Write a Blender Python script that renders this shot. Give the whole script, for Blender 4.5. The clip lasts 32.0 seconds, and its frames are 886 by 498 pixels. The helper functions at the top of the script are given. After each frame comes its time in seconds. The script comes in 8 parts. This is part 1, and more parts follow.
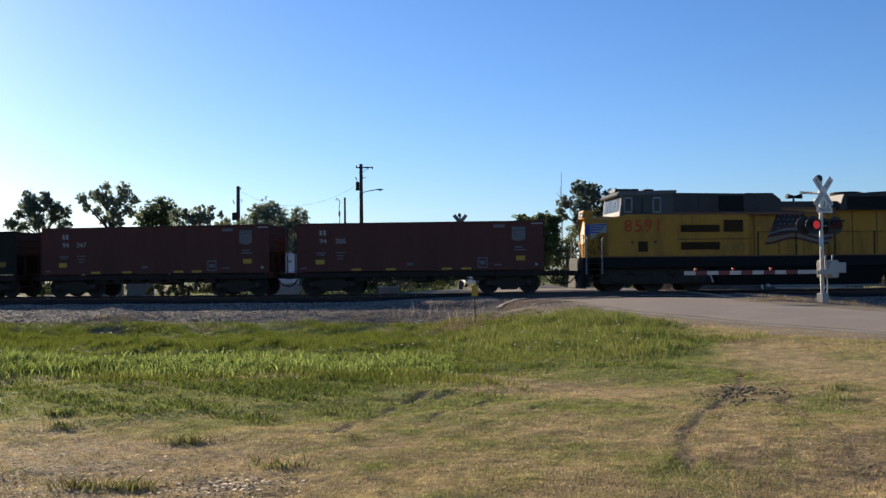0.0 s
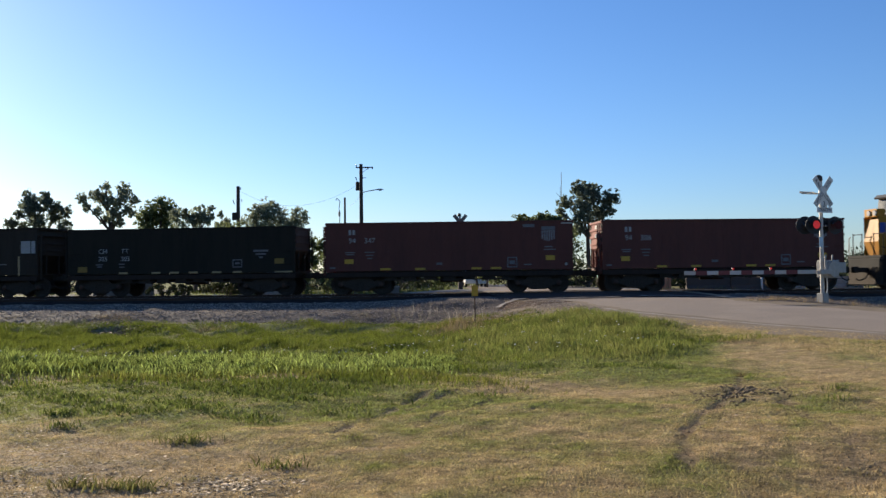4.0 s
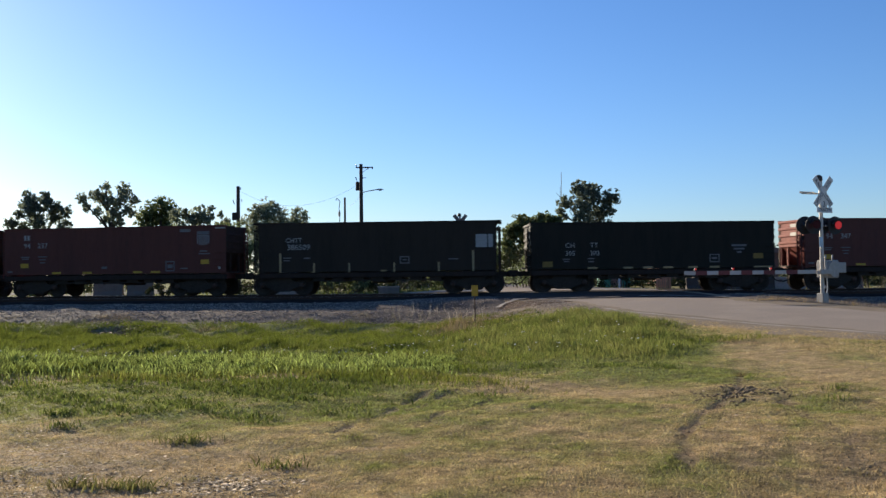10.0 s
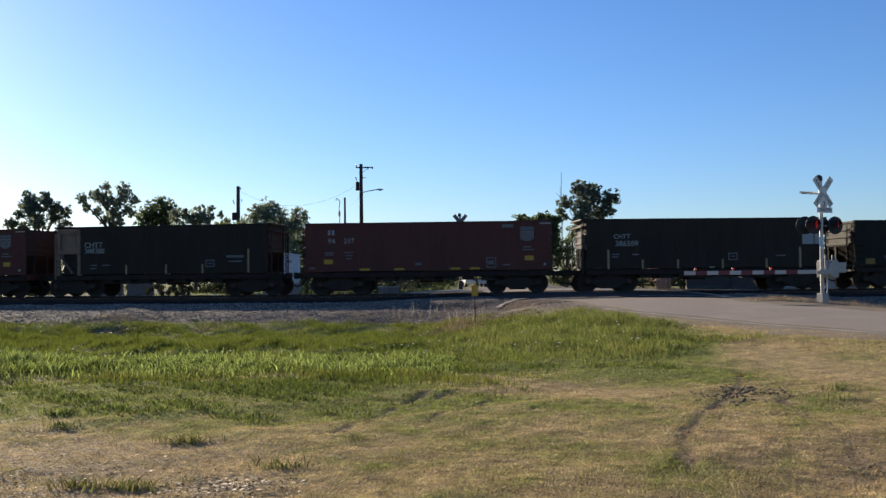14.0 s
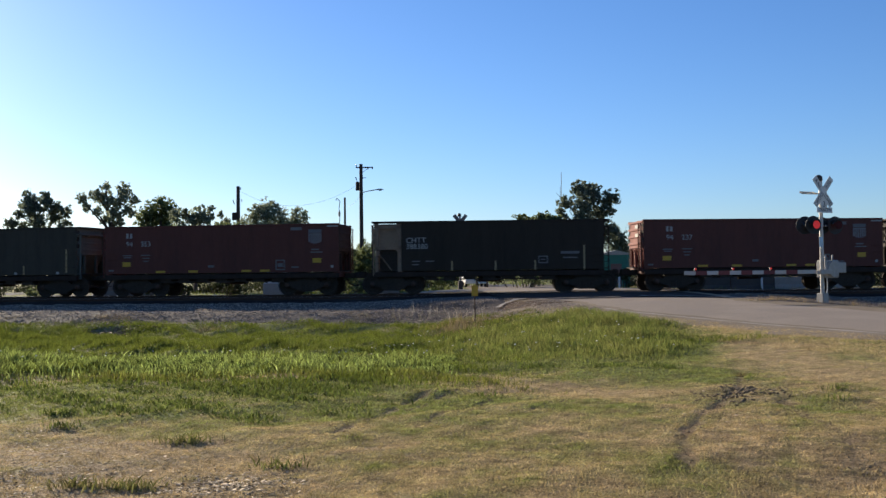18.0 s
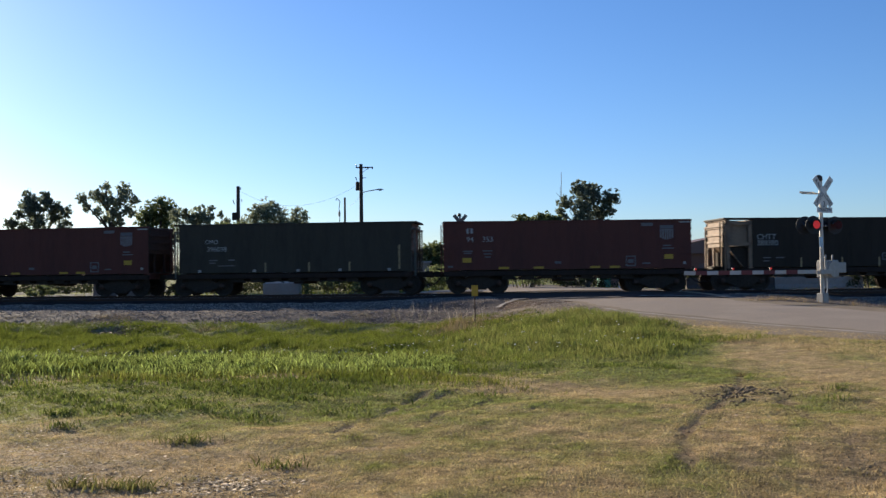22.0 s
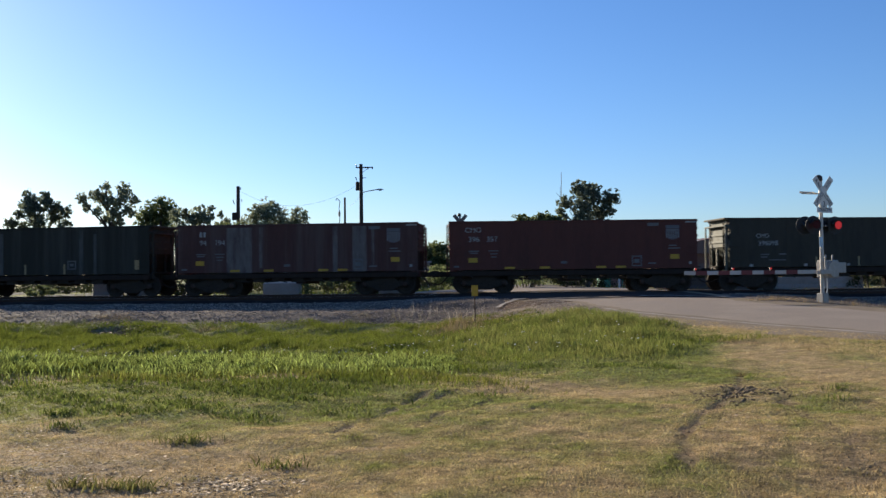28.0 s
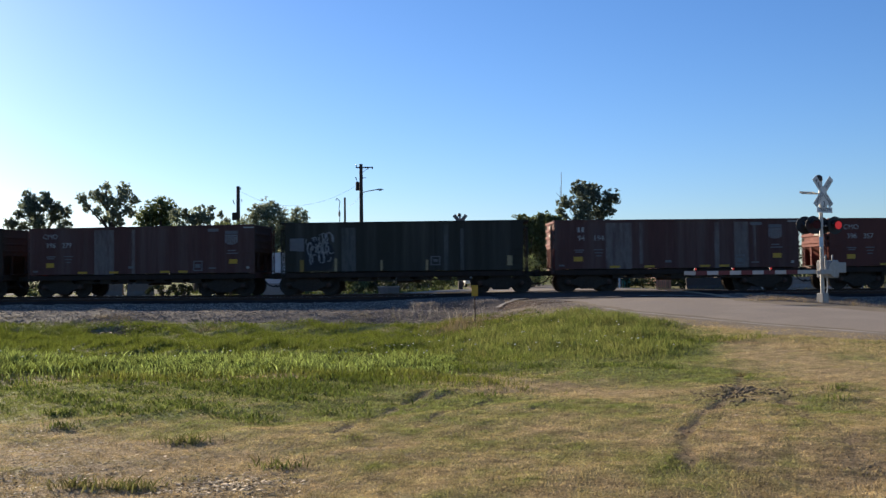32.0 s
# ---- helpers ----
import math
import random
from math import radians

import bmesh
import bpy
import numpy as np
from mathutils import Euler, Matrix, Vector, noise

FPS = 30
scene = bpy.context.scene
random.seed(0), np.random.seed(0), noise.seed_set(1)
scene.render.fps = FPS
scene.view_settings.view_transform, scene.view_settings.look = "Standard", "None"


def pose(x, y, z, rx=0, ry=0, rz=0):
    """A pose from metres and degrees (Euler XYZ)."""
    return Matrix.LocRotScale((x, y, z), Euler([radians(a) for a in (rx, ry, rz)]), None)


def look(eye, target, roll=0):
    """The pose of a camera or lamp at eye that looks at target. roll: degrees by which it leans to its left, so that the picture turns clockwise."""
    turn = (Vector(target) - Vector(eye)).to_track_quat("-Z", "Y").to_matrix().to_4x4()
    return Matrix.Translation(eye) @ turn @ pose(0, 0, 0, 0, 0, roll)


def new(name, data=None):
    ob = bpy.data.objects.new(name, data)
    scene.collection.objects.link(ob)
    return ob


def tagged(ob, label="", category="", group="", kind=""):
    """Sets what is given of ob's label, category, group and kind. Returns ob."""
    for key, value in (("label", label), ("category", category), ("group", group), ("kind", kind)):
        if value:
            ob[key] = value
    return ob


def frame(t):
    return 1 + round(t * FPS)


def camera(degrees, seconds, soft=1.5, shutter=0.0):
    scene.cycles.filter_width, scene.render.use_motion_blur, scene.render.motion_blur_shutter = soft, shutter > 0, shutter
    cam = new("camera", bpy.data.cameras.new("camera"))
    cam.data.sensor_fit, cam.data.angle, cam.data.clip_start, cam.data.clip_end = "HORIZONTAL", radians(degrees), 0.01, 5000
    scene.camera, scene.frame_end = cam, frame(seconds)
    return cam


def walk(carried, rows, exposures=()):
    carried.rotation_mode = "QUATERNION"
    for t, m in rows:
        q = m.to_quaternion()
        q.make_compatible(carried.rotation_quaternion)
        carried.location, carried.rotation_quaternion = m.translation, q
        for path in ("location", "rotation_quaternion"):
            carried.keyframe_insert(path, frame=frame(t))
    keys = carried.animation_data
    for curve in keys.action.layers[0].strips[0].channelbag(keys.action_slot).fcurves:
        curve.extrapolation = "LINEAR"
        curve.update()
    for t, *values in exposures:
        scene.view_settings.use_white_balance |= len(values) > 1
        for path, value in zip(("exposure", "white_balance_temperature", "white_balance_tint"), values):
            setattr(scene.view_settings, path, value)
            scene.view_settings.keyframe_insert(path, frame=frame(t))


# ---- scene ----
cam = camera(47.07, 32.0, soft=1.4, shutter=0.5)
EYE = (0.0, 0.0, 1.5)
# the camera stands on a tripod: two equal rows
STAND = pose(EYE[0], EYE[1], EYE[2], 91.527, 0, 0) @ pose(0, 0, 0, 0, 0, -0.617)
walk(cam, [(0.0, STAND), (32.0, STAND)], exposures=[(0.0, 0.85, 6500, 10), (32.0, 0.85, 6500, 10)])

# ---- light: a low sun behind the train, to its left ----
SUN_AZ, SUN_EL = radians(-36), radians(15.5)
world = bpy.data.worlds.new("sky")
scene.world = world
world.use_nodes = True
wn = world.node_tree.nodes
sky = wn.new("ShaderNodeTexSky")
sky.sky_type = "NISHITA"
sky.sun_disc = False
sky.sun_elevation = SUN_EL
sky.sun_rotation = SUN_AZ
sky.altitude = 100
sky.air_density = 1.0
sky.dust_density = 0.27
sky.ozone_density = 4.0
wn["Background"].inputs[1].default_value = 0.067
deep = wn.new("ShaderNodeHueSaturation")
deep.inputs["Saturation"].default_value = 1.08
tint = wn.new("ShaderNodeMix")
tint.data_type, tint.blend_type = "RGBA", "MULTIPLY"
tint.inputs["Factor"].default_value = 1.0
tint.inputs["B"].default_value = (0.90, 1.0, 1.26, 1)
world.node_tree.links.new(sky.outputs[0], deep.inputs["Color"])
world.node_tree.links.new(deep.outputs[0], tint.inputs["A"])
world.node_tree.links.new(tint.outputs["Result"], wn["Background"].inputs[0])
sun = new("sun", bpy.data.lights.new("sun", "SUN"))
sun.data.energy = 5.0
sun.data.angle = radians(0.53)
sun.data.color = (1.0, 0.86, 0.66)
TOWARD_SUN = Vector((math.sin(SUN_AZ) * math.cos(SUN_EL), math.cos(SUN_AZ) * math.cos(SUN_EL), math.sin(SUN_EL)))
sun.matrix_world = look(TOWARD_SUN * 60, (0, 0, 0))

# ---- tools for meshes ----
class Shape:
    """Gathers vertices and faces for one mesh."""

    def __init__(self):
        self.v, self.f = [], []

    def add(self, verts, faces, m=None):
        n = len(self.v)
        self.v += [tuple(m @ Vector(p)) if m else tuple(p) for p in verts]
        self.f += [tuple(n + i for i in q) for q in faces]
        return self

    def box(self, x0, x1, y0, y1, z0, z1, c=0.0, m=None):
        """A box; c cuts its upright and top edges slightly."""
        if c <= 0:
            vs = [(x0, y0, z0), (x1, y0, z0), (x1, y1, z0), (x0, y1, z0), (x0, y0, z1), (x1, y0, z1), (x1, y1, z1), (x0, y1, z1)]
            fs = [(3, 2, 1, 0), (4, 5, 6, 7), (0, 1, 5, 4), (1, 2, 6, 5), (2, 3, 7, 6), (3, 0, 4, 7)]
            return self.add(vs, fs, m)
        ring = lambda d: [(x0 + c + d, y0 + d), (x1 - c - d, y0 + d), (x1 - d, y0 + c + d), (x1 - d, y1 - c - d), (x1 - c - d, y1 - d), (x0 + c + d, y1 - d), (x0 + d, y1 - c - d), (x0 + d, y0 + c + d)]
        levels = [(z0, c * 0.5), (z0 + c, 0.0), (z1 - c, 0.0), (z1, c * 0.5)]
        vs = [(x, y, z) for z, d in levels for x, y in ring(d)]
        fs = [tuple(range(7, -1, -1)), tuple(range(24, 32))]
        for k in range(3):
            for i in range(8):
                j = (i + 1) % 8
                fs.append((k * 8 + i, k * 8 + j, k * 8 + 8 + j, k * 8 + 8 + i))
        return self.add(vs, fs, m)

    def rod(self, a, b, r, n=8, r2=None):
        a, b = Vector(a), Vector(b)
        q = (b - a).to_track_quat("Z", "Y").to_matrix()
        r2 = r if r2 is None else r2
        vs = [tuple(p + q @ Vector((k * math.cos(2 * math.pi * i / n), k * math.sin(2 * math.pi * i / n), 0))) for p, k in ((a, r), (b, r2)) for i in range(n)]
        fs = [(i, (i + 1) % n, n + (i + 1) % n, n + i) for i in range(n)] + [tuple(range(n - 1, -1, -1)), tuple(range(n, 2 * n))]
        return self.add(vs, fs)

    def tube(self, points, r, n=6, taper=1.0):
        k = len(points)
        for i in range(k - 1):
            ra = r * (1 + (taper - 1) * i / max(1, k - 1))
            rb = r * (1 + (taper - 1) * (i + 1) / max(1, k - 1))
            self.rod(points[i], points[i + 1], ra, n, rb)
        return self

    def turned(self, rings, n=24, m=None):
        """A body turned about the local y axis: rings of (y, radius)."""
        vs = [(r * math.cos(2 * math.pi * i / n), y, r * math.sin(2 * math.pi * i / n)) for y, r in rings for i in range(n)]
        fs = [tuple(range(n))] + [tuple(range(len(vs) - 1, len(vs) - n - 1, -1))]
        for k in range(len(rings) - 1):
            for i in range(n):
                j = (i + 1) % n
                fs.append((k * n + j, k * n + i, k * n + n + i, k * n + n + j))
        return self.add(vs, fs, m)

    def prism(self, outline, y0, y1, m=None):
        """An outline of (x, z) drawn out along y."""
        n = len(outline)
        vs = [(x, y0, z) for x, z in outline] + [(x, y1, z) for x, z in outline]
        fs = [tuple(range(n)), tuple(range(2 * n - 1, n - 1, -1))] + [(i, n + i, n + (i + 1) % n, (i + 1) % n) for i in range(n)]
        return self.add(vs, fs, m)

    def mesh(self, name, material, smooth=False):
        me = bpy.data.meshes.new(name)
        me.from_pydata(self.v, [], self.f)
        me.validate()
        if material:
            me.materials.append(material)
        bm = bmesh.new()
        bm.from_mesh(me)
        bmesh.ops.recalc_face_normals(bm, faces=bm.faces)
        bm.to_mesh(me)
        bm.free()
        if smooth:
            me.polygons.foreach_set("use_smooth", [True] * len(me.polygons))
            me.set_sharp_from_angle(angle=radians(35))
        return me


MADE = {}


def part(name, shape, material, parent=None, label="", smooth=False, m=None):
    """One mesh object under a thing or under a part; alike parts share their mesh."""
    data = shape
    if not isinstance(shape, bpy.types.Mesh):
        key = (name, hash(tuple(shape.v)), len(shape.f), material.name)
        if key not in MADE:
            MADE[key] = shape.mesh(name, material, smooth)
        data = MADE[key]
    ob = new(name, data)
    if parent:
        ob.parent = parent
    if m is not None:
        ob.matrix_basis = m
    return tagged(ob, label)


def thing(name, label, category, m=None, group="", kind=""):
    ob = new(name)
    ob.empty_display_size = 0.3
    if m is not None:
        ob.matrix_basis = m
    return tagged(ob, label, category, group, kind)


def big_mesh(name, verts, faces, material, smooth=False):
    """A large mesh from arrays; faces all have the same number of corners."""
    verts, faces = np.asarray(verts, np.float32), np.asarray(faces, np.int32)
    me = bpy.data.meshes.new(name)
    me.vertices.add(len(verts))
    me.vertices.foreach_set("co", verts.ravel())
    k = faces.shape[1]
    me.loops.add(faces.size)
    me.loops.foreach_set("vertex_index", faces.ravel())
    me.polygons.add(len(faces))
    me.polygons.foreach_set("loop_start", np.arange(0, faces.size, k, dtype=np.int32))
    me.polygons.foreach_set("loop_total", np.full(len(faces), k, np.int32))
    if smooth:
        me.polygons.foreach_set("use_smooth", np.ones(len(faces), bool))
    me.update(calc_edges=True)
    me.materials.append(material)
    return me


def text_mesh(words, size, material, depth=0.004, align="CENTER", space=1.0):
    """Raised letters in the built-in font, standing in the x-z plane and facing -y."""
    cu = bpy.data.curves.new("letters", "FONT")
    cu.body, cu.size, cu.align_x, cu.align_y, cu.extrude, cu.space_character = words, size, align, "CENTER", depth, space
    cu.resolution_u = 3
    ob = bpy.data.objects.new("letters", cu)
    scene.collection.objects.link(ob)
    me = bpy.data.meshes.new_from_object(ob.evaluated_get(bpy.context.evaluated_depsgraph_get()))
    bpy.data.objects.remove(ob)
    me.transform(Matrix.Rotation(radians(90), 4, "X"))
    me.materials.clear()
    me.materials.append(material)
    return me


# ---- materials ----
def material(name, base, rough=0.7, metal=0.0, grain=0.12, scale=12.0, bump=0.15, stain=None, stain_amount=0.35, stain_scale=1.2, stretch=(1, 1, 1), random_tone=0.0, island_tone=0.0, spec=0.35):
    """A surface with variation at two scales: fine grain and larger stains."""
    mt = bpy.data.materials.new(name)
    mt.use_nodes = True
    nt = mt.node_tree
    n, l = nt.nodes, nt.links
    p = n["Principled BSDF"]
    p.inputs["Metallic"].default_value = metal
    p.inputs["Specular IOR Level"].default_value = spec
    co = n.new("ShaderNodeTexCoord")
    mp = n.new("ShaderNodeMapping")
    mp.inputs["Scale"].default_value = stretch
    l.new(co.outputs["Object"], mp.inputs[0])
    fine = n.new("ShaderNodeTexNoise")
    fine.inputs["Scale"].default_value = scale
    fine.inputs["Detail"].default_value = 6
    l.new(mp.outputs[0], fine.inputs["Vector"])
    wide = n.new("ShaderNodeTexNoise")
    wide.inputs["Scale"].default_value = stain_scale
    wide.inputs["Detail"].default_value = 5
    wide.inputs["Roughness"].default_value = 0.65
    l.new(mp.outputs[0], wide.inputs["Vector"])
    ramp = n.new("ShaderNodeMapRange")
    ramp.inputs["From Min"].default_value = 0.47
    ramp.inputs["From Max"].default_value = 0.68
    ramp.inputs["To Max"].default_value = stain_amount
    l.new(wide.outputs[0], ramp.inputs["Value"])
    mix = n.new("ShaderNodeMix")
    mix.data_type = "RGBA"
    mix.inputs["A"].default_value = (*base, 1)
    mix.inputs["B"].default_value = (*(stain or [c * 0.55 for c in base]), 1)
    l.new(ramp.outputs[0], mix.inputs["Factor"])
    hsv = n.new("ShaderNodeHueSaturation")
    l.new(mix.outputs["Result"], hsv.inputs["Color"])
    tone = n.new("ShaderNodeMapRange")
    tone.inputs["From Min"].default_value = 0.25
    tone.inputs["From Max"].default_value = 0.75
    tone.inputs["To Min"].default_value = 1 - grain
    tone.inputs["To Max"].default_value = 1 + grain
    l.new(fine.outputs[0], tone.inputs["Value"])
    last = tone.outputs[0]
    if random_tone or island_tone:
        src = n.new("ShaderNodeObjectInfo").outputs["Random"] if random_tone else n.new("ShaderNodeNewGeometry").outputs["Random Per Island"]
        k = random_tone or island_tone
        rnd = n.new("ShaderNodeMapRange")
        rnd.inputs["To Min"].default_value = 1 - k
        rnd.inputs["To Max"].default_value = 1 + k
        l.new(src, rnd.inputs["Value"])
        mul = n.new("ShaderNodeMath")
        mul.operation = "MULTIPLY"
        l.new(last, mul.inputs[0])
        l.new(rnd.outputs[0], mul.inputs[1])
        last = mul.outputs[0]
    l.new(last, hsv.inputs["Value"])
    l.new(hsv.outputs[0], p.inputs["Base Color"])
    rg = n.new("ShaderNodeMapRange")
    rg.inputs["To Min"].default_value = max(0.02, rough - 0.12)
    rg.inputs["To Max"].default_value = min(1.0, rough + 0.12)
    l.new(wide.outputs[0], rg.inputs["Value"])
    l.new(rg.outputs[0], p.inputs["Roughness"])
    if bump:
        bp = n.new("ShaderNodeBump")
        bp.inputs["Strength"].default_value = bump
        bp.inputs["Distance"].default_value = 0.02
        l.new(fine.outputs[0], bp.inputs["Height"])
        l.new(bp.outputs[0], p.inputs["Normal"])
    return mt


def glow(name, colour, strength):
    mt = bpy.data.materials.new(name)
    mt.use_nodes = True
    p = mt.node_tree.nodes["Principled BSDF"]
    p.inputs["Base Color"].default_value = (*colour, 1)
    p.inputs["Emission Color"].default_value = (*colour, 1)
    p.inputs["Emission Strength"].default_value = strength
    return mt


def leafy(name, colours, light=0.35, rough=0.55):
    """Foliage: tone by leaf, with light coming through; colours from dark to light."""
    mt = bpy.data.materials.new(name)
    mt.use_nodes = True
    n, l = mt.node_tree.nodes, mt.node_tree.links
    p = n["Principled BSDF"]
    geo = n.new("ShaderNodeNewGeometry")
    ramp = n.new("ShaderNodeValToRGB")
    while len(ramp.color_ramp.elements) < len(colours):
        ramp.color_ramp.elements.new(0.5)
    for i, c in enumerate(colours):
        ramp.color_ramp.elements[i].position = i / (len(colours) - 1)
        ramp.color_ramp.elements[i].color = (*c, 1)
    l.new(geo.outputs["Random Per Island"], ramp.inputs[0])
    l.new(ramp.outputs[0], p.inputs["Base Color"])
    p.inputs["Roughness"].default_value = rough
    p.inputs["Specular IOR Level"].default_value = 0.1
    tr = n.new("ShaderNodeBsdfTranslucent")
    l.new(ramp.outputs[0], tr.inputs["Color"])
    mixer = n.new("ShaderNodeMixShader")
    mixer.inputs[0].default_value = light
    l.new(p.outputs[0], mixer.inputs[1])
    l.new(tr.outputs[0], mixer.inputs[2])
    l.new(mixer.outputs[0], n["Material Output"].inputs["Surface"])
    return mt


def grassy(name, dry, green, light=0.35, speckle=0.35):
    """Grass and soil: the attribute 'green' chooses between dry straw and green."""
    mt = bpy.data.materials.new(name)
    mt.use_nodes = True
    n, l = mt.node_tree.nodes, mt.node_tree.links
    p = n["Principled BSDF"]
    at = n.new("ShaderNodeAttribute")
    at.attribute_name = "green"
    geo = n.new("ShaderNodeNewGeometry")
    noi = n.new("ShaderNodeTexNoise")
    noi.inputs["Scale"].default_value = 2.3
    noi.inputs["Detail"].default_value = 8
    noi.inputs["Roughness"].default_value = 0.7
    l.new(geo.outputs["Position"], noi.inputs["Vector"])
    add = n.new("ShaderNodeMath")
    add.operation = "MULTIPLY_ADD"
    add.inputs[1].default_value = 1.7
    l.new(noi.outputs[0], add.inputs[0])
    l.new(at.outputs["Fac"], add.inputs[2])
    sub = n.new("ShaderNodeMath")
    sub.operation = "SUBTRACT"
    sub.use_clamp = True
    sub.inputs[1].default_value = 0.84
    l.new(add.outputs[0], sub.inputs[0])
    mix = n.new("ShaderNodeMix")
    mix.data_type = "RGBA"
    mix.inputs["A"].default_value = (*dry, 1)
    mix.inputs["B"].default_value = (*green, 1)
    l.new(sub.outputs[0], mix.inputs["Factor"])
    bare = n.new("ShaderNodeAttribute")
    bare.attribute_name = "bare"
    soil = n.new("ShaderNodeMix")
    soil.data_type = "RGBA"
    soil.inputs["B"].default_value = (0.225, 0.150, 0.088, 1)
    l.new(bare.outputs["Fac"], soil.inputs["Factor"])
    l.new(mix.outputs["Result"], soil.inputs["A"])
    mix = soil
    # matted and thin places
    matted = n.new("ShaderNodeTexNoise")
    matted.inputs["Scale"].default_value = 4.2
    matted.inputs["Detail"].default_value = 7
    matted.inputs["Roughness"].default_value = 0.78
    l.new(geo.outputs["Position"], matted.inputs["Vector"])
    mat_tone = n.new("ShaderNodeMapRange")
    mat_tone.inputs["From Min"].default_value = 0.32
    mat_tone.inputs["From Max"].default_value = 0.66
    mat_tone.inputs["To Min"].default_value = 0.45
    mat_tone.inputs["To Max"].default_value = 1.45
    l.new(matted.outputs[0], mat_tone.inputs["Value"])
    matting = n.new("ShaderNodeMix")
    matting.data_type, matting.blend_type = "RGBA", "MULTIPLY"
    matting.inputs["Factor"].default_value = 1.0
    l.new(mix.outputs["Result"], matting.inputs["A"])
    l.new(mat_tone.outputs[0], matting.inputs["B"])
    mix = matting
    tone = n.new("ShaderNodeMapRange")
    tone.inputs["To Min"].default_value = 1 - speckle
    tone.inputs["To Max"].default_value = 1 + speckle
    l.new(geo.outputs["Random Per Island"] if light else noi.outputs[0], tone.inputs["Value"])
    hsv = n.new("ShaderNodeHueSaturation")
    l.new(mix.outputs["Result"], hsv.inputs["Color"])
    l.new(tone.outputs[0], hsv.inputs["Value"])
    l.new(hsv.outputs[0], p.inputs["Base Color"])
    p.inputs["Roughness"].default_value = 0.75
    p.inputs["Specular IOR Level"].default_value = 0.04
    if light:
        tr = n.new("ShaderNodeBsdfTranslucent")
        l.new(hsv.outputs[0], tr.inputs["Color"])
        mixer = n.new("ShaderNodeMixShader")
        mixer.inputs[0].default_value = light
        l.new(p.outputs[0], mixer.inputs[1])
        l.new(tr.outputs[0], mixer.inputs[2])
        l.new(mixer.outputs[0], n["Material Output"].inputs["Surface"])
    else:
        fine = n.new("ShaderNodeTexNoise")
        fine.inputs["Scale"].default_value = 45
        fine.inputs["Detail"].default_value = 4
        l.new(geo.outputs["Position"], fine.inputs["Vector"])
        fine.inputs["Roughness"].default_value = 0.75
        grit = n.new("ShaderNodeMapRange")
        grit.inputs["From Min"].default_value = 0.3
        grit.inputs["From Max"].default_value = 0.7
        grit.inputs["To Min"].default_value = 0.5
        grit.inputs["To Max"].default_value = 1.45
        l.new(fine.outputs[0], grit.inputs["Value"])
        both = n.new("ShaderNodeMath")
        both.operation = "MULTIPLY"
        l.new(grit.outputs[0], both.inputs[0])
        l.new(tone.outputs[0], both.inputs[1])
        l.new(both.outputs[0], hsv.inputs["Value"])
        bp = n.new("ShaderNodeBump")
        bp.inputs["Strength"].default_value = 0.8
        bp.inputs["Distance"].default_value = 0.03
        l.new(fine.outputs[0], bp.inputs["Height"])
        l.new(bp.outputs[0], p.inputs["Normal"])
    return mt


OXIDE = material("oxide_red_paint", (0.122, 0.043, 0.032), 0.62, stain=(0.082, 0.035, 0.027), stain_amount=0.6, stain_scale=0.8, stretch=(2.5, 1, 0.35), grain=0.1, bump=0.05, spec=0.12)
OXIDE_DUSTY = material("dusty_oxide_paint", (0.100, 0.046, 0.038), 0.75, stain=(0.16, 0.120, 0.102), stain_amount=0.45, stain_scale=0.55, stretch=(2.2, 1, 0.12), grain=0.15, bump=0.05, spec=0.12)
GREEN_WORN = material("worn_brownish_green_paint", (0.062, 0.051, 0.037), 0.65, stain=(0.038, 0.032, 0.025), stain_amount=0.6, stain_scale=0.8, stretch=(2.5, 1, 0.35), grain=0.12, bump=0.05, spec=0.12)
GREEN_DARK = material("black_green_paint", (0.0235, 0.0192, 0.0135), 0.6, stain=(0.013, 0.0122, 0.0092), stain_amount=0.6, stain_scale=0.8, stretch=(2.5, 1, 0.35), grain=0.1, bump=0.05, spec=0.12)
GREEN = material("dark_green_paint", (0.039, 0.0280, 0.0200), 0.6, stain=(0.0235, 0.0178, 0.0130), stain_amount=0.6, stain_scale=0.8, stretch=(2.5, 1, 0.35), grain=0.1, bump=0.05, spec=0.12)
GREEN_DUSTY = material("dusty_green_paint", (0.040, 0.036, 0.027), 0.75, stain=(0.100, 0.086, 0.070), stain_amount=0.65, stain_scale=0.6, stretch=(2.4, 1, 0.1), grain=0.15, bump=0.05, spec=0.12)
TAN = material("cream_frame_paint", (0.245, 0.155, 0.095), 0.65, stain=(0.13, 0.08, 0.05), stain_amount=0.6)
GREYSIDE = material("grey_green_paint", (0.10, 0.105, 0.085), 0.7, stain=(0.05, 0.05, 0.04))
# side sills are coloured darker than the sides above them
SILL = material("dark_side_sill", (0.040, 0.027, 0.021), 0.8, stain=(0.024, 0.018, 0.015), stain_amount=0.7, stretch=(2.5, 1, 0.5), spec=0.1)
GRIME = material("running_gear_grime", (0.046, 0.035, 0.027), 0.8, stain=(0.060, 0.044, 0.033), grain=0.3, spec=0.12)
STEEL = material("polished_steel", (0.42, 0.40, 0.38), 0.35, 0.9, bump=0.03, scale=30)
RUST = material("rusty_steel", (0.075, 0.045, 0.032), 0.8, 0.2, stain=(0.13, 0.06, 0.035))
WHITE = material("white_stencil", (0.35, 0.325, 0.295), 0.6, stain=(0.22, 0.2, 0.19))
FADED = material("worn_white_paint", (0.235, 0.215, 0.205), 0.65, stain=(0.13, 0.11, 0.10))
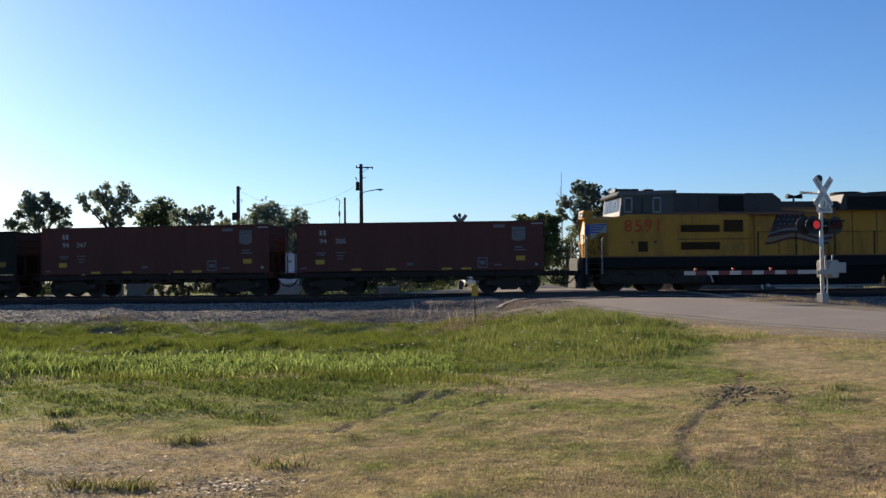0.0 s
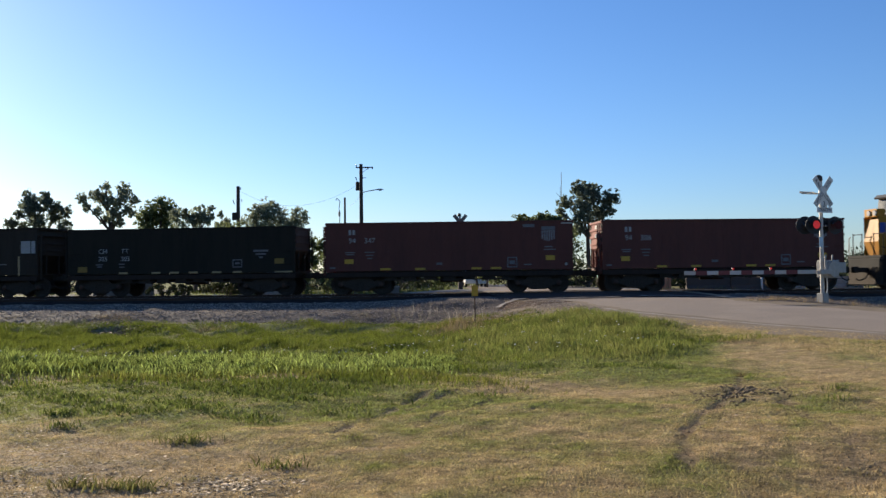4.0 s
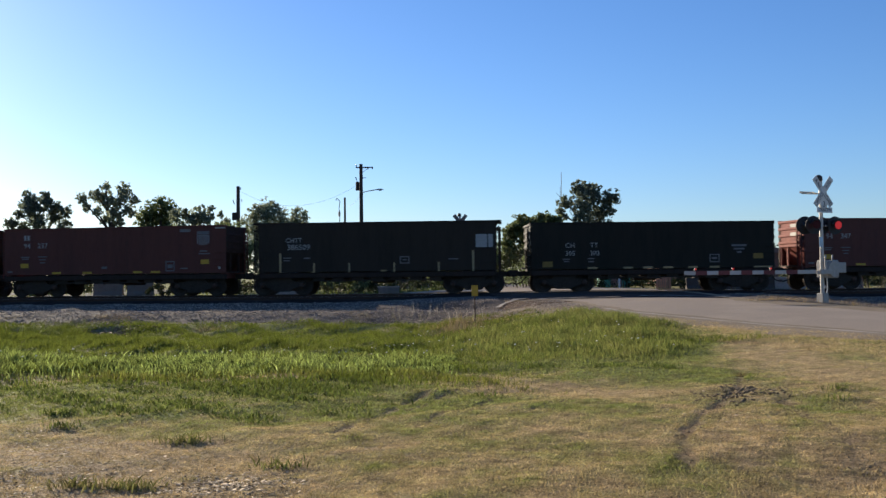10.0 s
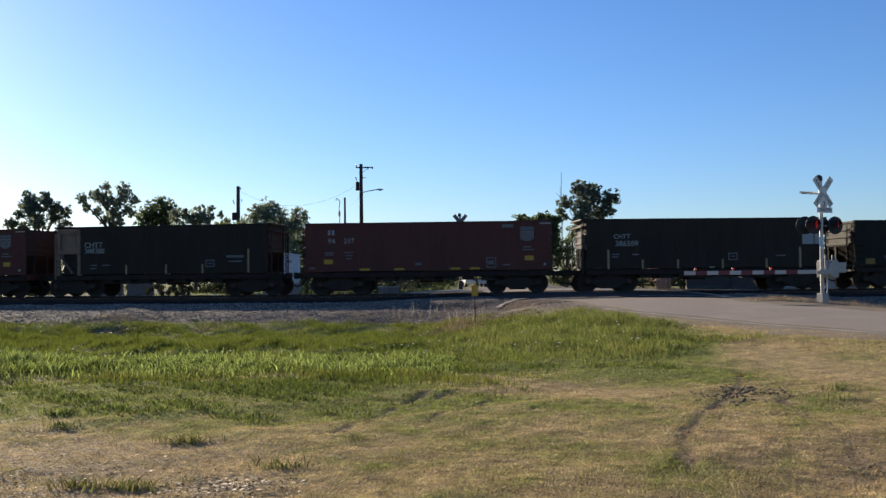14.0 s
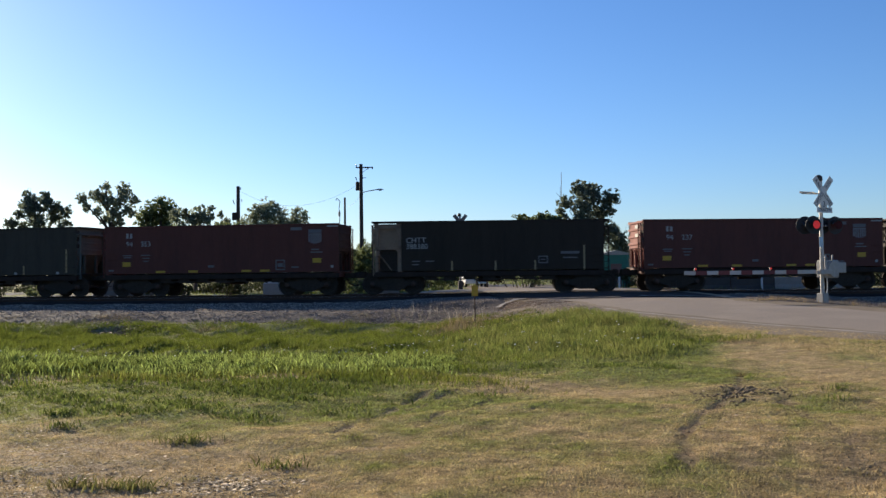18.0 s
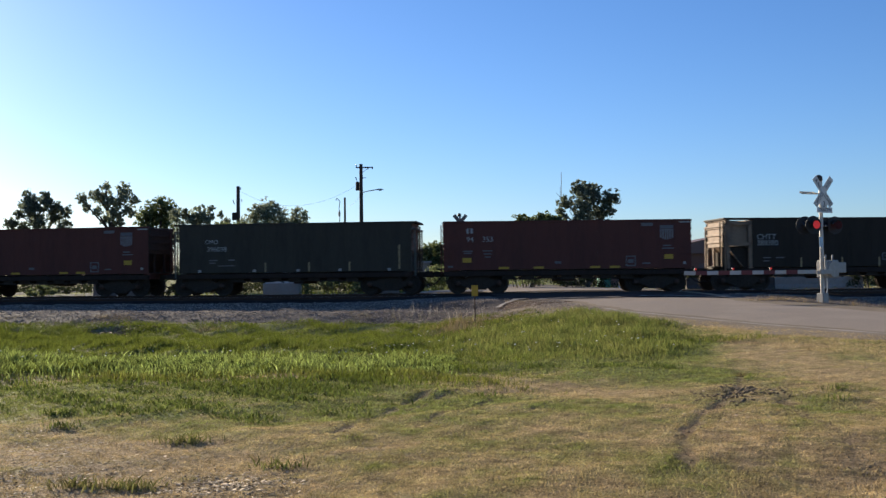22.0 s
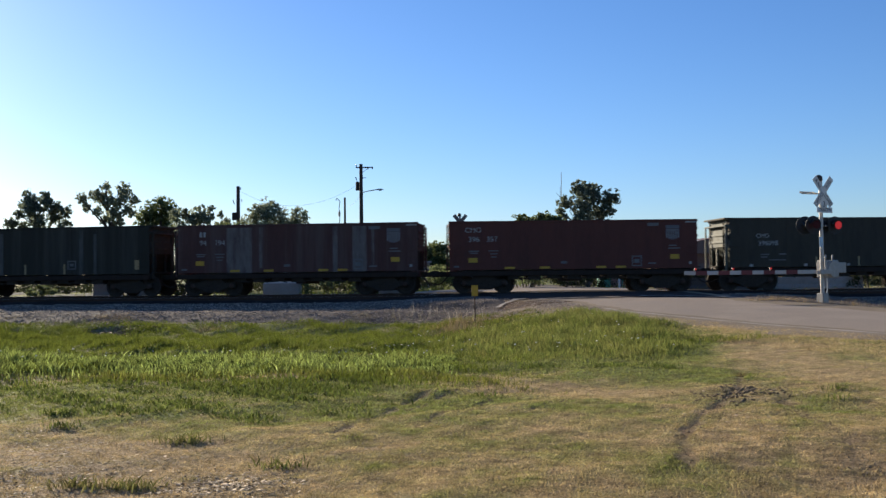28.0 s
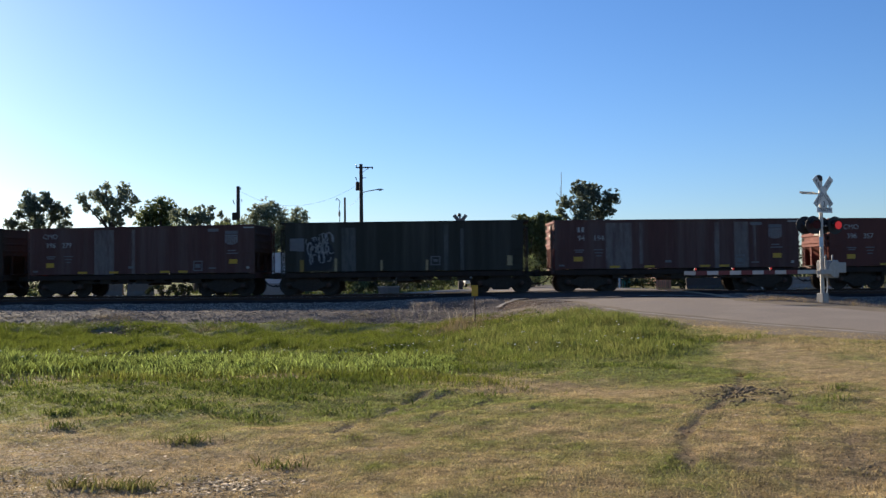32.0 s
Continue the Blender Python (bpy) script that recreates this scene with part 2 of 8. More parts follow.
PALE = material("faded_stencil", (0.16, 0.145, 0.14), 0.7)
YELLOW = material("yellow_reflector", (0.50, 0.275, 0.025), 0.5, stain=(0.25, 0.15, 0.03))
DUST = material("dusty_side_sheet", (0.165, 0.128, 0.110), 0.85, grain=0.3, stain=(0.092, 0.050, 0.044), stain_amount=1.0, stain_scale=1.8, stretch=(2.2, 1, 0.3), bump=0.04)
DUST_GREEN = material("dusty_green_side_sheet", (0.094, 0.086, 0.074), 0.85, grain=0.3, stain=(0.040, 0.037, 0.030), stain_amount=1.0, stain_scale=1.8, stretch=(2.2, 1, 0.3), bump=0.04)
SPRAY = material("sprayed_white_paint", (0.27, 0.252, 0.235), 0.7, stain=(0.05, 0.05, 0.048), stain_amount=0.7, stain_scale=3)
SPRAY_BLUE = material("sprayed_dark_paint", (0.021, 0.021, 0.022), 0.7)
DULL_YELLOW = material("grimy_yellow_placard", (0.23, 0.135, 0.025), 0.6, stain=(0.12, 0.07, 0.02))
OLD_YELLOW = material("faded_yellow_reflector", (0.34, 0.235, 0.115), 0.6, stain=(0.2, 0.16, 0.09))
# car-end paints: a shaded copy and a lighter one with the sunlight in its colour
OXIDE_SHADED = material("shaded_oxide_end", (0.062, 0.036, 0.029), 0.8, stain=(0.040, 0.026, 0.022), stain_amount=0.7, grain=0.2, bump=0.05, spec=0.1)
OXIDE_SUNLIT = material("faded_sunlit_oxide_end", (0.23, 0.072, 0.058), 0.7, stain=(0.12, 0.038, 0.032), stain_amount=0.6, stain_scale=1.6, grain=0.15, bump=0.05, spec=0.12)

# ---- plan: the track is a wide curve, the road comes from the camera's right and crosses it ----
CURVE_X, CURVE_Y, CURVE_R = 5.333, 167.18, 119.70
NEAR_R, START = 121.0, radians(-2.526)
RAIL_Z = 0.70
RIDE = 0.06      # how much higher the bodies stand over their wheels


def track_pose(arc, offset=0.0, z=RAIL_Z):
    """The pose on the track at an arc length, x along it to the right; offset: towards the camera."""
    a = START + arc / NEAR_R
    r = CURVE_R + offset
    return pose(CURVE_X + r * math.sin(a), CURVE_Y - r * math.cos(a), z, 0, 0, math.degrees(a))


def smooth(x, a, b):
    t = np.clip((x - a) / (b - a), 0, 1)
    return t * t * (3 - 2 * t)


# the road's two edges: y, x of the camera-side edge, x of the far-side edge, height
ROAD = ((4.0, 17.2, 26.0, 0.0), (10.0, 14.2, 22.2, 0.05), (14.0, 12.2, 19.6, 0.10), (18.9, 9.6, 16.7, 0.2), (24.0, 7.0, 14.3, 0.30), (29.0, 4.6, 12.0, 0.47), (33.0, 3.95, 10.6, 0.57), (35.8, 3.75, 10.8, 0.61), (37.0, 1.7, 10.9, 0.63), (41.0, 1.9, 11.0, 0.68), (45.0, 1.9, 11.2, 0.70), (52.0, 1.9, 11.0, 0.70), (64.0, 1.4, 9.6, 0.66), (110.0, 1.8, 10.0, 0.5))
ROAD_Y, ROAD_L, ROAD_R, ROAD_Z = (np.array(c) for c in zip(*ROAD))


def track_side(x, y):
    """How far a point lies on the camera's side of the track's middle."""
    return np.hypot(np.asarray(x) - CURVE_X, np.asarray(y) - CURVE_Y) - CURVE_R


def bumps(x, y, s, seed=0.0):
    """Cheap, smooth unevenness of about 1."""
    return (np.sin(x / s + seed) * np.sin(y / s * 1.3 + seed * 2.1) + 0.6 * np.sin(x / s * 2.3 + y / s * 1.7 + seed) + 0.5 * np.sin(-x / s * 1.9 + y / s * 3.1 + 4 * seed)) / 1.6


# wheel ruts in the lawn: points and width
RUTS = (([(4.34, 14.91), (3.88, 13.44), (3.52, 12.64), (2.99, 11.39), (2.64, 10.6), (2.36, 9.84), (2.12, 9.03), (2.03, 8.6), (1.9, 7.86)], 0.09), ([(3.72, 13.05), (3.98, 13.2), (4.2, 13.15), (4.13, 12.46), (3.97, 11.81)], 0.13), ([(3.97, 11.81), (3.81, 10.72), (3.67, 9.57), (3.42, 8.51), (3.07, 7.36)], 0.08), ([(-0.1, 13.45), (-0.36, 12.58), (-0.62, 11.54), (-0.79, 10.87), (-1.1, 9.9)], 0.07), ([(0.12, 13.2), (-0.18, 12.3), (-0.4, 11.5)], 0.04), ([(1.43, 13.34), (0.91, 12.76), (0.35, 11.91), (0.05, 11.25), (-0.3, 10.3)], 0.04), ([(1.95, 12.7), (1.2, 11.7), (0.7, 10.8)], 0.03))
# scuffed, half bare spots of the lawn: x, y, half-widths, amount
SCUFFS = ((-0.61, 8.97, 0.22, 0.35, 0.6), (-0.31, 8.4, 0.3, 0.3, 0.6), (-0.85, 8.6, 0.25, 0.3, 0.5), (0.8, 8.9, 0.3, 0.2, 0.7), (0.2, 10.0, 0.15, 0.25, 0.4), (3.75, 12.7, 0.28, 0.45, 0.8), (3.45, 12.1, 0.25, 0.4, 0.55), (3.5, 8.6, 0.3, 0.7, 0.6), (3.1, 9.4, 0.25, 0.5, 0.45), (2.5, 9.3, 0.2, 0.5, 0.4), (-2.7, 9.2, 0.8, 0.5, 0.45), (-3.6, 9.0, 0.8, 0.8, 0.65), (-2.9, 8.2, 1.0, 0.7, 0.62), (-1.5, 7.5, 0.8, 0.6, 0.65), (-2.6, 7.2, 0.7, 0.4, 0.65), (-0.8, 9.6, 0.4, 0.4, 0.3), (3.35, 7.9, 0.35, 0.5, 0.75), (2.4, 8.1, 0.3, 0.5, 0.6), (3.55, 9.0, 0.25, 0.4, 0.6), (2.85, 7.5, 0.4, 0.3, 0.5), (1.0, 9.9, 0.3, 0.35, 0.35), (4.6, 13.6, 0.3, 0.4, 0.3))


# how deep each of them is
RUT_DEPTH = (0.92, 0.7, 0.45, 0.75, 0.6, 0.6, 0.5)


def rut(x, y):
    """1 in the middle of a wheel rut, 0 away from it."""
    x, y = np.asarray(x, float), np.asarray(y, float)
    best = np.zeros(np.broadcast(x, y).shape)
    for (line, w), deep in zip(RUTS, RUT_DEPTH):
        for (ax, ay), (bx, by) in zip(line, line[1:]):
            u = np.clip(((x - ax) * (bx - ax) + (y - ay) * (by - ay)) / ((bx - ax) ** 2 + (by - ay) ** 2), 0, 1)
            d = np.hypot(x - ax - u * (bx - ax), y - ay - u * (by - ay)) + 0.05 * np.sin(x * 9) * np.sin(y * 7)
            best = np.maximum(best, deep * np.exp(-(d / (0.72 * w)) ** 2))
    return best * (0.78 + 0.22 * np.sin(x * 5.3 + 2.0) * np.sin(y * 4.1))


def bare_soil(x, y):
    """1 on bare or scuffed soil, 0 under full grass."""
    x, y = np.asarray(x, float), np.asarray(y, float)
    best = rut(x, y)
    grain = 0.6 + 0.6 * bumps(x, y, 0.11, 1.7)
    for cx, cy, rx, ry, k in SCUFFS:
        best = np.maximum(best, k * grain.clip(0.1, 1) * np.exp(-((x - cx) / rx) ** 2 - ((y - cy) / ry) ** 2))
    return best


def ground_z(x, y):
    x, y = np.asarray(x, float), np.asarray(y, float)
    d = track_side(x, y)
    z = 0.035 * bumps(x, y, 1.6) + 0.02 * bumps(x, y, 0.5, 2.0)
    z = z - 0.026 * rut(x, y)
    # ditch in front of the ballast
    z = z - 0.28 * smooth(d, 26, 20.5) * smooth(d, 14.0, 17.0) * smooth(x, 4.0, -3.0)
    # rough hummocks and a washed-out hollow in the field
    field = smooth(y, 18.3, 20.5) * smooth(d, 14.6, 16.2) * smooth(x, 4.2, 1.5)
    z = z + field * (0.075 * bumps(x, y * 0.6, 0.42, 0.6) + 0.06 * bumps(x, y * 0.7, 0.95, 1.9))
    z = z - 0.13 * np.exp(-((x + 10.7) / 0.8) ** 2 - ((y - 33.0) / 0.6) ** 2)
    bed = np.interp(d, [5.6, 7.6, 10.6, 12.5, 14.0], [0.52, 0.44, 0.27, 0.21, 0.0]) * smooth(d, -9, -4) + 0.045 * np.maximum(bumps(x, y, 0.30, 0.9) + 0.5 * bumps(x, y, 1.9, 2.2) - 0.15, 0) * smooth(d, 10.4, 11.6) * smooth(d, 13.6, 12.5) * smooth(x, 0.5, -2.0) + 0.05 * np.exp(-((x + 11.5) / 1.2) ** 2 - ((y - 35.3) / 0.9) ** 2) + 0.38 * (1 - smooth(d, -9, -4))
    z = z * smooth(d, 9, 15) + bed
    # embankment of the road
    zr = np.interp(y, ROAD_Y, ROAD_Z) - 0.03
    out = np.maximum(np.maximum(np.interp(y, ROAD_Y, ROAD_L) - x, x - np.interp(y, ROAD_Y, ROAD_R)), 0)
    reach = 6.0 - 3.0 * np.exp(-((y - 34.5) / 2.2) ** 2) * (x < 6)
    near = 1 - smooth(out / reach, 0.06, 1.0)
    z = z * (1 - near) + np.maximum(zr, z * 0.3) * near
    far = smooth(np.hypot(x, y), 90, 400)
    return z * (1 - far) + 0.3 * far


# where the tall bank grass gives way to the dry verge of the road: y, x
BANK_Y, BANK_X = (14.0, 16.6, 18.0, 20.0, 24.5, 27.0, 29.0, 34.0), (2.6, 3.7, 4.5, 5.2, 5.7, 5.3, 4.2, 1.8)
# softer patches of the lawn: x, y, half-widths, greener (+) or drier (-)
PATCHES = ((1.5, 13.4, 1.4, 0.8, -0.42), (2.9, 10.3, 0.5, 1.4, -0.30), (5.4, 14.6, 1.1, 2.4, -0.22), (5.9, 18.0, 0.9, 3.0, -0.35), (0.0, 12.2, 0.8, 1.6, 0.28), (1.3, 11.2, 1.0, 0.8, 0.14), (3.5, 15.2, 1.3, 1.1, 0.55), (1.9, 7.6, 0.4, 0.8, 0.25), (4.35, 11.9, 0.35, 0.9, 0.28), (2.95, 12.0, 0.35, 0.5, 0.20), (2.7, 8.2, 0.35, 0.6, 0.22), (-4.5, 15.6, 2.6, 0.55, -0.30), (-2.0, 15.5, 1.2, 0.4, -0.18), (0.3, 8.3, 1.4, 0.8, -0.12), (1.6, 9.6, 0.8, 0.5, -0.16), (3.3, 16.0, 1.2, 0.7, 0.15), (0.4, 30.2, 1.7, 2.2, -0.8), (-2.6, 32.0, 2.6, 1.0, -0.45), (3.0, 8.0, 1.3, 1.3, -0.22), (4.6, 10.2, 0.9, 1.2, -0.15))


def greenness(x, y):
    """0: dry straw and soil, 1: fresh green."""
    x, y = np.asarray(x, float), np.asarray(y, float)
    # mowing lines run up and to the right
    u = x - 0.45 * y + 0.12 * np.sin(y * 0.8)
    g = 0.46 + 0.15 * bumps(x, y, 0.9, 1.0) + 0.13 * bumps(x, y, 0.33, 3.0)
    g = g + (0.07 * np.sin(u * 6.1 + 0.6) + 0.06 * np.sin(u * 13.7 + 2.0) + 0.04 * np.sin(u * 27 + 1.0)) * (0.6 + 0.5 * bumps(x, y, 1.7, 0.4))
    edge = np.interp(y, BANK_Y, BANK_X)
    g = g + 0.55 * smooth(y, 14.8, 17.6) * smooth(x, edge + 0.9, edge - 0.4)
    # damper belt, and the dry corner before it
    g = g + 0.40 * smooth(y + 0.08 * x, 10.2, 11.6) * smooth(y, 15.4, 14.2) * smooth(x, 0.2, -1.4)
    g = g - 0.26 * smooth(y, 10.6, 9.2) * smooth(x, -0.5, -1.9) - 0.15 * smooth(y, 8.4, 7.0)
    for cx, cy, rx, ry, k in PATCHES:
        g = g + k * np.exp(-((x - cx) / rx) ** 2 - ((y - cy) / ry) ** 2)
    # no grass on the ballast
    d = track_side(x, y)
    g = g - 0.8 * smooth(d, 13.5, 11.0) * smooth(d, -8, -5)
    g = g * smooth(np.abs(y - 35), 90, 40) + 0.75 * smooth(np.abs(y - 35), 40, 90)
    return np.clip(0.50 + 1.6 * (g - 0.46), 0, 1)


def with_green(me, x, y, extra=0.0):
    me.attributes.new("green", "FLOAT", "POINT")
    me.attributes.new("bare", "FLOAT", "POINT")
    me.attributes["bare"].data.foreach_set("value", bare_soil(x, y).astype(np.float32))
    me.attributes["green"].data.foreach_set("value", np.clip(greenness(x, y) + extra, 0, 1).astype(np.float32))
    return me


SOIL = grassy("dry_lawn_soil", (0.40, 0.298, 0.158), (0.195, 0.205, 0.066), light=0, speckle=0.35)
BLADE = grassy("grass_blades", (0.475, 0.360, 0.188), (0.215, 0.236, 0.070), light=0.5, speckle=0.36)
TALLGRASS = grassy("tall_grass_blades", (0.21, 0.20, 0.050), (0.125, 0.152, 0.026), light=0.45, speckle=0.45)
REED = grassy("broad_grass_blades", (0.30, 0.32, 0.11), (0.22, 0.27, 0.07), light=0.45, speckle=0.85)
TUFT = grassy("dark_tuft_blades", (0.19, 0.19, 0.06), (0.128, 0.158, 0.036), light=0.35, speckle=0.5)
ASPHALT = material("worn_asphalt", (0.305, 0.252, 0.198), 0.85, grain=0.22, scale=40, stain=(0.375, 0.310, 0.240), stain_amount=0.7, stain_scale=0.5, bump=0.25, spec=0.06)
# road asphalt darkened in colour for the train's shadow
SHADED_ASPHALT = material("shade_dark_asphalt", (0.060, 0.044, 0.034), 0.85, grain=0.25, scale=35, stain=(0.045, 0.037, 0.03), stain_amount=0.6, stain_scale=0.7, bump=0.25, spec=0.06)
PALE_ASPHALT = material("pale_asphalt", (0.40, 0.36, 0.31), 0.85, grain=0.18, scale=30, stain=(0.27, 0.24, 0.2), stain_amount=0.6, stain_scale=1.5, bump=0.2, spec=0.05)
GRAVEL = material("ballast_gravel", (0.128, 0.105, 0.087), 0.9, grain=0.5, scale=16, stain=(0.082, 0.070, 0.063), stain_amount=0.8, stain_scale=2.2, bump=1.0, spec=0.06)
# dirty gravel whose colour also holds part of the train's shade
SHADED_BED = material("dirty_shaded_track_gravel", (0.020, 0.0145, 0.011), 0.9, grain=0.5, scale=16, stain=(0.030, 0.022, 0.017), stain_amount=0.5, stain_scale=1.3, bump=1.0, spec=0.05)
LOT = material("grey_yard_gravel", (0.115, 0.11, 0.10), 0.9, grain=0.3, scale=6, stain=(0.07, 0.075, 0.05), stain_amount=0.8, stain_scale=0.4, bump=0.5, spec=0.03)
PALELOT = material("pale_access_gravel", (0.26, 0.235, 0.205), 0.9, grain=0.3, scale=6, stain=(0.17, 0.155, 0.13), stain_amount=0.7, stain_scale=0.4, bump=0.4, spec=0.03)
STONE = material("ballast_stone", (0.29, 0.242, 0.202), 0.85, grain=0.15, scale=30, island_tone=0.75, spec=0.06)
SHOULDER = material("road_shoulder_gravel", (0.27, 0.215, 0.15), 0.9, grain=0.3, scale=35, stain=(0.18, 0.145, 0.095), stain_amount=0.6, stain_scale=0.9, bump=0.7, spec=0.06)
BANKSOIL = material("bare_bank_soil", (0.115, 0.078, 0.050), 0.95, grain=0.35, scale=14, stain=(0.19, 0.14, 0.10), stain_amount=0.5, stain_scale=1.5, bump=0.8, spec=0.04)
TIMBER = material("weathered_tie_wood", (0.026, 0.020, 0.016), 0.85, grain=0.3, scale=20, stretch=(1, 1, 8))


def build_ground():
    def lines(pieces, end):
        """Coordinates: even steps over some stretches, then ever wider ones out to the horizon."""
        mid = np.concatenate([np.arange(a, b, step) for a, b, step in pieces])
        far, s = [0.0], 0.2
        while far[-1] < end:
            s *= 1.22
            far.append(far[-1] + s)
        far = np.array(far[1:])
        return np.concatenate([mid[0] - far[::-1], mid, mid[-1] + far])
    xs = lines(((-24.0, -7.0, 0.2), (-7.0, 7.0, 0.055), (7.0, 24.0, 0.2)), 2600.0)
    ys = lines(((5.0, 16.0, 0.055), (16.0, 54.0, 0.2)), 2600.0)
    gx, gy = np.meshgrid(xs, ys)
    gz = ground_z(gx, gy)
    v = np.stack([gx.ravel(), gy.ravel(), gz.ravel()], 1)
    i = np.arange(len(ys) - 1)[:, None] * len(xs) + np.arange(len(xs) - 1)[None, :]
    i = i.ravel()
    me = big_mesh("ground", v, np.stack([i, i + 1, i + len(xs) + 1, i + len(xs)], 1), SOIL, True)
    with_green(me, v[:, 0], v[:, 1])
    tagged(new("ground", me), "dry mown grass and bare soil beside the railway", "ground", kind="structure")


def build_road():
    ys = np.arange(3.0, 112, 0.4)
    left, right, z = np.interp(ys, ROAD_Y, ROAD_L), np.interp(ys, ROAD_Y, ROAD_R), np.interp(ys, ROAD_Y, ROAD_Z)
    for arr in (left, right, z):
        k = np.ones(5) / 5
        arr[2:-2] = np.convolve(arr, k, "valid")
    wob = 0.10 * np.sin(ys * 1.7) + 0.07 * np.sin(ys * 4.3) + 0.05 * np.sin(ys * 9.1)
    n = 17
    f = np.linspace(0, 1, n)
    for name, l2, r2, dz, mt, label in (("road_shoulder", left - (1.5 + 3.0 * np.exp(-((ys - 32.6) / 3.0) ** 2)) * smooth(ys, 36.6, 34.6) + 3 * wob * smooth(ys, 36.6, 34.6), right + 1.2, 0.012, SHOULDER, "pale gravel shoulder of the road"), ("road", left + wob, right - wob, 0.03, ASPHALT, "worn grey asphalt road crossing the railway")):
        gx = l2[:, None] + (r2 - l2)[:, None] * f[None, :]
        gy = np.repeat(ys[:, None], n, 1)
        crown = (0.075 * (1 - (2 * f - 1) ** 2) - 0.04)[None, :] if name == "road" else 0
        gz = np.maximum(ground_z(gx, gy), (z[:, None] - 0.03)) + dz + crown if name == "road" else ground_z(gx, gy) + dz + 0.01 - 0.06 * (np.abs(2 * f - 1) > 0.99)[None, :]
        # between the rails the paving is level with them
        on_track = np.abs(track_side(gx, gy)) < 1.6
        gz = np.where(on_track & (name == "road"), RAIL_Z - 0.012, gz)
        v = np.stack([gx.ravel(), gy.ravel(), np.broadcast_to(gz, gx.shape).ravel()], 1)
        i = (np.arange(len(ys) - 1)[:, None] * n + np.arange(n - 1)[None, :]).ravel()
        tagged(new(name, big_mesh(name, v, np.stack([i, i + 1, i + n + 1, i + n], 1), mt, True)), label, "road", kind="structure")


def build_road_rim():
    """Paler strips along the asphalt's rim before the rails."""
    for rim, wide in (([(1.85, 34.9), (2.1, 35.5), (2.45, 35.95), (3.0, 36.25), (3.7, 36.4), (5.0, 36.4), (6.6, 36.3)], 0.15), ([(7.2, 37.2), (8.4, 37.3), (9.6, 36.6), (10.2, 36.3)], 0.3)):
        pts = [Vector((x, y, 0)) for x, y in rim]
        gx, gy = [], []
        for k in range(len(pts) - 1):
            for u in np.linspace(0, 1, 7)[:-1]:
                p = pts[k].lerp(pts[k + 1], u)
                ahead = pts[min(k + 2, len(pts) - 1)] - pts[max(k - 1, 0)]
                side = Vector((-ahead.y, ahead.x, 0)).normalized() * wide * (0.5 + 0.15 * math.sin(k * 3 + 9 * u))
                gx.append((p.x - side.x, p.x + side.x))
                gy.append((p.y - side.y, p.y + side.y))
        gx, gy = np.array(gx), np.array(gy)
        l2, r2 = np.interp(gy, ROAD_Y, ROAD_L), np.interp(gy, ROAD_Y, ROAD_R)
        f = np.clip((gx - l2) / (r2 - l2), 0, 1)
        gz = np.where(f <= 0, ground_z(gx, gy) + 0.09, np.maximum(ground_z(gx, gy) + 0.03, np.interp(gy, ROAD_Y, ROAD_Z) - 0.03) + 0.014 + 0.075 * (1 - (2 * f - 1) ** 2))
        v = np.stack([gx.ravel(), gy.ravel(), gz.ravel()], 1)
        i = np.arange(len(gx) - 1) * 2
        tagged(new("road_rim", big_mesh("road_rim", v, np.stack([i, i + 1, i + 3, i + 2], 1), PALE_ASPHALT, True)), "pale rim of the asphalt at the crossing", "road", kind="structure")


def build_crossing_asphalt():
    """A darker asphalt sheet round the rails, with the train's shadow put into its colour."""
    ys = np.arange(36.6, 50.0, 0.3)
    n = 25
    f = np.linspace(0.015, 0.985, n)[None, :]
    l2, r2 = np.interp(ys, ROAD_Y, ROAD_L)[:, None], np.interp(ys, ROAD_Y, ROAD_R)[:, None]
    gx = l2 + (r2 - l2) * f
    gy = np.repeat(ys[:, None], n, 1)
    gy[0] += 0.12 * np.sin(gx[0] * 2.3) + 0.06 * np.sin(gx[0] * 7.0)
    gz = np.maximum(ground_z(gx, gy), np.interp(gy, ROAD_Y, ROAD_Z) - 0.03) + 0.004 + 0.075 * (1 - (2 * f - 1) ** 2)
    gz = np.where(np.abs(track_side(gx, gy)) < 1.6, RAIL_Z - 0.006, gz)
    v = np.stack([gx.ravel(), gy.ravel(), gz.ravel()], 1)
    i = (np.arange(len(ys) - 1)[:, None] * n + np.arange(n - 1)[None, :]).ravel()
    tagged(new("crossing_asphalt", big_mesh("crossing_asphalt", v, np.stack([i, i + 1, i + n + 1, i + n], 1), SHADED_ASPHALT, True)), "asphalt round the rails, darkened for the train's shadow", "road", kind="structure")


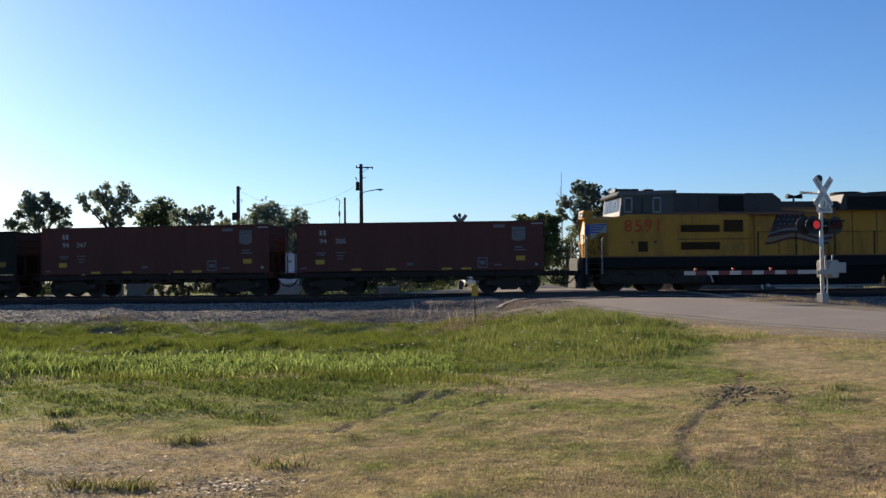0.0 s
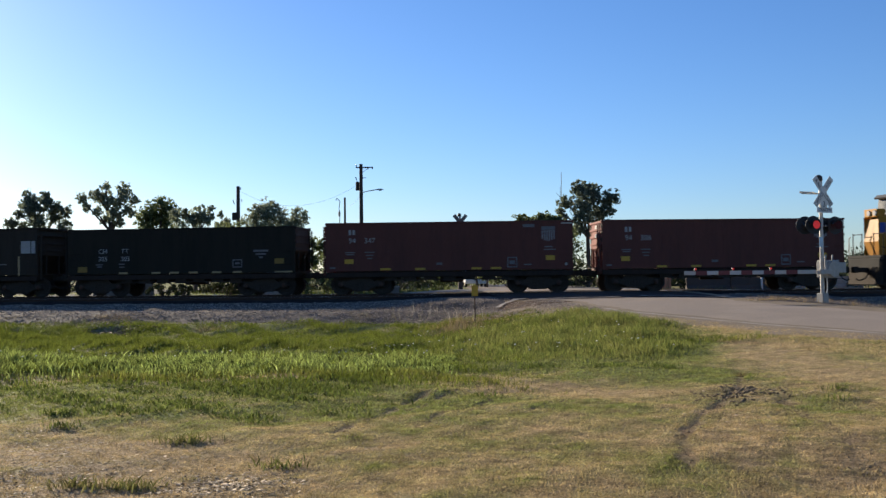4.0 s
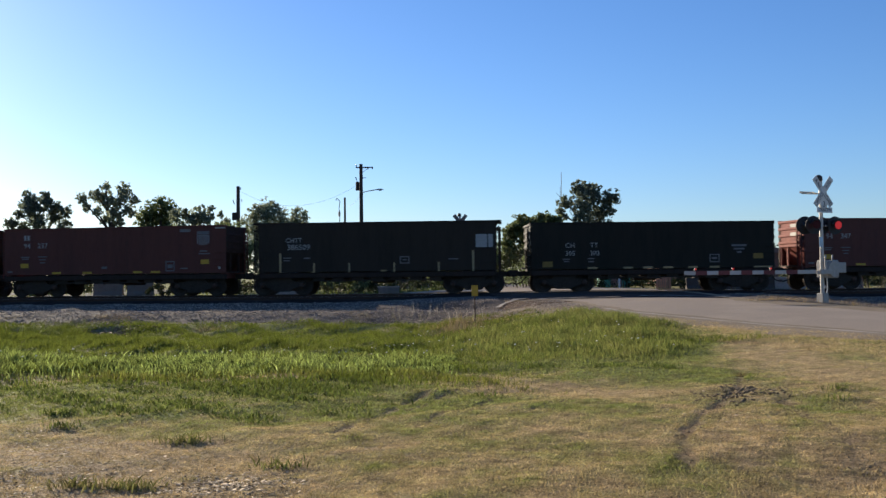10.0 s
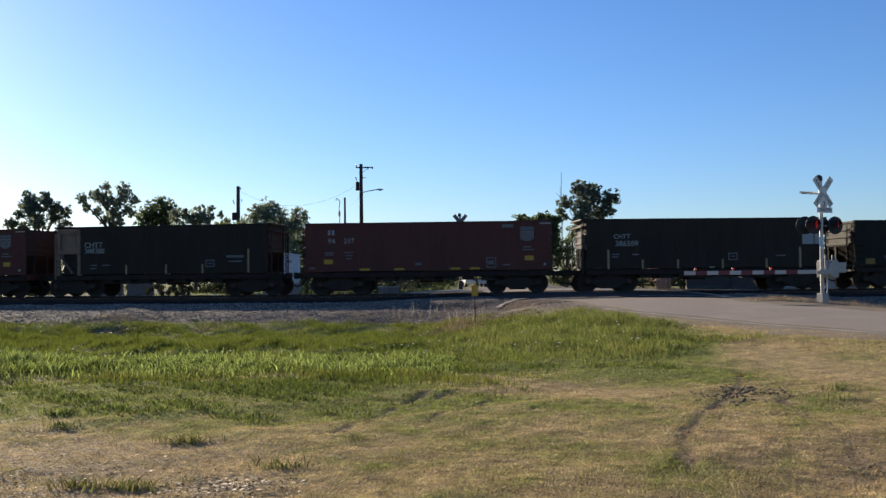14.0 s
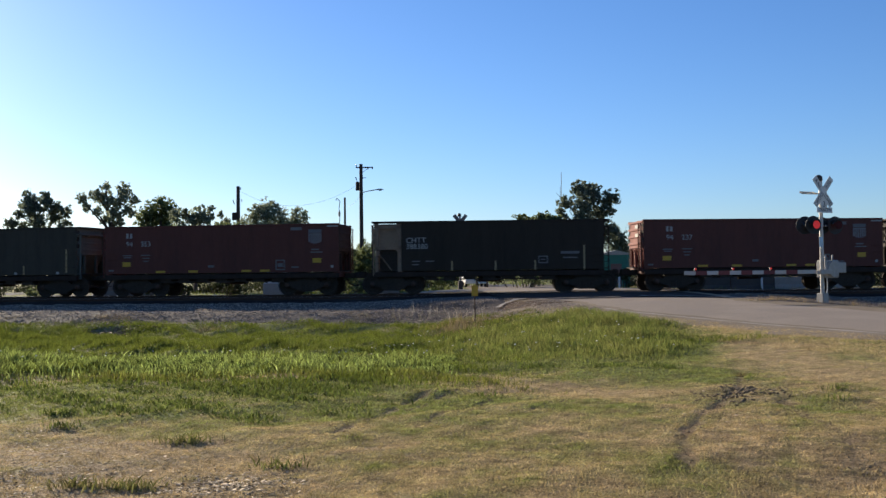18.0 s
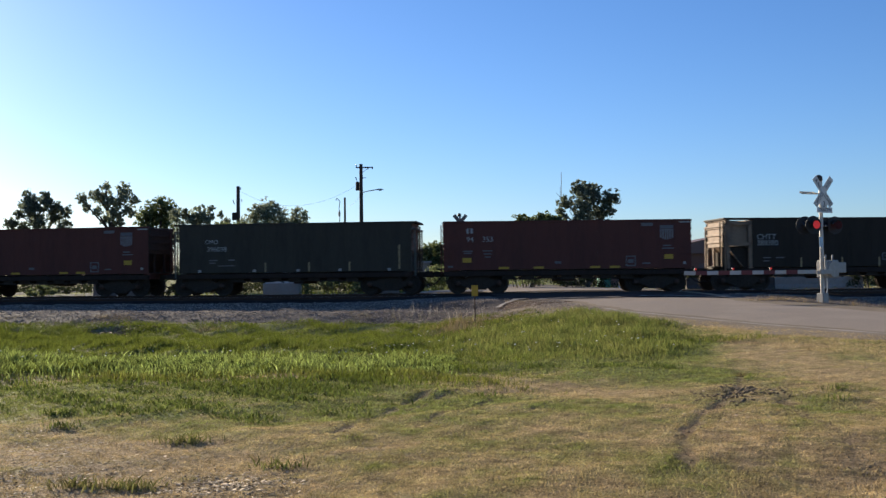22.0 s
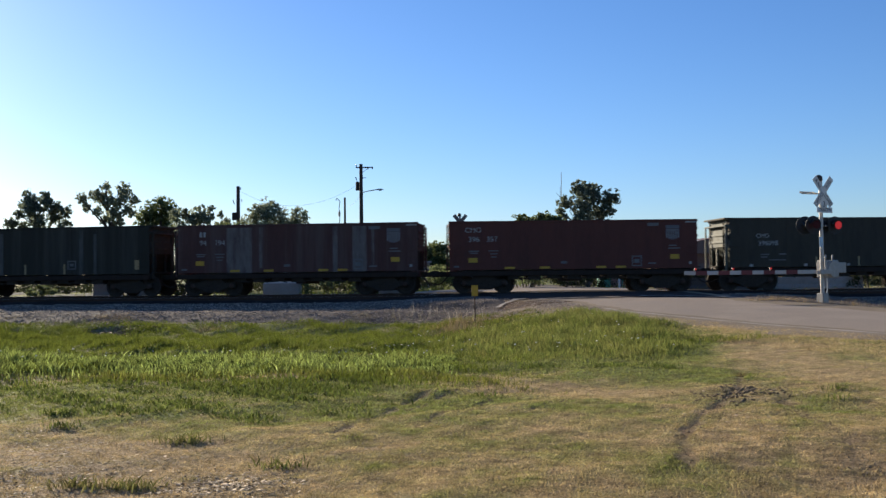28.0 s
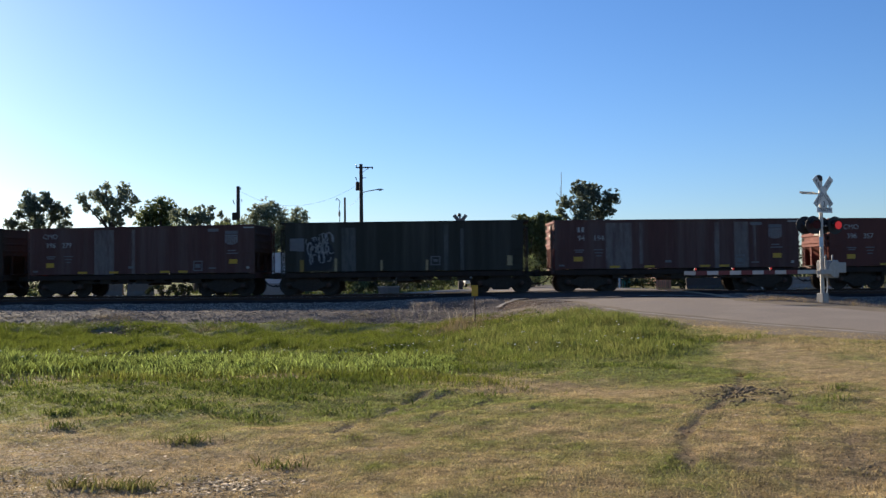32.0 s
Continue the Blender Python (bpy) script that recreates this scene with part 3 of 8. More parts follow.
def build_bank_soil():
    """The bare brown soil of the little bank under the asphalt's rim."""
    turns, rings = 72, 9
    a = np.linspace(0, 2 * np.pi, turns, endpoint=False)[None, :]
    r = np.linspace(0, 1, rings)[:, None]
    edge = 1 + 0.10 * np.sin(3 * a + 0.5) + 0.07 * np.sin(7 * a) + 0.05 * np.sin(13 * a + 2)
    gx = 3.0 + 1.5 * r * edge * np.cos(a)
    gy = 34.75 + 1.35 * r * edge * np.sin(a) - 0.25 * (gx - 3.0)
    gz = ground_z(gx, gy) + 0.06 - 0.09 * r ** 6 + 0.015 * bumps(gx, gy, 0.22, 0.6)
    v = np.stack([gx.ravel(), gy.ravel(), gz.ravel()], 1)
    j = np.arange(turns)
    i = (np.arange(rings - 1)[:, None] * turns + j[None, :]).ravel()
    k = (np.arange(rings - 1)[:, None] * turns + ((j + 1) % turns)[None, :]).ravel()
    tagged(new("bank_soil", big_mesh("bank_soil", v, np.stack([i, i + turns, k + turns, k], 1), BANKSOIL, True)), "bare brown soil under the asphalt's rim", "soil", kind="structure")


def build_edge_line():
    """The worn pale line along the edge of the asphalt."""
    ys = np.arange(15.0, 30.5, 0.25)
    edge = np.interp(ys, ROAD_Y, ROAD_L) + 0.42
    wob = 0.02 * np.sin(ys * 3.1) + 0.015 * np.sin(ys * 7.7)
    gx = np.stack([edge - 0.05 + wob, edge + 0.05 - wob], 1)
    gy = np.repeat(ys[:, None], 2, 1)
    l2, r2 = np.interp(gy, ROAD_Y, ROAD_L), np.interp(gy, ROAD_Y, ROAD_R)
    f = (gx - l2) / (r2 - l2)
    gz = np.maximum(ground_z(gx, gy), np.interp(gy, ROAD_Y, ROAD_Z) - 0.03) + 0.008 + 0.075 * (1 - (2 * f - 1) ** 2)
    v = np.stack([gx.ravel(), gy.ravel(), gz.ravel()], 1)
    i = np.arange(len(ys) - 1) * 2
    tagged(new("edge_line", big_mesh("edge_line", v, np.stack([i, i + 1, i + 3, i + 2], 1), PALE_ASPHALT, True)), "worn pale line along the asphalt's edge", "road marking", kind="structure")


def arc_strip(name, offsets, heights, mt, a0=-75.0, a1=80.0, step=0.8):
    """A strip along the track with a cross section of (offset towards the camera, height)."""
    arcs = np.arange(a0, a1, step)
    an = START + arcs / NEAR_R
    r = CURVE_R + np.asarray(offsets, float)
    gx = CURVE_X + r[None, :] * np.sin(an)[:, None]
    gy = CURVE_Y - r[None, :] * np.cos(an)[:, None]
    gz = np.broadcast_to(np.asarray(heights, float)[None, :], gx.shape)
    return gx, gy, gz, arcs


def build_tracks():
    # ballast bed
    off = np.concatenate([[-6.0, -4.5, -3.0], np.arange(-2.5, 9.4, 0.5), np.arange(9.5, 15.3, 0.3)])
    gx, gy, gz, arcs = arc_strip("ballast", off, 0 * off, GRAVEL, step=0.35)
    gz = ground_z(gx, gy) + 0.05 + 0.010 * bumps(gx, gy, 0.23, 1.3) + 0.022 * bumps(gx, gy, 0.7, 0.4)
    edge = smooth(off, 15.2, 13.8)[None, :] * smooth(off, -6, -5)[None, :]
    inside = smooth(np.maximum(np.minimum(np.interp(gy, ROAD_Y, ROAD_L), 1.9) - gx, gx - np.interp(gy, ROAD_Y, ROAD_R)), -0.9, 0.0)
    gz = gz - 0.14 * (1 - edge) - 0.22 * (1 - inside)
    # inside this offset the bed is coloured darker for the train's shade
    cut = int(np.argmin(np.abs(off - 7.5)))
    for name, a, b, mt, label in (("ballast_bed", cut, len(off), GRAVEL, "grey crushed stone ballast sloping to the grass"), ("track_bed", 0, cut + 1, SHADED_BED, "dirty gravel round the rails, darkened for the train's shade")):
        n = b - a
        v = np.stack([gx[:, a:b].ravel(), gy[:, a:b].ravel(), gz[:, a:b].ravel()], 1)
        i = (np.arange(len(arcs) - 1)[:, None] * n + np.arange(n - 1)[None, :]).ravel()
        tagged(new(name, big_mesh(name, v, np.stack([i, i + 1, i + n + 1, i + n], 1), mt, True)), label, "ballast", kind="structure")
    # two tracks: the one under the train and one nearer, in its shade
    for off0, z in ((0.0, RAIL_Z), (4.3, RAIL_Z - 0.03)):
        track = thing("railway_track", "railway track of worn steel rails on dark timber ties", "railway track", kind="structure")
        for side in (-0.75, 0.75):
            prof = [(-0.07, -0.17), (0.07, -0.17), (0.07, -0.155), (0.012, -0.14), (0.012, -0.045), (0.037, -0.035), (0.037, -0.005), (0.03, 0.0), (-0.03, 0.0), (-0.037, -0.005), (-0.037, -0.035), (-0.012, -0.045), (-0.012, -0.14), (-0.07, -0.155)]
            gx, gy, gz, arcs = arc_strip("rail", [off0 + side + p[0] for p in prof], [z + p[1] for p in prof], STEEL, -75, 80, 1.2)
            n = len(prof)
            v = np.stack([gx.ravel(), gy.ravel(), gz.ravel()], 1)
            i = np.arange(len(arcs) - 1)[:, None] * n
            j = np.arange(n)[None, :]
            q = np.stack([(i + j).ravel(), (i + (j + 1) % n).ravel(), (i + n + (j + 1) % n).ravel(), (i + n + j).ravel()], 1)
            rail = new("rail", big_mesh("rail", v, q, RUST))
            rail.parent = track
            gx, gy, gz, arcs = arc_strip("rail_head", [off0 + side - 0.03, off0 + side + 0.03], [z + 0.004] * 2, STEEL, -75, 80, 1.2)
            v = np.stack([gx.ravel(), gy.ravel(), gz.ravel()], 1)
            i = np.arange(len(arcs) - 1) * 2
            head = new("rail_head", big_mesh("rail_head", v, np.stack([i, i + 1, i + 3, i + 2], 1), STEEL))
            head.parent = rail
        tie = Shape().box(-0.115, 0.115, -1.3, 1.3, -0.2, 0.0, 0.015).mesh("tie", TIMBER)
        arc = -50.0
        while arc < 55.0:
            m = track_pose(arc, off0, z - 0.165)
            if not (1.7 < m.translation.x < 11.4):
                part("tie", tie, None, track, m=m @ pose(0, random.uniform(-0.05, 0.05), random.uniform(-0.02, 0.0), 0, 0, random.uniform(-1, 1)))
            arc += 0.53


def build_crossing_planks():
    """Dark timber planks over the two tracks, added to put the train's shade on the road."""
    deck = thing("crossing_deck", "dark timber crossing planks, added to darken the road in the train's shade", "crossing deck", kind="structure")
    for off0, z in ((0.0, RAIL_Z), (4.3, RAIL_Z - 0.03)):
        for off in (-1.02, -0.52, -0.26, 0.0, 0.26, 0.52, 1.02):
            arc = 3.0
            while arc < 11.5:
                m = track_pose(arc, off0 + off, z + random.uniform(-0.004, 0.002))
                if np.interp(m.translation.y, ROAD_Y, ROAD_L) < m.translation.x - 0.6 and m.translation.x + 0.6 < np.interp(m.translation.y, ROAD_Y, ROAD_R):
                    part("plank", PLANK, None, deck, m=m)
                arc += 2.0


PLANK = Shape().box(-0.99, 0.99, -0.12, 0.12, -0.06, 0.012, 0.012).mesh("plank", TIMBER)
build_ground()
build_road()
build_road_rim()
build_crossing_asphalt()
build_bank_soil()
build_edge_line()
build_tracks()
build_crossing_planks()

# ---- the train ----
def curve_arc(t):
    """How far the train has come along the track at t seconds."""
    q = t / 32.0
    return 100.0 * (1.0711 * q + 0.44657 * q ** 2 - 0.96315 * q ** 3 + 1.17297 * q ** 4 - 0.47507 * q ** 5)


TRAIN = []      # (thing, arc of its middle at the start)
SPIN = []       # (wheelset, wheel radius, its rest pose)
HALF = 1.28     # half the width of a car


def make_wheelset(r=0.457):
    s = Shape()
    for side in (-1, 1):
        rings = [(-0.07, r - 0.10), (-0.07, r), (0.045, r), (0.05, r + 0.028), (0.075, r + 0.026), (0.075, r - 0.08), (0.03, r - 0.11), (0.02, 0.17), (0.08, 0.13), (0.08, 0.09), (-0.09, 0.09), (-0.09, 0.13), (-0.03, 0.17), (-0.02, r - 0.11)]
        s.turned([(side * -y - side * 0.76, k) for y, k in rings], 28)
    s.rod((0, -1.02, 0), (0, 1.02, 0), 0.08, 12)
    for side in (-1, 1):
        for k in range(3):
            a = k * 2.094
            s.rod((0.055 * math.cos(a), side * 1.0, 0.055 * math.sin(a)), (0.055 * math.cos(a), side * 1.05, 0.055 * math.sin(a)), 0.018, 6)
    return s.mesh("wheelset", GRIME, True)


def make_side_frame(sign):
    y0, y1 = sign * 0.93, sign * 1.08
    s = Shape()
    out = [(-1.06, 0.60), (-0.62, 0.60), (-0.42, 0.78), (0.42, 0.78), (0.62, 0.60), (1.06, 0.60), (1.06, 0.36), (0.72, 0.36), (0.42, 0.24), (0.36, 0.16), (-0.36, 0.16), (-0.42, 0.24), (-0.72, 0.36), (-1.06, 0.36)]
    s.prism(out, min(y0, y1), max(y0, y1))
    return s


def make_springs(sign):
    s = Shape()
    for x in (-0.22, -0.07, 0.08, 0.23):
        for k in range(5):
            s.turned([(0.0, 0.065), (0.028, 0.065)], 10, pose(x, sign * 1.04, 0.27 + k * 0.055, 90))
    return s


WHEELSET = make_wheelset()
WHEELSET_LARGE = make_wheelset(0.53)


def add_truck(car, x):
    truck = part("truck", Shape().box(x - 0.2, x + 0.2, -1.0, 1.0, 0.39, 0.68, 0.03).rod((x, 0, 0.55), (x, 0, 0.9), 0.2, 14), GRIME, car, "grimy cast steel truck")
    for sign in (-1, 1):
        part("side_frame", make_side_frame(sign), GRIME, truck, m=pose(x, 0, -RIDE))
        part("springs", make_springs(sign), GRIME, truck, m=pose(x, 0, -RIDE))
        for dx in (-0.93, 0.93):
            part("bearing_cap", Shape().turned([(0, 0.12), (sign * 0.07, 0.10), (sign * 0.1, 0.05)], 14), RUST, truck, m=pose(x + dx, sign * 1.07, 0.457 - RIDE))
    for dx in (-0.93, 0.93):
        w = part("wheelset", WHEELSET, None, car)
        rest = pose(x + dx, 0, 0.457 - RIDE)
        w.matrix_basis = rest
        SPIN.append((w, 0.457, rest))
    part("brake_beam", Shape().box(x - 0.33, x - 0.27, -0.8, 0.8, 0.24, 0.34).box(x + 0.27, x + 0.33, -0.8, 0.8, 0.24, 0.34), GRIME, truck)


def add_coupler(car, x, sign):
    s = Shape().box(*sorted((x, x + sign * 0.55)), -0.11, 0.11, 0.70, 0.93, 0.02)
    s.box(*sorted((x + sign * 0.5, x + sign * 0.78)), -0.17, 0.13, 0.68, 0.98, 0.05)
    part("coupler", s, GRIME, car)
    pts = [(x + sign * 0.1, -0.35, 0.72), (x + sign * 0.35, -0.36, 0.42), (x + sign * 0.6, -0.3, 0.32), (x + sign * 0.72, -0.2, 0.4)]
    part("brake_hose", Shape().tube(pts, 0.03, 8), GRIME, car)


def ladder(x, y, z0, z1, wide, n, along="y"):
    s = Shape()
    ends = [(x, y - wide / 2), (x, y + wide / 2)] if along == "y" else [(x - wide / 2, y), (x + wide / 2, y)]
    for ex, ey in ends:
        s.box(ex - 0.025, ex + 0.025, ey - 0.025, ey + 0.025, z0, z1)
    for k in range(n):
        z = z0 + (k + 0.7) * (z1 - z0) / n
        s.rod((ends[0][0], ends[0][1], z), (ends[1][0], ends[1][1], z), 0.014, 6)
    return s


def plate(x0, x1, z0, z1, proud=0.004, y=-HALF):
    return Shape().box(x0, x1, y - proud - 0.006, y - proud + 0.002, z0, z1)


def stencil(car, words, x, z, size, mt=None, y=-HALF, space=1.0, name="stencil_lettering", label=""):
    me = text_mesh(words, size, mt or WHITE, 0.003, space=space)
    return part(name, me, None, car, label, m=pose(x, y - 0.008, z))


def bars(car, rows, mt=None, name="illegible_stencil", y=-HALF):
    """Small print that cannot be read, as bars (x0, x1, z0, z1)."""
    s = Shape()
    for x0, x1, z0, z1 in rows:
        s.box(x0, x1, y - 0.010, y - 0.001, z0, z1)
    return tagged(part(name, s, mt or PALE, car), kind="stuff")


def shield(car, x, z):
    """A striped shield as a plain shape."""
    s = Shape()
    for k in range(6):
        w = 0.3
        x0 = x - w + k * 0.105
        low = -0.17 - 0.09 * (1 - abs((k - 2.5) / 2.5) ** 2)
        s.box(x0, x0 + 0.065, -HALF - 0.010, -HALF - 0.001, z + low, z + 0.17)
    s.box(x - 0.31, x + 0.31, -HALF - 0.011, -HALF - 0.001, z + 0.17, z + 0.21)
    part("shield_emblem", s, FADED, car, "faded white striped shield emblem")
    part("emblem_panel", Shape().box(x - 0.31, x + 0.31, -HALF - 0.010, -HALF - 0.001, z + 0.24, z + 0.4), PALE, car)


def gondola_body(car, mt, length, top, sill=0.72, recess=0.75, end_mt=None, side=None, hopper=False, right_end=None):
    """An open steel gondola: sides, ends, top chord, sill, floor and its load space."""
    h = length / 2
    end_mt = end_mt or mt
    s0, s1 = side or (-h, h)
    for sign in (-1, 1):
        y0, y1 = sorted((sign * HALF, sign * (HALF - 0.05)))
        part("side_wall", Shape().box(s0, s1, y0, y1, sill + 0.28, top - 0.02), mt, car)
        part("top_chord", Shape().box(-h - 0.03, h + 0.03, *sorted((sign * (HALF + 0.02), sign * (HALF - 0.11))), top - 0.1, top, 0.012), mt, car)
        part("side_sill", Shape().box(-h, h, *sorted((sign * (HALF + 0.012), sign * (HALF - 0.12))), sill, sill + 0.22, 0.012), SILL, car)
        # shallow upright seams between the side sheets
        seam = Shape().box(-0.035, 0.035, *sorted((sign * (HALF + 0.006), sign * (HALF - 0.01))), sill + 0.24, top - 0.11)
        for k in range(1, 8):
            part("side_seam", seam, mt, car, m=pose(s0 + k * (s1 - s0) / 8, 0, 0))
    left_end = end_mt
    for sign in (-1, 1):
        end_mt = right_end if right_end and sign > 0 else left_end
        x0, x1 = sorted((sign * h, sign * (h - 0.06)))
        part("end_wall", Shape().box(x0, x1, -HALF + 0.05, HALF - 0.05, 1.95, top - 0.03), end_mt, car)
        rib = Shape().box(*sorted((sign * h, sign * (h + 0.045))), -HALF + 0.02, HALF - 0.02, -0.05, 0.05, 0.015)
        for z in (top - 0.09, top - 0.42, top - 0.75, top - 1.08):
            part("end_rib", rib, end_mt, car, m=pose(0, 0, z))
        part("slope_sheet", Shape().prism([(sign * (h - 0.06), 1.97), (sign * (h - 0.02), 1.97), (sign * (h - recess), 1.02), (sign * (h - recess - 0.05), 1.02)], -HALF + 0.06, HALF - 0.06), end_mt, car)
        part("end_sill", Shape().box(*sorted((sign * h, sign * (h - 0.3))), -HALF + 0.12, HALF - 0.12, sill + 0.02, sill + 0.3, 0.02), mt, car)
        # dark plates added to stand for the dark notches at the end's edges
        for z in (top - 0.26, top - 0.58, top - 0.91):
            for y in (-HALF + 0.13, HALF - 0.13):
                part("gusset", Shape().box(*sorted((sign * h, sign * (h + 0.02))), y - 0.07, y + 0.07, -0.09, 0.09), GRIME, car, m=pose(0, 0, z))
        post = Shape().box(*sorted((sign * (h - 0.04), sign * (h - 0.14))), -0.05, 0.05, sill + 0.25, 1.98)
        for y in (-HALF + 0.12, -0.5, 0.5, HALF - 0.12):
            part("end_post", post, end_mt, car, m=pose(0, y, 0))
        part("ladder", ladder(sign * (h + 0.11), sign * (HALF - 0.3), sill + 0.1, top - 0.15, 0.4, 7), mt, car)
        part("brake_platform", Shape().box(*sorted((sign * (h + 0.02), sign * (h + 0.28))), -0.7, 0.7, sill + 0.3, sill + 0.34), GRIME, car)
        iron = Shape().tube([(sign * (h - 0.1), -HALF, 0), (sign * (h - 0.1), -HALF - 0.06, 0), (sign * (h - 0.55), -HALF - 0.06, 0), (sign * (h - 0.55), -HALF, 0)], 0.013, 6)
        for z in (1.35, 1.65, 1.95):
            part("grab_iron", iron, mt, car, m=pose(0, 0, z))
        part("corner_step", Shape().rod((sign * (h - 0.12), -HALF, sill), (sign * (h - 0.12), -HALF, 0.42), 0.016, 6).rod((sign * (h - 0.5), -HALF, sill), (sign * (h - 0.5), -HALF, 0.42), 0.016, 6).rod((sign * (h - 0.12), -HALF, 0.43), (sign * (h - 0.5), -HALF, 0.43), 0.016, 6), GRIME, car)
        add_coupler(car, sign * h, sign)
        add_truck(car, sign * (4.42 if hopper else 4.06))
        if hopper:
            far = 0.06 if right_end and sign < 0 else 0.2
            for y in (-HALF + 0.04, HALF - 0.04):
                part("ladder_stile", Shape().box(*sorted((sign * (h + far - 0.04), sign * (h + far + 0.02))), y - 0.03, y + 0.03, sill + 0.05, top - 0.32), end_mt, car)
            part("ladder_top_rail", Shape().box(*sorted((sign * (h - 0.02), sign * (h + far + 0.04))), -HALF + 0.01, HALF - 0.01, top - 0.38, top - 0.32), end_mt, car)
            for k in range(6):
                part("rung", Shape().rod((sign * h, -HALF + 0.03, 0), (sign * (h + far), -HALF + 0.03, 0), 0.014, 6), end_mt, car, m=pose(0, 0, sill + 0.3 + 0.3 * k))
            part("top_overhang", Shape().box(*sorted((sign * h, sign * (h + far + 0.06))), -HALF - 0.02, HALF + 0.02, top - 0.07, top + 0.005, 0.01), mt, car)
    part("floor", Shape().box(-h + recess, h - recess, -HALF + 0.06, HALF - 0.06, 1.0, 1.06), GRIME, car)
    part("center_sill", Shape().box(-h + 0.02, h - 0.02, -0.2, 0.2, 0.7, 0.99), GRIME, car)
    under = Shape()
    rnd = random.Random(7)
    for k in range(7):
        x = -2.7 + k * 0.9
        under.box(x - 0.28, x + 0.28, -1.15, 1.15, 0.60 + rnd.uniform(-0.08, 0.04), 0.76)
        under.rod((x, -1.1, 0.66), (x + 0.4, -1.1, 0.52), 0.03, 6)
    under.rod((-2.9, -1.1, 0.6), (2.9, -1.1, 0.6), 0.03, 6)
    part("discharge_gear", under, GRIME, car)
    part("air_tank", Shape().rod((-0.5, 0.75, 0.62), (0.6, 0.75, 0.62), 0.17, 14), GRIME, car, smooth=True)


def new_car(name, label, arc, category="freight car"):
    car = thing(name, label, category, group="freight cars of the train")
    TRAIN.append((car, arc))
    return car


def oxide_gondola(words, arc, mt, label, brand=True, length=11.25, top=3.22):
    car = new_car("gondola_car", label, arc)
    # left end painted as sunlit, right end as shaded
    gondola_body(car, mt, length, top, end_mt=OXIDE_SUNLIT, right_end=OXIDE_SHADED)
    for z0 in (2.55, 2.95):
        part("end_plate", Shape().box(-length / 2 - 0.052, -length / 2 - 0.04, -0.55, 0.0, z0 - 0.1, z0 + 0.06), WHITE, car)
    if brand:
        bars(car, [(-4.58, -4.47, 2.66, 2.89), (-4.40, -4.29, 2.66, 2.89), (-4.52, -4.50, 2.66, 2.70)], WHITE, "reporting_mark_bars")
    left, right = words
    if not brand:
        stencil(car, "CMO", -4.55, 2.80, 0.33)
    stencil(car, left, -4.42 if brand else -4.52, 2.38, 0.34)
    stencil(car, right, -3.62 if brand else -3.70, 2.38, 0.34)
    bars(car, [(-4.75, -4.3, 1.83, 1.88), (-4.7, -4.35, 1.74, 1.79), (-3.85, -3.4, 1.84, 1.89), (-3.8, -3.45, 1.7, 1.75), (-3.75, -3.5, 1.56, 1.61)])
    part("yellow_placard", plate(-4.77, -4.37, 1.34, 1.55), YELLOW, car)
    part("yellow_placard", plate(4.40, 4.80, 1.42, 1.63), YELLOW, car)
    for x in (-2.9, -1.31, 1.25, 2.14):
        part("reflector", plate(x - 0.23, x + 0.23, 1.03, 1.13), YELLOW, car)
    part("reflector", plate(-0.58, -0.3, 1.25, 1.36), PALE, car)
    frame = Shape()
    for a, b, c, d in ((2.65, 3.1, 1.53, 1.58), (2.65, 3.1, 1.1, 1.15), (2.65, 2.70, 1.1, 1.58), (3.05, 3.1, 1.1, 1.58), (2.75, 3.0, 1.25, 1.42)):
        frame.box(a, b, -HALF - 0.010, -HALF, c, d)
    part("data_panel", frame, PALE, car)
    shield(car, 4.52, 2.55)
    bars(car, [(4.35, 4.7, 2.0, 2.06), (4.3, 4.85, 1.88, 1.93), (3.4, 3.75, 1.2, 1.26)])
    part("white_data_plate", plate(3.37, 3.9, 2.92, 3.06), PALE, car)
    part("reflector", plate(5.1, 5.6, 3.06, 3.12), WHITE, car)
    part("reflector", plate(5.25, 5.37, 1.18, 1.3), WHITE, car)
    part("reflector", plate(-5.45, -5.2, 1.12, 1.2), PALE, car)
    return car


MARKS = {"yellow_placard": YELLOW, "faded_placard": DULL_YELLOW, "reflector": OLD_YELLOW, "white_placard": WHITE, "data_panel": PALE, "dusty_sheet": DUST, "dusty_green_sheet": DUST_GREEN, "post": OLD_YELLOW}


def mark(car, marks):
    """Plates, reflectors and sheets on the camera's side: kind, x0, x1, z0, z1."""
    for k, (kind, x0, x1, z0, z1) in enumerate(marks):
        thin = 0.001 if "sheet" in kind else 0.004
        part("side_sheet" if "sheet" in kind else "reflector" if kind == "post" else kind, plate(x0, x1, z0, z1, thin), MARKS[kind], car, "pale dusty side sheet" if "sheet" in kind else "")


def panel_frame(car, x, z, w=0.44, h=0.42):
    frame = Shape()
    for a, b, c, d in ((0, w, h - 0.05, h), (0, w, 0, 0.05), (0, 0.05, 0, h), (w - 0.05, w, 0, h), (0.12, w - 0.12, 0.15, h - 0.14)):
        frame.box(x - w / 2 + a, x - w / 2 + b, -HALF - 0.010, -HALF, z - h / 2 + c, z - h / 2 + d)
    part("data_panel", frame, PALE, car)


def green_gondola(arc, label, lines, length=11.15, top=3.26, mt=None, marks=(), panel=None, name="gondola_car", **body):
    car = new_car(name, label, arc)
    gondola_body(car, mt or GREEN, length, top, **body)
    for words, x, z, size in lines:
        stencil(car, words, x, z, size)
    mark(car, marks)
    if panel:
        panel_frame(car, *panel)
    return car

# ---- the cars in order behind the engine ----
WASHED = "dark oxide-red steel gondola car with white stencils and yellow reflectors"
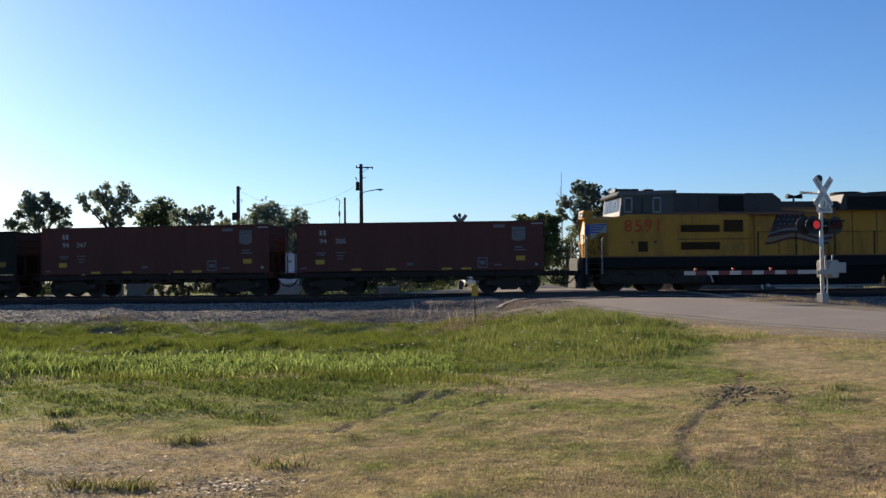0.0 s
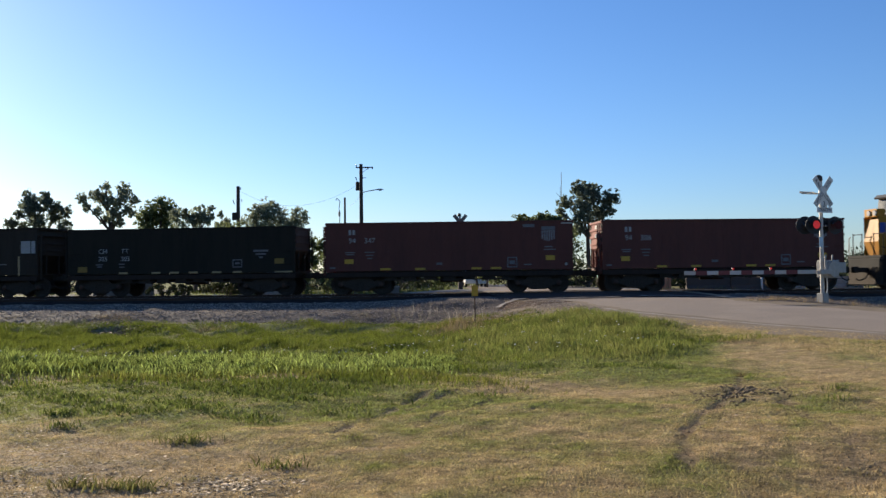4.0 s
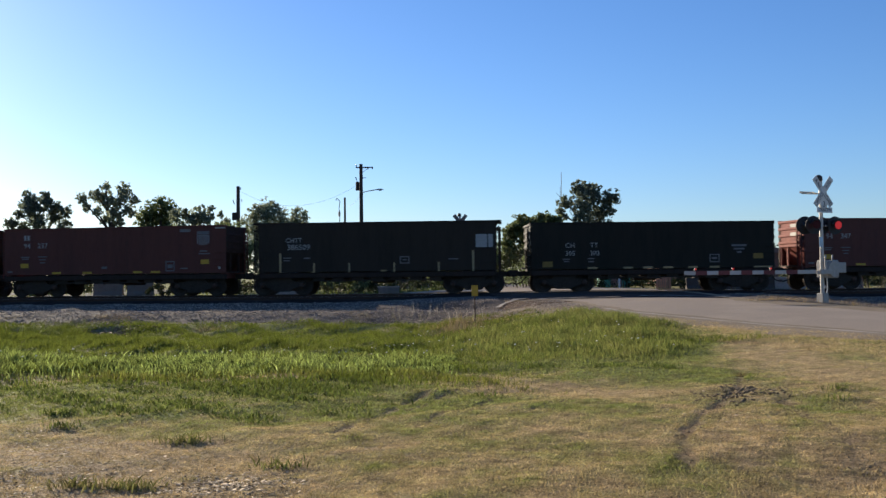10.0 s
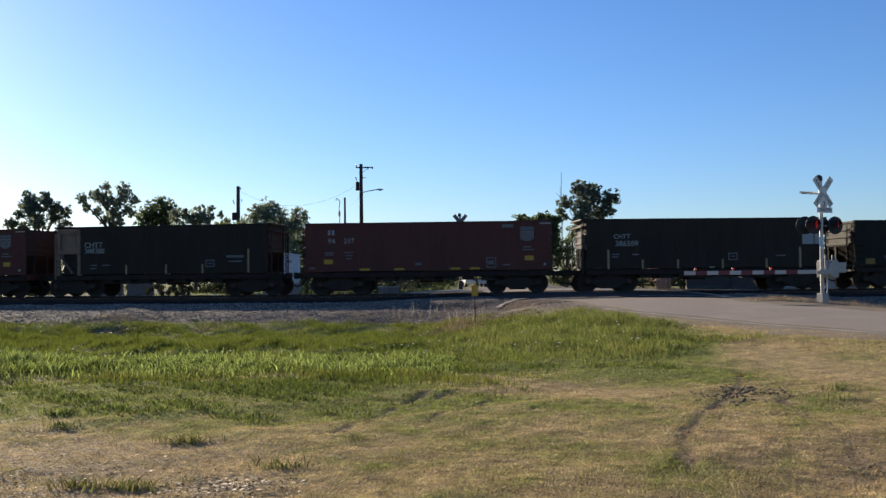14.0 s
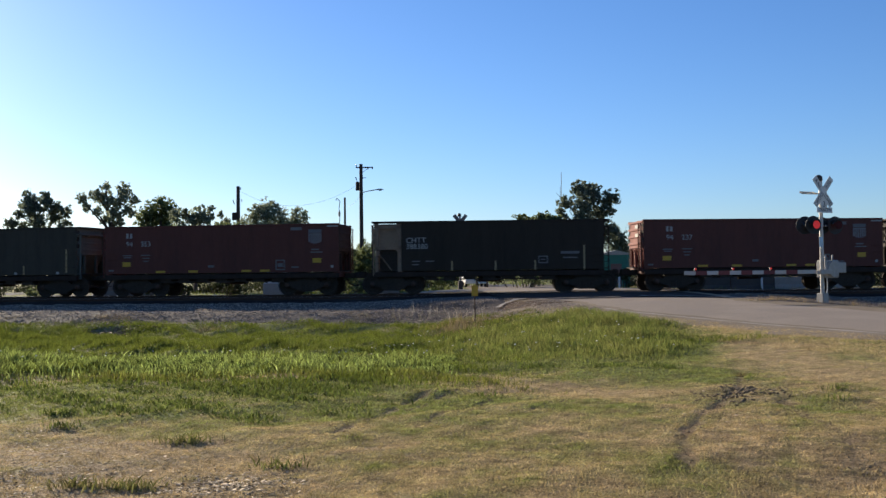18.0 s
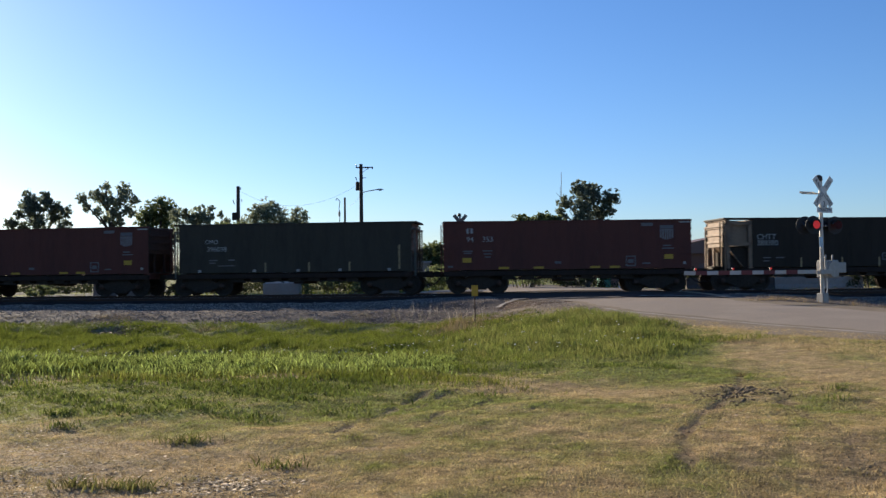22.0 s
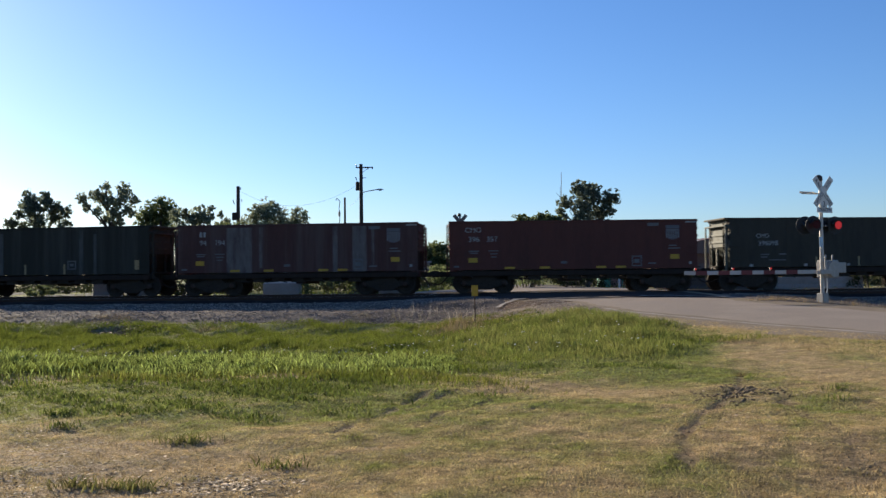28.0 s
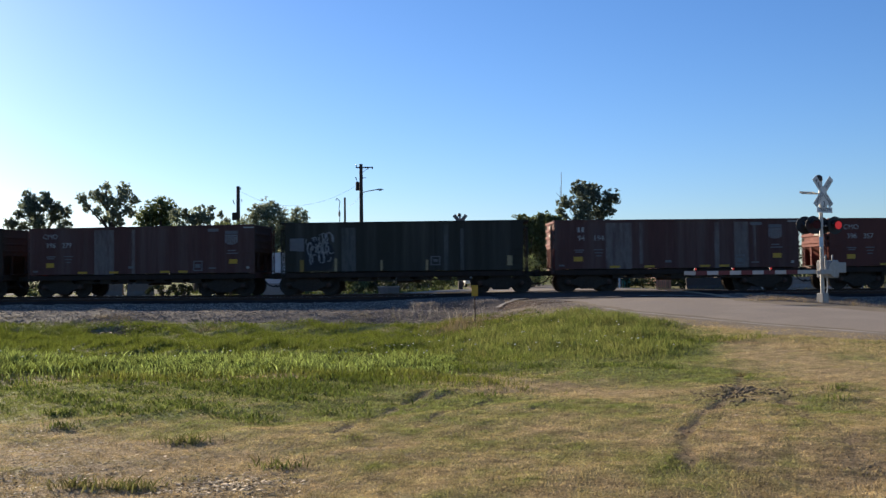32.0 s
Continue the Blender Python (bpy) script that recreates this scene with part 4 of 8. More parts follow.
oxide_gondola(("94", "386"), -1.08, OXIDE, WASHED)
oxide_gondola(("94", "347"), -13.66, OXIDE, WASHED)

car = green_gondola(-26.3, "dark green steel gondola car with widely spaced white stencils", [("CH", -3.80, 2.06, 0.31), ("TT", -2.70, 2.06, 0.31), ("305", -3.80, 1.70, 0.31), ("303", -2.68, 1.70, 0.31)], top=3.12, mt=GREEN_DARK, panel=(2.81, 1.43, 0.46, 0.38),
                    marks=[("faded_placard", -5.07, -4.6, 1.09, 1.35), ("faded_placard", 4.6, 5.05, 1.4, 1.64)] + [("reflector", x - 0.22, x + 0.22, 0.99, 1.08) for x in (-2.79, -1.16, -0.26, 0.67, 1.81, 2.81)] + [("reflector", 4.6, 5.45, 0.99, 1.06)])
bars(car, [(-4.15, -3.8, 1.42, 1.47), (-4.1, -3.85, 1.32, 1.37), (-3.0, -2.7, 1.44, 1.49), (-2.98, -2.72, 1.30, 1.35), (3.6, 4.3, 1.96, 2.05), (3.7, 4.2, 1.81, 1.89), (3.85, 4.05, 1.66, 1.74)])

UPRIGHT = [("post", -4.50, -4.40, 0.96, 1.86), ("post", 4.38, 4.48, 0.96, 1.90)] + [("post", x - 0.04, x + 0.04, 0.96, 1.39) for x in (-2.88, -1.25, 0.82, 2.86)]
car = green_gondola(-38.93, "dark green hopper car with end ladders and white panels", [("CHTT", -3.82, 2.44, 0.29), ("386509", -3.60, 2.12, 0.36)], name="hopper_car", length=10.9, hopper=True, panel=(1.3, 1.5, 0.44, 0.34),
                    marks=UPRIGHT + [("white_placard", 4.55, 5.07, 2.04, 2.63), ("white_placard", 5.12, 5.33, 2.04, 2.63), ("reflector", 0.2, 0.45, 0.98, 1.06)])
bars(car, [(-4.3, -3.95, 1.62, 1.67), (-4.3, -4.0, 1.5, 1.55), (-3.35, -3.05, 1.6, 1.66), (3.3, 3.75, 1.5, 1.55)])

oxide_gondola(("94", "237"), -51.57, OXIDE, WASHED)

car = green_gondola(-64.21, "dark green hopper car with a cream-painted open end frame", [("CHTT", -3.33, 2.37, 0.35), ("388380", -3.28, 2.09, 0.34)], name="hopper_car", length=10.45, hopper=True, side=(-4.0, 5.2), end_mt=TAN, right_end=GREEN, panel=(2.45, 1.45, 0.44, 0.34),
                    marks=[("post", -1.73, -1.65, 0.98, 1.42), ("post", 0.25, 0.33, 0.98, 1.42), ("post", 2.05, 2.13, 0.98, 1.42), ("post", 4.27, 4.35, 1.0, 2.1)])
for y in (-HALF + 0.02, HALF - 0.14):
    part("frame_post", Shape().box(-4.17, -3.95, y, y + 0.13, 0.95, 3.18), TAN, car, "cream upright frame post")
    part("frame_post", Shape().box(-5.20, -5.06, y, y + 0.13, 0.95, 3.18), TAN, car)
    for z in (1.98, 2.93):
        part("frame_beam", Shape().box(-5.20, -4.00, y, y + 0.12, z, z + 0.16), TAN, car)
part("end_bulkhead", Shape().box(-4.25, -4.18, -HALF + 0.15, HALF - 0.15, 1.9, 3.15), TAN, car, "cream sloping end bulkhead")
part("end_web", Shape().box(-5.04, -4.18, -1.12, -1.06, 2.14, 2.95), TAN, car, "dull cream end web plate")
part("end_web_rim", Shape().box(-4.90, -4.30, -1.14, -1.12, 2.3, 2.36).box(-4.90, -4.30, -1.14, -1.12, 2.72, 2.78).box(-4.90, -4.84, -1.14, -1.12, 2.36, 2.72).box(-4.36, -4.30, -1.14, -1.12, 2.36, 2.72), TAN, car)
# dark block added to stand for the shade inside the open lower bay
part("end_box", Shape().box(-5.00, -4.10, -1.0, 1.0, 0.98, 1.97, 0.02), GRIME, car, "dark block added for the shade in the open end bay")
part("end_bulkhead_rib", Shape().box(-4.70, -4.60, -0.9, -0.75, 1.0, 3.1), TAN, car)
bars(car, [(-3.5, -3.15, 1.4, 1.45), (-2.9, -2.5, 1.4, 1.45), (-3.5, -3.2, 1.25, 1.3), (3.25, 4.1, 1.7, 1.82), (3.35, 4.0, 1.5, 1.56)])

oxide_gondola(("94", "353"), -76.7, OXIDE, WASHED)

car = green_gondola(-89.25, "dark green ribbed hopper car with pale weathered ends", [("CMO", -3.90, 2.42, 0.28), ("396098", -3.64, 2.08, 0.32)], name="hopper_car", length=10.9, hopper=True, mt=GREEN_WORN, end_mt=GREYSIDE,
                    marks=[("white_placard", x - 0.07, x + 0.07, 1.02, 1.14) for x in (-4.46, -1.86, 0.2, 2.16, 4.43)] + [("post", x - 0.04, x + 0.04, 1.02, 1.45) for x in (-1.34, 0.71, 2.6)] + [("post", 4.86, 4.95, 1.1, 2.2)])
bars(car, [(-4.0, -3.6, 1.55, 1.6), (-4.0, -3.7, 1.43, 1.48), (-3.1, -2.8, 1.55, 1.62), (-3.6, -2.8, 1.3, 1.34)])

oxide_gondola(("396", "357"), -101.85, OXIDE, WASHED, brand=False)

car = oxide_gondola(("94", "194"), -114.55, OXIDE_DUSTY, "oxide-red steel gondola car streaked with pale dust")
mark(car, [("dusty_sheet", -3.3, -2.1, 0.98, 3.08), ("dusty_sheet", -1.75, -1.6, 1.2, 3.08), ("dusty_sheet", 1.7, 1.92, 0.98, 3.08), ("dusty_sheet", 2.62, 3.28, 1.0, 3.08), ("dusty_sheet", 3.5, 3.62, 1.2, 3.0)])

car = green_gondola(-127.05, "weathered dark green hopper car with pale streaks and sprayed scrawl", [], name="hopper_car", length=10.9, hopper=True, mt=GREEN_DUSTY, panel=(1.46, 1.45, 0.44, 0.42),
                    marks=[("data_panel", -5.24, -4.58, 1.94, 2.54), ("dusty_green_sheet", -2.85, -2.2, 1.0, 3.0), ("dusty_green_sheet", 1.85, 2.05, 0.98, 3.1), ("dusty_green_sheet", 2.6, 2.75, 1.0, 2.9), ("post", -3.18, -3.06, 1.0, 1.6), ("post", -1.06, -0.96, 1.02, 1.5), ("post", 1.02, 1.12, 1.02, 1.5), ("reflector", 4.72, 4.95, 1.2, 1.65), ("faded_placard", -4.78, -4.6, 1.0, 1.55)])
scrawl = part("scrawl_patch", Shape().prism([(-4.5, 1.05), (-4.55, 2.1), (-4.2, 2.6), (-3.5, 2.5), (-3.15, 1.9), (-3.3, 1.1)], -HALF - 0.009, -HALF - 0.001), SPRAY_BLUE, car, "dark sprayed patch")
rg = random.Random(31)
for k in range(26):
    # bold looping letters in three rows
    row, col = divmod(k, 9)
    x, z = -4.32 + 0.125 * col + rg.uniform(-0.04, 0.04), 2.45 - 0.42 * row + rg.uniform(-0.08, 0.08)
    turn, wide, high = rg.uniform(0, 6.28), rg.uniform(0.08, 0.17), rg.uniform(0.16, 0.3)
    pts = [(x + wide * math.cos(turn + q * 0.8), -HALF - 0.012, z + high * math.sin(turn + q * 0.8)) for q in range(rg.choice((4, 5, 7)))]
    part("scrawl_stroke", Shape().tube(pts, rg.uniform(0.022, 0.038), 5), SPRAY, scrawl)

car = oxide_gondola(("396", "279"), -139.58, OXIDE_DUSTY, "oxide-red steel gondola car streaked with pale dust", brand=False)
mark(car, [("dusty_sheet", -2.3, -1.3, 0.98, 3.08), ("dusty_sheet", -0.4, -0.25, 1.0, 3.08)])
green_gondola(-152.25, "dark green steel gondola car", [])

# ---- the engine: six-axle road locomotive, nose towards the cars ----
LOCO_YELLOW = material("engine_yellow_paint", (0.43, 0.195, 0.024), 0.5, stain=(0.17, 0.08, 0.026), stain_amount=0.75, stain_scale=0.8, stretch=(1.5, 1, 0.5), grain=0.08, bump=0.02, spec=0.15)
LOCO_GREY = material("engine_grey_paint", (0.056, 0.049, 0.046), 0.5, stain=(0.04, 0.03, 0.026), stain_amount=0.6, grain=0.08, bump=0.02, spec=0.12)
CAB_GREY = material("cab_pale_grey_paint", (0.22, 0.22, 0.21), 0.5, stain=(0.2, 0.19, 0.18))
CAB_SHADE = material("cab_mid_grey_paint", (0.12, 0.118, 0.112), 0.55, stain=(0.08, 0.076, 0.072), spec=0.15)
LOCO_DARK = material("engine_dark_mesh", (0.014, 0.013, 0.013), 0.7, grain=0.2, scale=40, spec=0.1)
LOCO_BROWN = material("engine_grille", (0.050, 0.027, 0.013), 0.8, grain=0.3, scale=50, spec=0.06)
CAB_DARK = material("cab_side_grey_paint", (0.085, 0.078, 0.074), 0.6, stain=(0.05, 0.045, 0.04), spec=0.12)
LOCO_RED = material("engine_red_paint", (0.50, 0.045, 0.012), 0.5, spec=0.15)
LOCO_ORANGE = material("engine_orange_stripe", (0.19, 0.065, 0.025), 0.5)
FLAG_RED = material("decal_red", (0.105, 0.045, 0.036), 0.6, spec=0.1)
FLAG_WHITE = material("decal_white", (0.20, 0.165, 0.145), 0.6, spec=0.1)
FLAG_BLUE = material("decal_blue", (0.046, 0.043, 0.050), 0.6, spec=0.1)
WING_BLUE = material("emblem_blue", (0.04, 0.07, 0.30), 0.45)
LOCO_GLASS = material("cab_window_glass", (0.012, 0.014, 0.016), 0.16, grain=0.02, bump=0.0, spec=0.2)
GALV_PIPE = material("galvanised_pipe", (0.20, 0.195, 0.185), 0.6, stain=(0.12, 0.115, 0.11))
TANK = material("fuel_tank_paint", (0.012, 0.012, 0.011), 0.95, spec=0.02, stain=(0.018, 0.016, 0.014))


def build_loco(arc):
    """x runs back from the nose end of the deck (0) to the rear end (21.6), z from the rail top."""
    eng = thing("locomotive", "yellow and grey six-axle diesel locomotive with red cab number", "locomotive")
    TRAIN.append((eng, arc))
    o = -10.8
    b = lambda x0, x1, y0, y1, z0, z1, c=0.0: Shape().box(x0 + o, x1 + o, y0, y1, z0, z1, c)
    W = 1.50          # half width of cab and deck
    # frame, deck and running gear
    part("deck", b(0.25, 21.4, -W, W, 1.36, 1.50, 0.02), LOCO_DARK, eng, "dark underframe deck")
    part("side_sill", b(1.1, 20.5, -W, -W + 0.1, 1.02, 1.37, 0.02), LOCO_DARK, eng)
    part("sill_stripe", b(1.1, 20.5, -W - 0.006, -W + 0.05, 1.50, 1.545), LOCO_ORANGE, eng)
    part("center_frame", b(0.6, 21.0, -0.6, 0.6, 0.85, 1.36), LOCO_DARK, eng)
    part("pilot", b(0.22, 0.42, -1.42, 1.42, 0.22, 1.36, 0.03), LOCO_DARK, eng)
    part("snow_plough", Shape().prism([(0.4 + o, 0.1), (0.12 + o, 0.14), (0.2 + o, 0.75), (0.4 + o, 0.75)], -1.3, 1.3), GRIME, eng)
    add_coupler(eng, 0.25 + o, -1)
    for k in range(4):
        part("brake_hose", Shape().tube([(0.2 + o, -0.5 - 0.12 * k, 0.95), (0.02 + o, -0.5 - 0.12 * k, 0.75), (0.1 + o, -0.48 - 0.12 * k, 0.45)], 0.022, 6), GRIME, eng)
    # steps at the corner
    for y0, y1 in ((-W - 0.02, -W + 0.42), (W - 0.42, W + 0.02)):
        st = part("step_well", Shape().box(0.42 + o, 0.46 + o, y0, y1, 0.35, 1.4).box(1.0 + o, 1.04 + o, y0, y1, 0.35, 1.4), GRIME, eng)
        for z in (0.4, 0.68, 0.96, 1.24):
            part("step_tread", Shape().box(0.46 + o, 1.0 + o, y0 + 0.02, y1, z, z + 0.03), LOCO_GREY, st)
    for x, y in ((0.36, -W - 0.03), (1.08, -W - 0.03), (0.36, W + 0.03)):
        part("step_handrail", Shape().tube([(x + o, y, 0.75), (x + o, y, 2.3), (x + 0.06 + o, y * 0.97, 2.42)], 0.022, 8), WHITE, eng, "white painted handrail")
    for y in (-1.15, -0.45, 0.45, 1.15):
        part("end_rail_post", Shape().rod((0.33 + o, y, 1.5), (0.33 + o, y, 2.55), 0.022, 8), GRIME, eng)
    part("end_rail", Shape().rod((0.33 + o, -1.15, 2.5), (0.33 + o, -0.4, 2.5), 0.02, 8).rod((0.33 + o, 0.4, 2.5), (0.33 + o, 1.15, 2.5), 0.02, 8), GRIME, eng)
    # nose
    nose = Shape().prism([(0.62 + o, 1.5), (0.50 + o, 2.15), (0.66 + o, 3.2), (1.12 + o, 3.42), (2.1 + o, 3.36), (2.1 + o, 1.5)], -0.55, 0.55)
    part("nose", nose, LOCO_YELLOW, eng, "yellow nose with painted winged emblem")
    # cheeks from the nose out to the cab's full width
    for sgn in (-1, 1):
        ch = Shape()
        vs = [(0.52 + o, sgn * 0.55, 1.5), (1.37 + o, sgn * W, 1.5), (2.1 + o, sgn * W, 1.5), (2.1 + o, sgn * 0.55, 1.5), (0.52 + o, sgn * 0.55, 3.3), (1.37 + o, sgn * W, 3.2), (2.1 + o, sgn * W, 3.36), (2.1 + o, sgn * 0.55, 3.4)]
        ch.add(vs, [(0, 1, 2, 3), (4, 5, 6, 7), (0, 1, 5, 4), (1, 2, 6, 5), (2, 3, 7, 6), (3, 0, 4, 7)])
        part("nose_cheek", ch, LOCO_YELLOW, eng)
    part("headlight_box", b(0.5, 0.95, -0.5, 0.5, 3.3, 3.68, 0.03), LOCO_YELLOW, eng)
    for y in (-0.35, 0.1):
        part("headlight", Shape().turned([(0, 0.13), (0.05, 0.12)], 16, pose(0.495 + o, y, 3.48, 0, 0, 90)), WHITE, eng)
    face = pose(0.52 + o, -0.55, 0, 0, 0, -48.2)
    wing = part("winged_emblem", Shape().box(0.06, 0.30, -0.014, 0.0, 2.55, 3.02), WING_BLUE, eng, "blue and white winged shield emblem", m=face)
    part("emblem_field", Shape().box(0.32, 1.20, -0.008, 0.0, 2.62, 3.04), WHITE, wing)
    for k, (x1, z) in enumerate(((1.20, 2.95), (1.12, 2.84), (0.98, 2.73), (0.8, 2.62))):
        part("feather", Shape().box(0.34, x1, -0.016, -0.008, z, z + 0.055), WING_BLUE, wing)
    part("emblem_point", Shape().prism([(0.32, 2.62), (0.8, 2.62), (0.32, 2.3)], -0.010, -0.002), WHITE, wing)
    for pts in ([(1.1, 2.5), (0.8, 2.35), (0.9, 2.1), (1.1, 1.85)], [(0.55, 2.3), (0.4, 2.0), (0.6, 1.75), (0.55, 1.62)], [(0.1, 1.9), (0.3, 1.85), (0.4, 1.7)], [(0.75, 2.05), (1.0, 1.7), (1.2, 1.65)]):
        part("grab_rail", Shape().tube([(x, -0.05, z) for x, z in pts], 0.018, 6), LOCO_DARK, eng, m=face)
    # cab
    cab_out = [(1.5, 3.3), (1.62, 4.3), (1.62, 4.44), (4.38, 4.52), (4.38, 1.5), (2.1, 1.5), (2.1, 3.3)]
    part("cab_lower", b(2.1, 4.4, -W, W, 1.5, 3.42), LOCO_YELLOW, eng)
    part("cab_upper", Shape().prism([(1.92 + o, 3.36), (2.04 + o, 4.34), (4.4 + o, 4.40), (4.4 + o, 3.36)], -W + 0.02, W - 0.02), CAB_DARK, eng, "grey upper cab")
    part("cab_front", Shape().prism([(1.90 + o, 3.36), (2.02 + o, 4.34), (2.12 + o, 4.34), (2.00 + o, 3.36)], -W, W), CAB_SHADE, eng, "grey cab front")
    part("cab_roof", Shape().prism([(1.78 + o, 4.32), (1.93 + o, 4.46), (4.55 + o, 4.52), (4.55 + o, 4.38), (1.83 + o, 4.26)], -W - 0.03, W + 0.03), CAB_SHADE, eng, "grey cab roof")
    part("roof_unit", b(2.0, 3.1, -0.55, 0.55, 4.48, 4.66, 0.04), LOCO_GREY, eng)
    part("roof_horn_box", b(3.4, 3.9, -0.3, 0.5, 4.5, 4.66, 0.04), LOCO_DARK, eng)
    part("antenna", Shape().rod((3.65 + o, 0, 4.6), (3.65 + o, 0, 4.78), 0.012, 6), LOCO_DARK, eng)
    for x0, x1 in ((2.16, 2.46), (2.56, 2.94), (2.98, 3.37), (3.48, 3.78)):
        win = part("cab_window", b(x0, x1, -W + 0.0, -W + 0.03, 3.56, 4.14), LOCO_GLASS, eng)
        fr = Shape()
        for q in ((x0 - 0.05, x1 + 0.05, 4.13, 4.2), (x0 - 0.05, x1 + 0.05, 3.5, 3.57), (x0 - 0.05, x0 + 0.01, 3.5, 4.2), (x1 - 0.01, x1 + 0.05, 3.5, 4.2)):
            fr.box(q[0] + o, q[1] + o, -W - 0.02, -W + 0.035, q[2], q[3])
        part("window_frame", fr, CAB_GREY if x0 > 3.3 or x0 < 2.2 else LOCO_GREY, win)
    for y0, y1 in ((-1.35, -0.75), (-0.65, -0.05), (0.05, 0.65), (0.75, 1.35)):
        ws = Shape().prism([(1.915 + o, 3.58), (1.99 + o, 4.2), (2.06 + o, 4.2), (1.98 + o, 3.58)], y0, y1)
        part("windshield", ws, LOCO_GLASS, eng)
    stencil(eng, "8591", 3.0 + o, 2.88, 0.78, LOCO_RED, y=-W, space=1.18, name="cab_number", label="large red cab number")
    part("battery_hatch", b(2.75, 3.2, -W - 0.012, -W + 0.02, 1.74, 2.2), LOCO_BROWN, eng)
    for x in (2.45, 3.5):
        part("hatch_latch", b(x, x + 0.08, -W - 0.03, -W, 2.12, 2.22), GRIME, eng)
    # hood behind the cab
    part("front_hood", b(4.4, 7.9, -W + 0.04, W - 0.04, 1.5, 3.46), LOCO_YELLOW, eng)
    part("front_hood_top", Shape().prism([(4.4 + o, 3.46), (4.4 + o, 4.40), (7.85 + o, 4.36), (7.85 + o, 3.46)], -W + 0.06, W - 0.06), LOCO_GREY, eng, "dark grey hood top with air inlets")
    part("inlet_screen", b(5.6, 6.25, -W + 0.02, -W + 0.08, 3.58, 4.22), LOCO_GREY, eng)
    part("inlet_screen", b(6.55, 7.7, -W + 0.02, -W + 0.08, 3.56, 4.26), LOCO_DARK, eng)
    for z0, z1 in ((2.62, 2.94), (1.82, 2.16)):
        g = part("grille", b(4.75, 6.55, -W + 0.0, -W + 0.06, z0, z1), LOCO_BROWN, eng)
        for k in range(4):
            z = z0 + 0.04 + k * (z1 - z0 - 0.04) / 4
            part("louvre", b(4.77, 6.53, -W - 0.012, -W + 0.02, z, z + 0.02), LOCO_BROWN, g)
    part("grille", b(6.75, 7.65, -W + 0.0, -W + 0.06, 2.62, 3.16), LOCO_BROWN, eng)
    part("seam_strip", b(4.6, 8.0, -W + 0.03, -W + 0.05, 2.28, 2.31), LOCO_BROWN, eng)
    part("orange_stripe", b(4.4, 12.1, -W + 0.03, -W + 0.06, 3.40, 3.50), LOCO_ORANGE, eng)
    part("long_hood", b(7.9, 20.6, -1.12, 1.12, 1.5, 3.72), LOCO_YELLOW, eng, "yellow engine hood with a painted flag")
    part("hood_step", Shape().prism([(7.9 + o, 3.4), (7.9 + o, 4.40), (9.2 + o, 4.40), (9.6 + o, 4.08), (9.6 + o, 3.4)], -1.2, 1.2), LOCO_GREY, eng)
    part("hood_roof", Shape().prism([(9.55 + o, 3.7), (9.55 + o, 4.02), (12.35 + o, 4.02), (12.35 + o, 3.7)], -1.08, 1.08), LOCO_GREY, eng)
    part("orange_stripe", b(7.9, 12.1, -1.135, -1.11, 3.62, 3.74), LOCO_ORANGE, eng)
    # the bells of the horn stand on a short post
    horn = part("air_horn", Shape().rod((10.6 + o, -0.3, 4.0), (10.6 + o, -0.3, 4.27), 0.05, 8), LOCO_DARK, eng)
    for dx, y in ((-0.24, -0.42), (0.25, -0.3), (-0.2, -0.18), (0.2, -0.5)):
        part("horn_bell", Shape().rod((10.6 + o, y, 4.27), (10.6 + 1.5 * dx + o, y, 4.31), 0.05, 10, 0.12), LOCO_DARK, horn)
    # radiator section
    part("radiator_wing", Shape().prism([(12.2 + o, 3.6), (12.45 + o, 4.32), (12.9 + o, 4.38), (18.6 + o, 4.38), (19.0 + o, 3.6)], -W, W), LOCO_GREY, eng)
    part("radiator_screen", b(12.6, 18.5, -W - 0.012, -W + 0.03, 3.62, 4.2), LOCO_DARK, eng)
    for x in (13.3, 15.0, 16.7):
        part("roof_fan", Shape().rod((x + o, 0, 4.36), (x + o, 0, 4.5), 0.7, 20), LOCO_DARK, eng)
    for x in np.arange(8.3, 20.0, 1.18):
        part("hood_door_seam", b(x, x + 0.03, -1.13, -1.115, 1.6, 3.55), LOCO_BROWN, eng)
    # painted flag, in waving bands
    flag = part("painted_flag", Shape().prism([(9.0 + o, 2.35), (9.45 + o, 3.62), (10.75 + o, 3.55), (10.6 + o, 2.62)], -1.135, -1.122), FLAG_BLUE, eng, "waving striped flag painted on the hood")
    for k in range(9):
        s = Shape()
        pts = []
        for i in range(13):
            u = i / 12
            x = 8.75 + 0.62 * (1 - k / 9) + u * (3.3 - 0.3 * k / 9)
            if k < 4:
                x = max(x, 10.6)
            z = 3.5 - 0.155 * k + 0.13 * math.sin(u * 7.0 - 0.2 * k) - 0.42 * u + 0.05 * k * u
            pts.append((x + o, z))
        s.prism(pts + [(x, z - 0.105) for x, z in reversed(pts)], -1.14 - 0.001 * (k % 2), -1.122)
        part("flag_stripe", s, FLAG_RED if k % 2 == 0 else FLAG_WHITE, flag)
    star = Shape()
    for r in range(4):
        for c in range(5):
            star.box(9.45 + c * 0.23 + 0.08 * (r % 2) + o, 9.51 + c * 0.23 + 0.08 * (r % 2) + o, -1.142, -1.13, 2.75 + r * 0.2, 2.81 + r * 0.2)
    tagged(part("flag_stars", star, FLAG_WHITE, flag), kind="stuff")
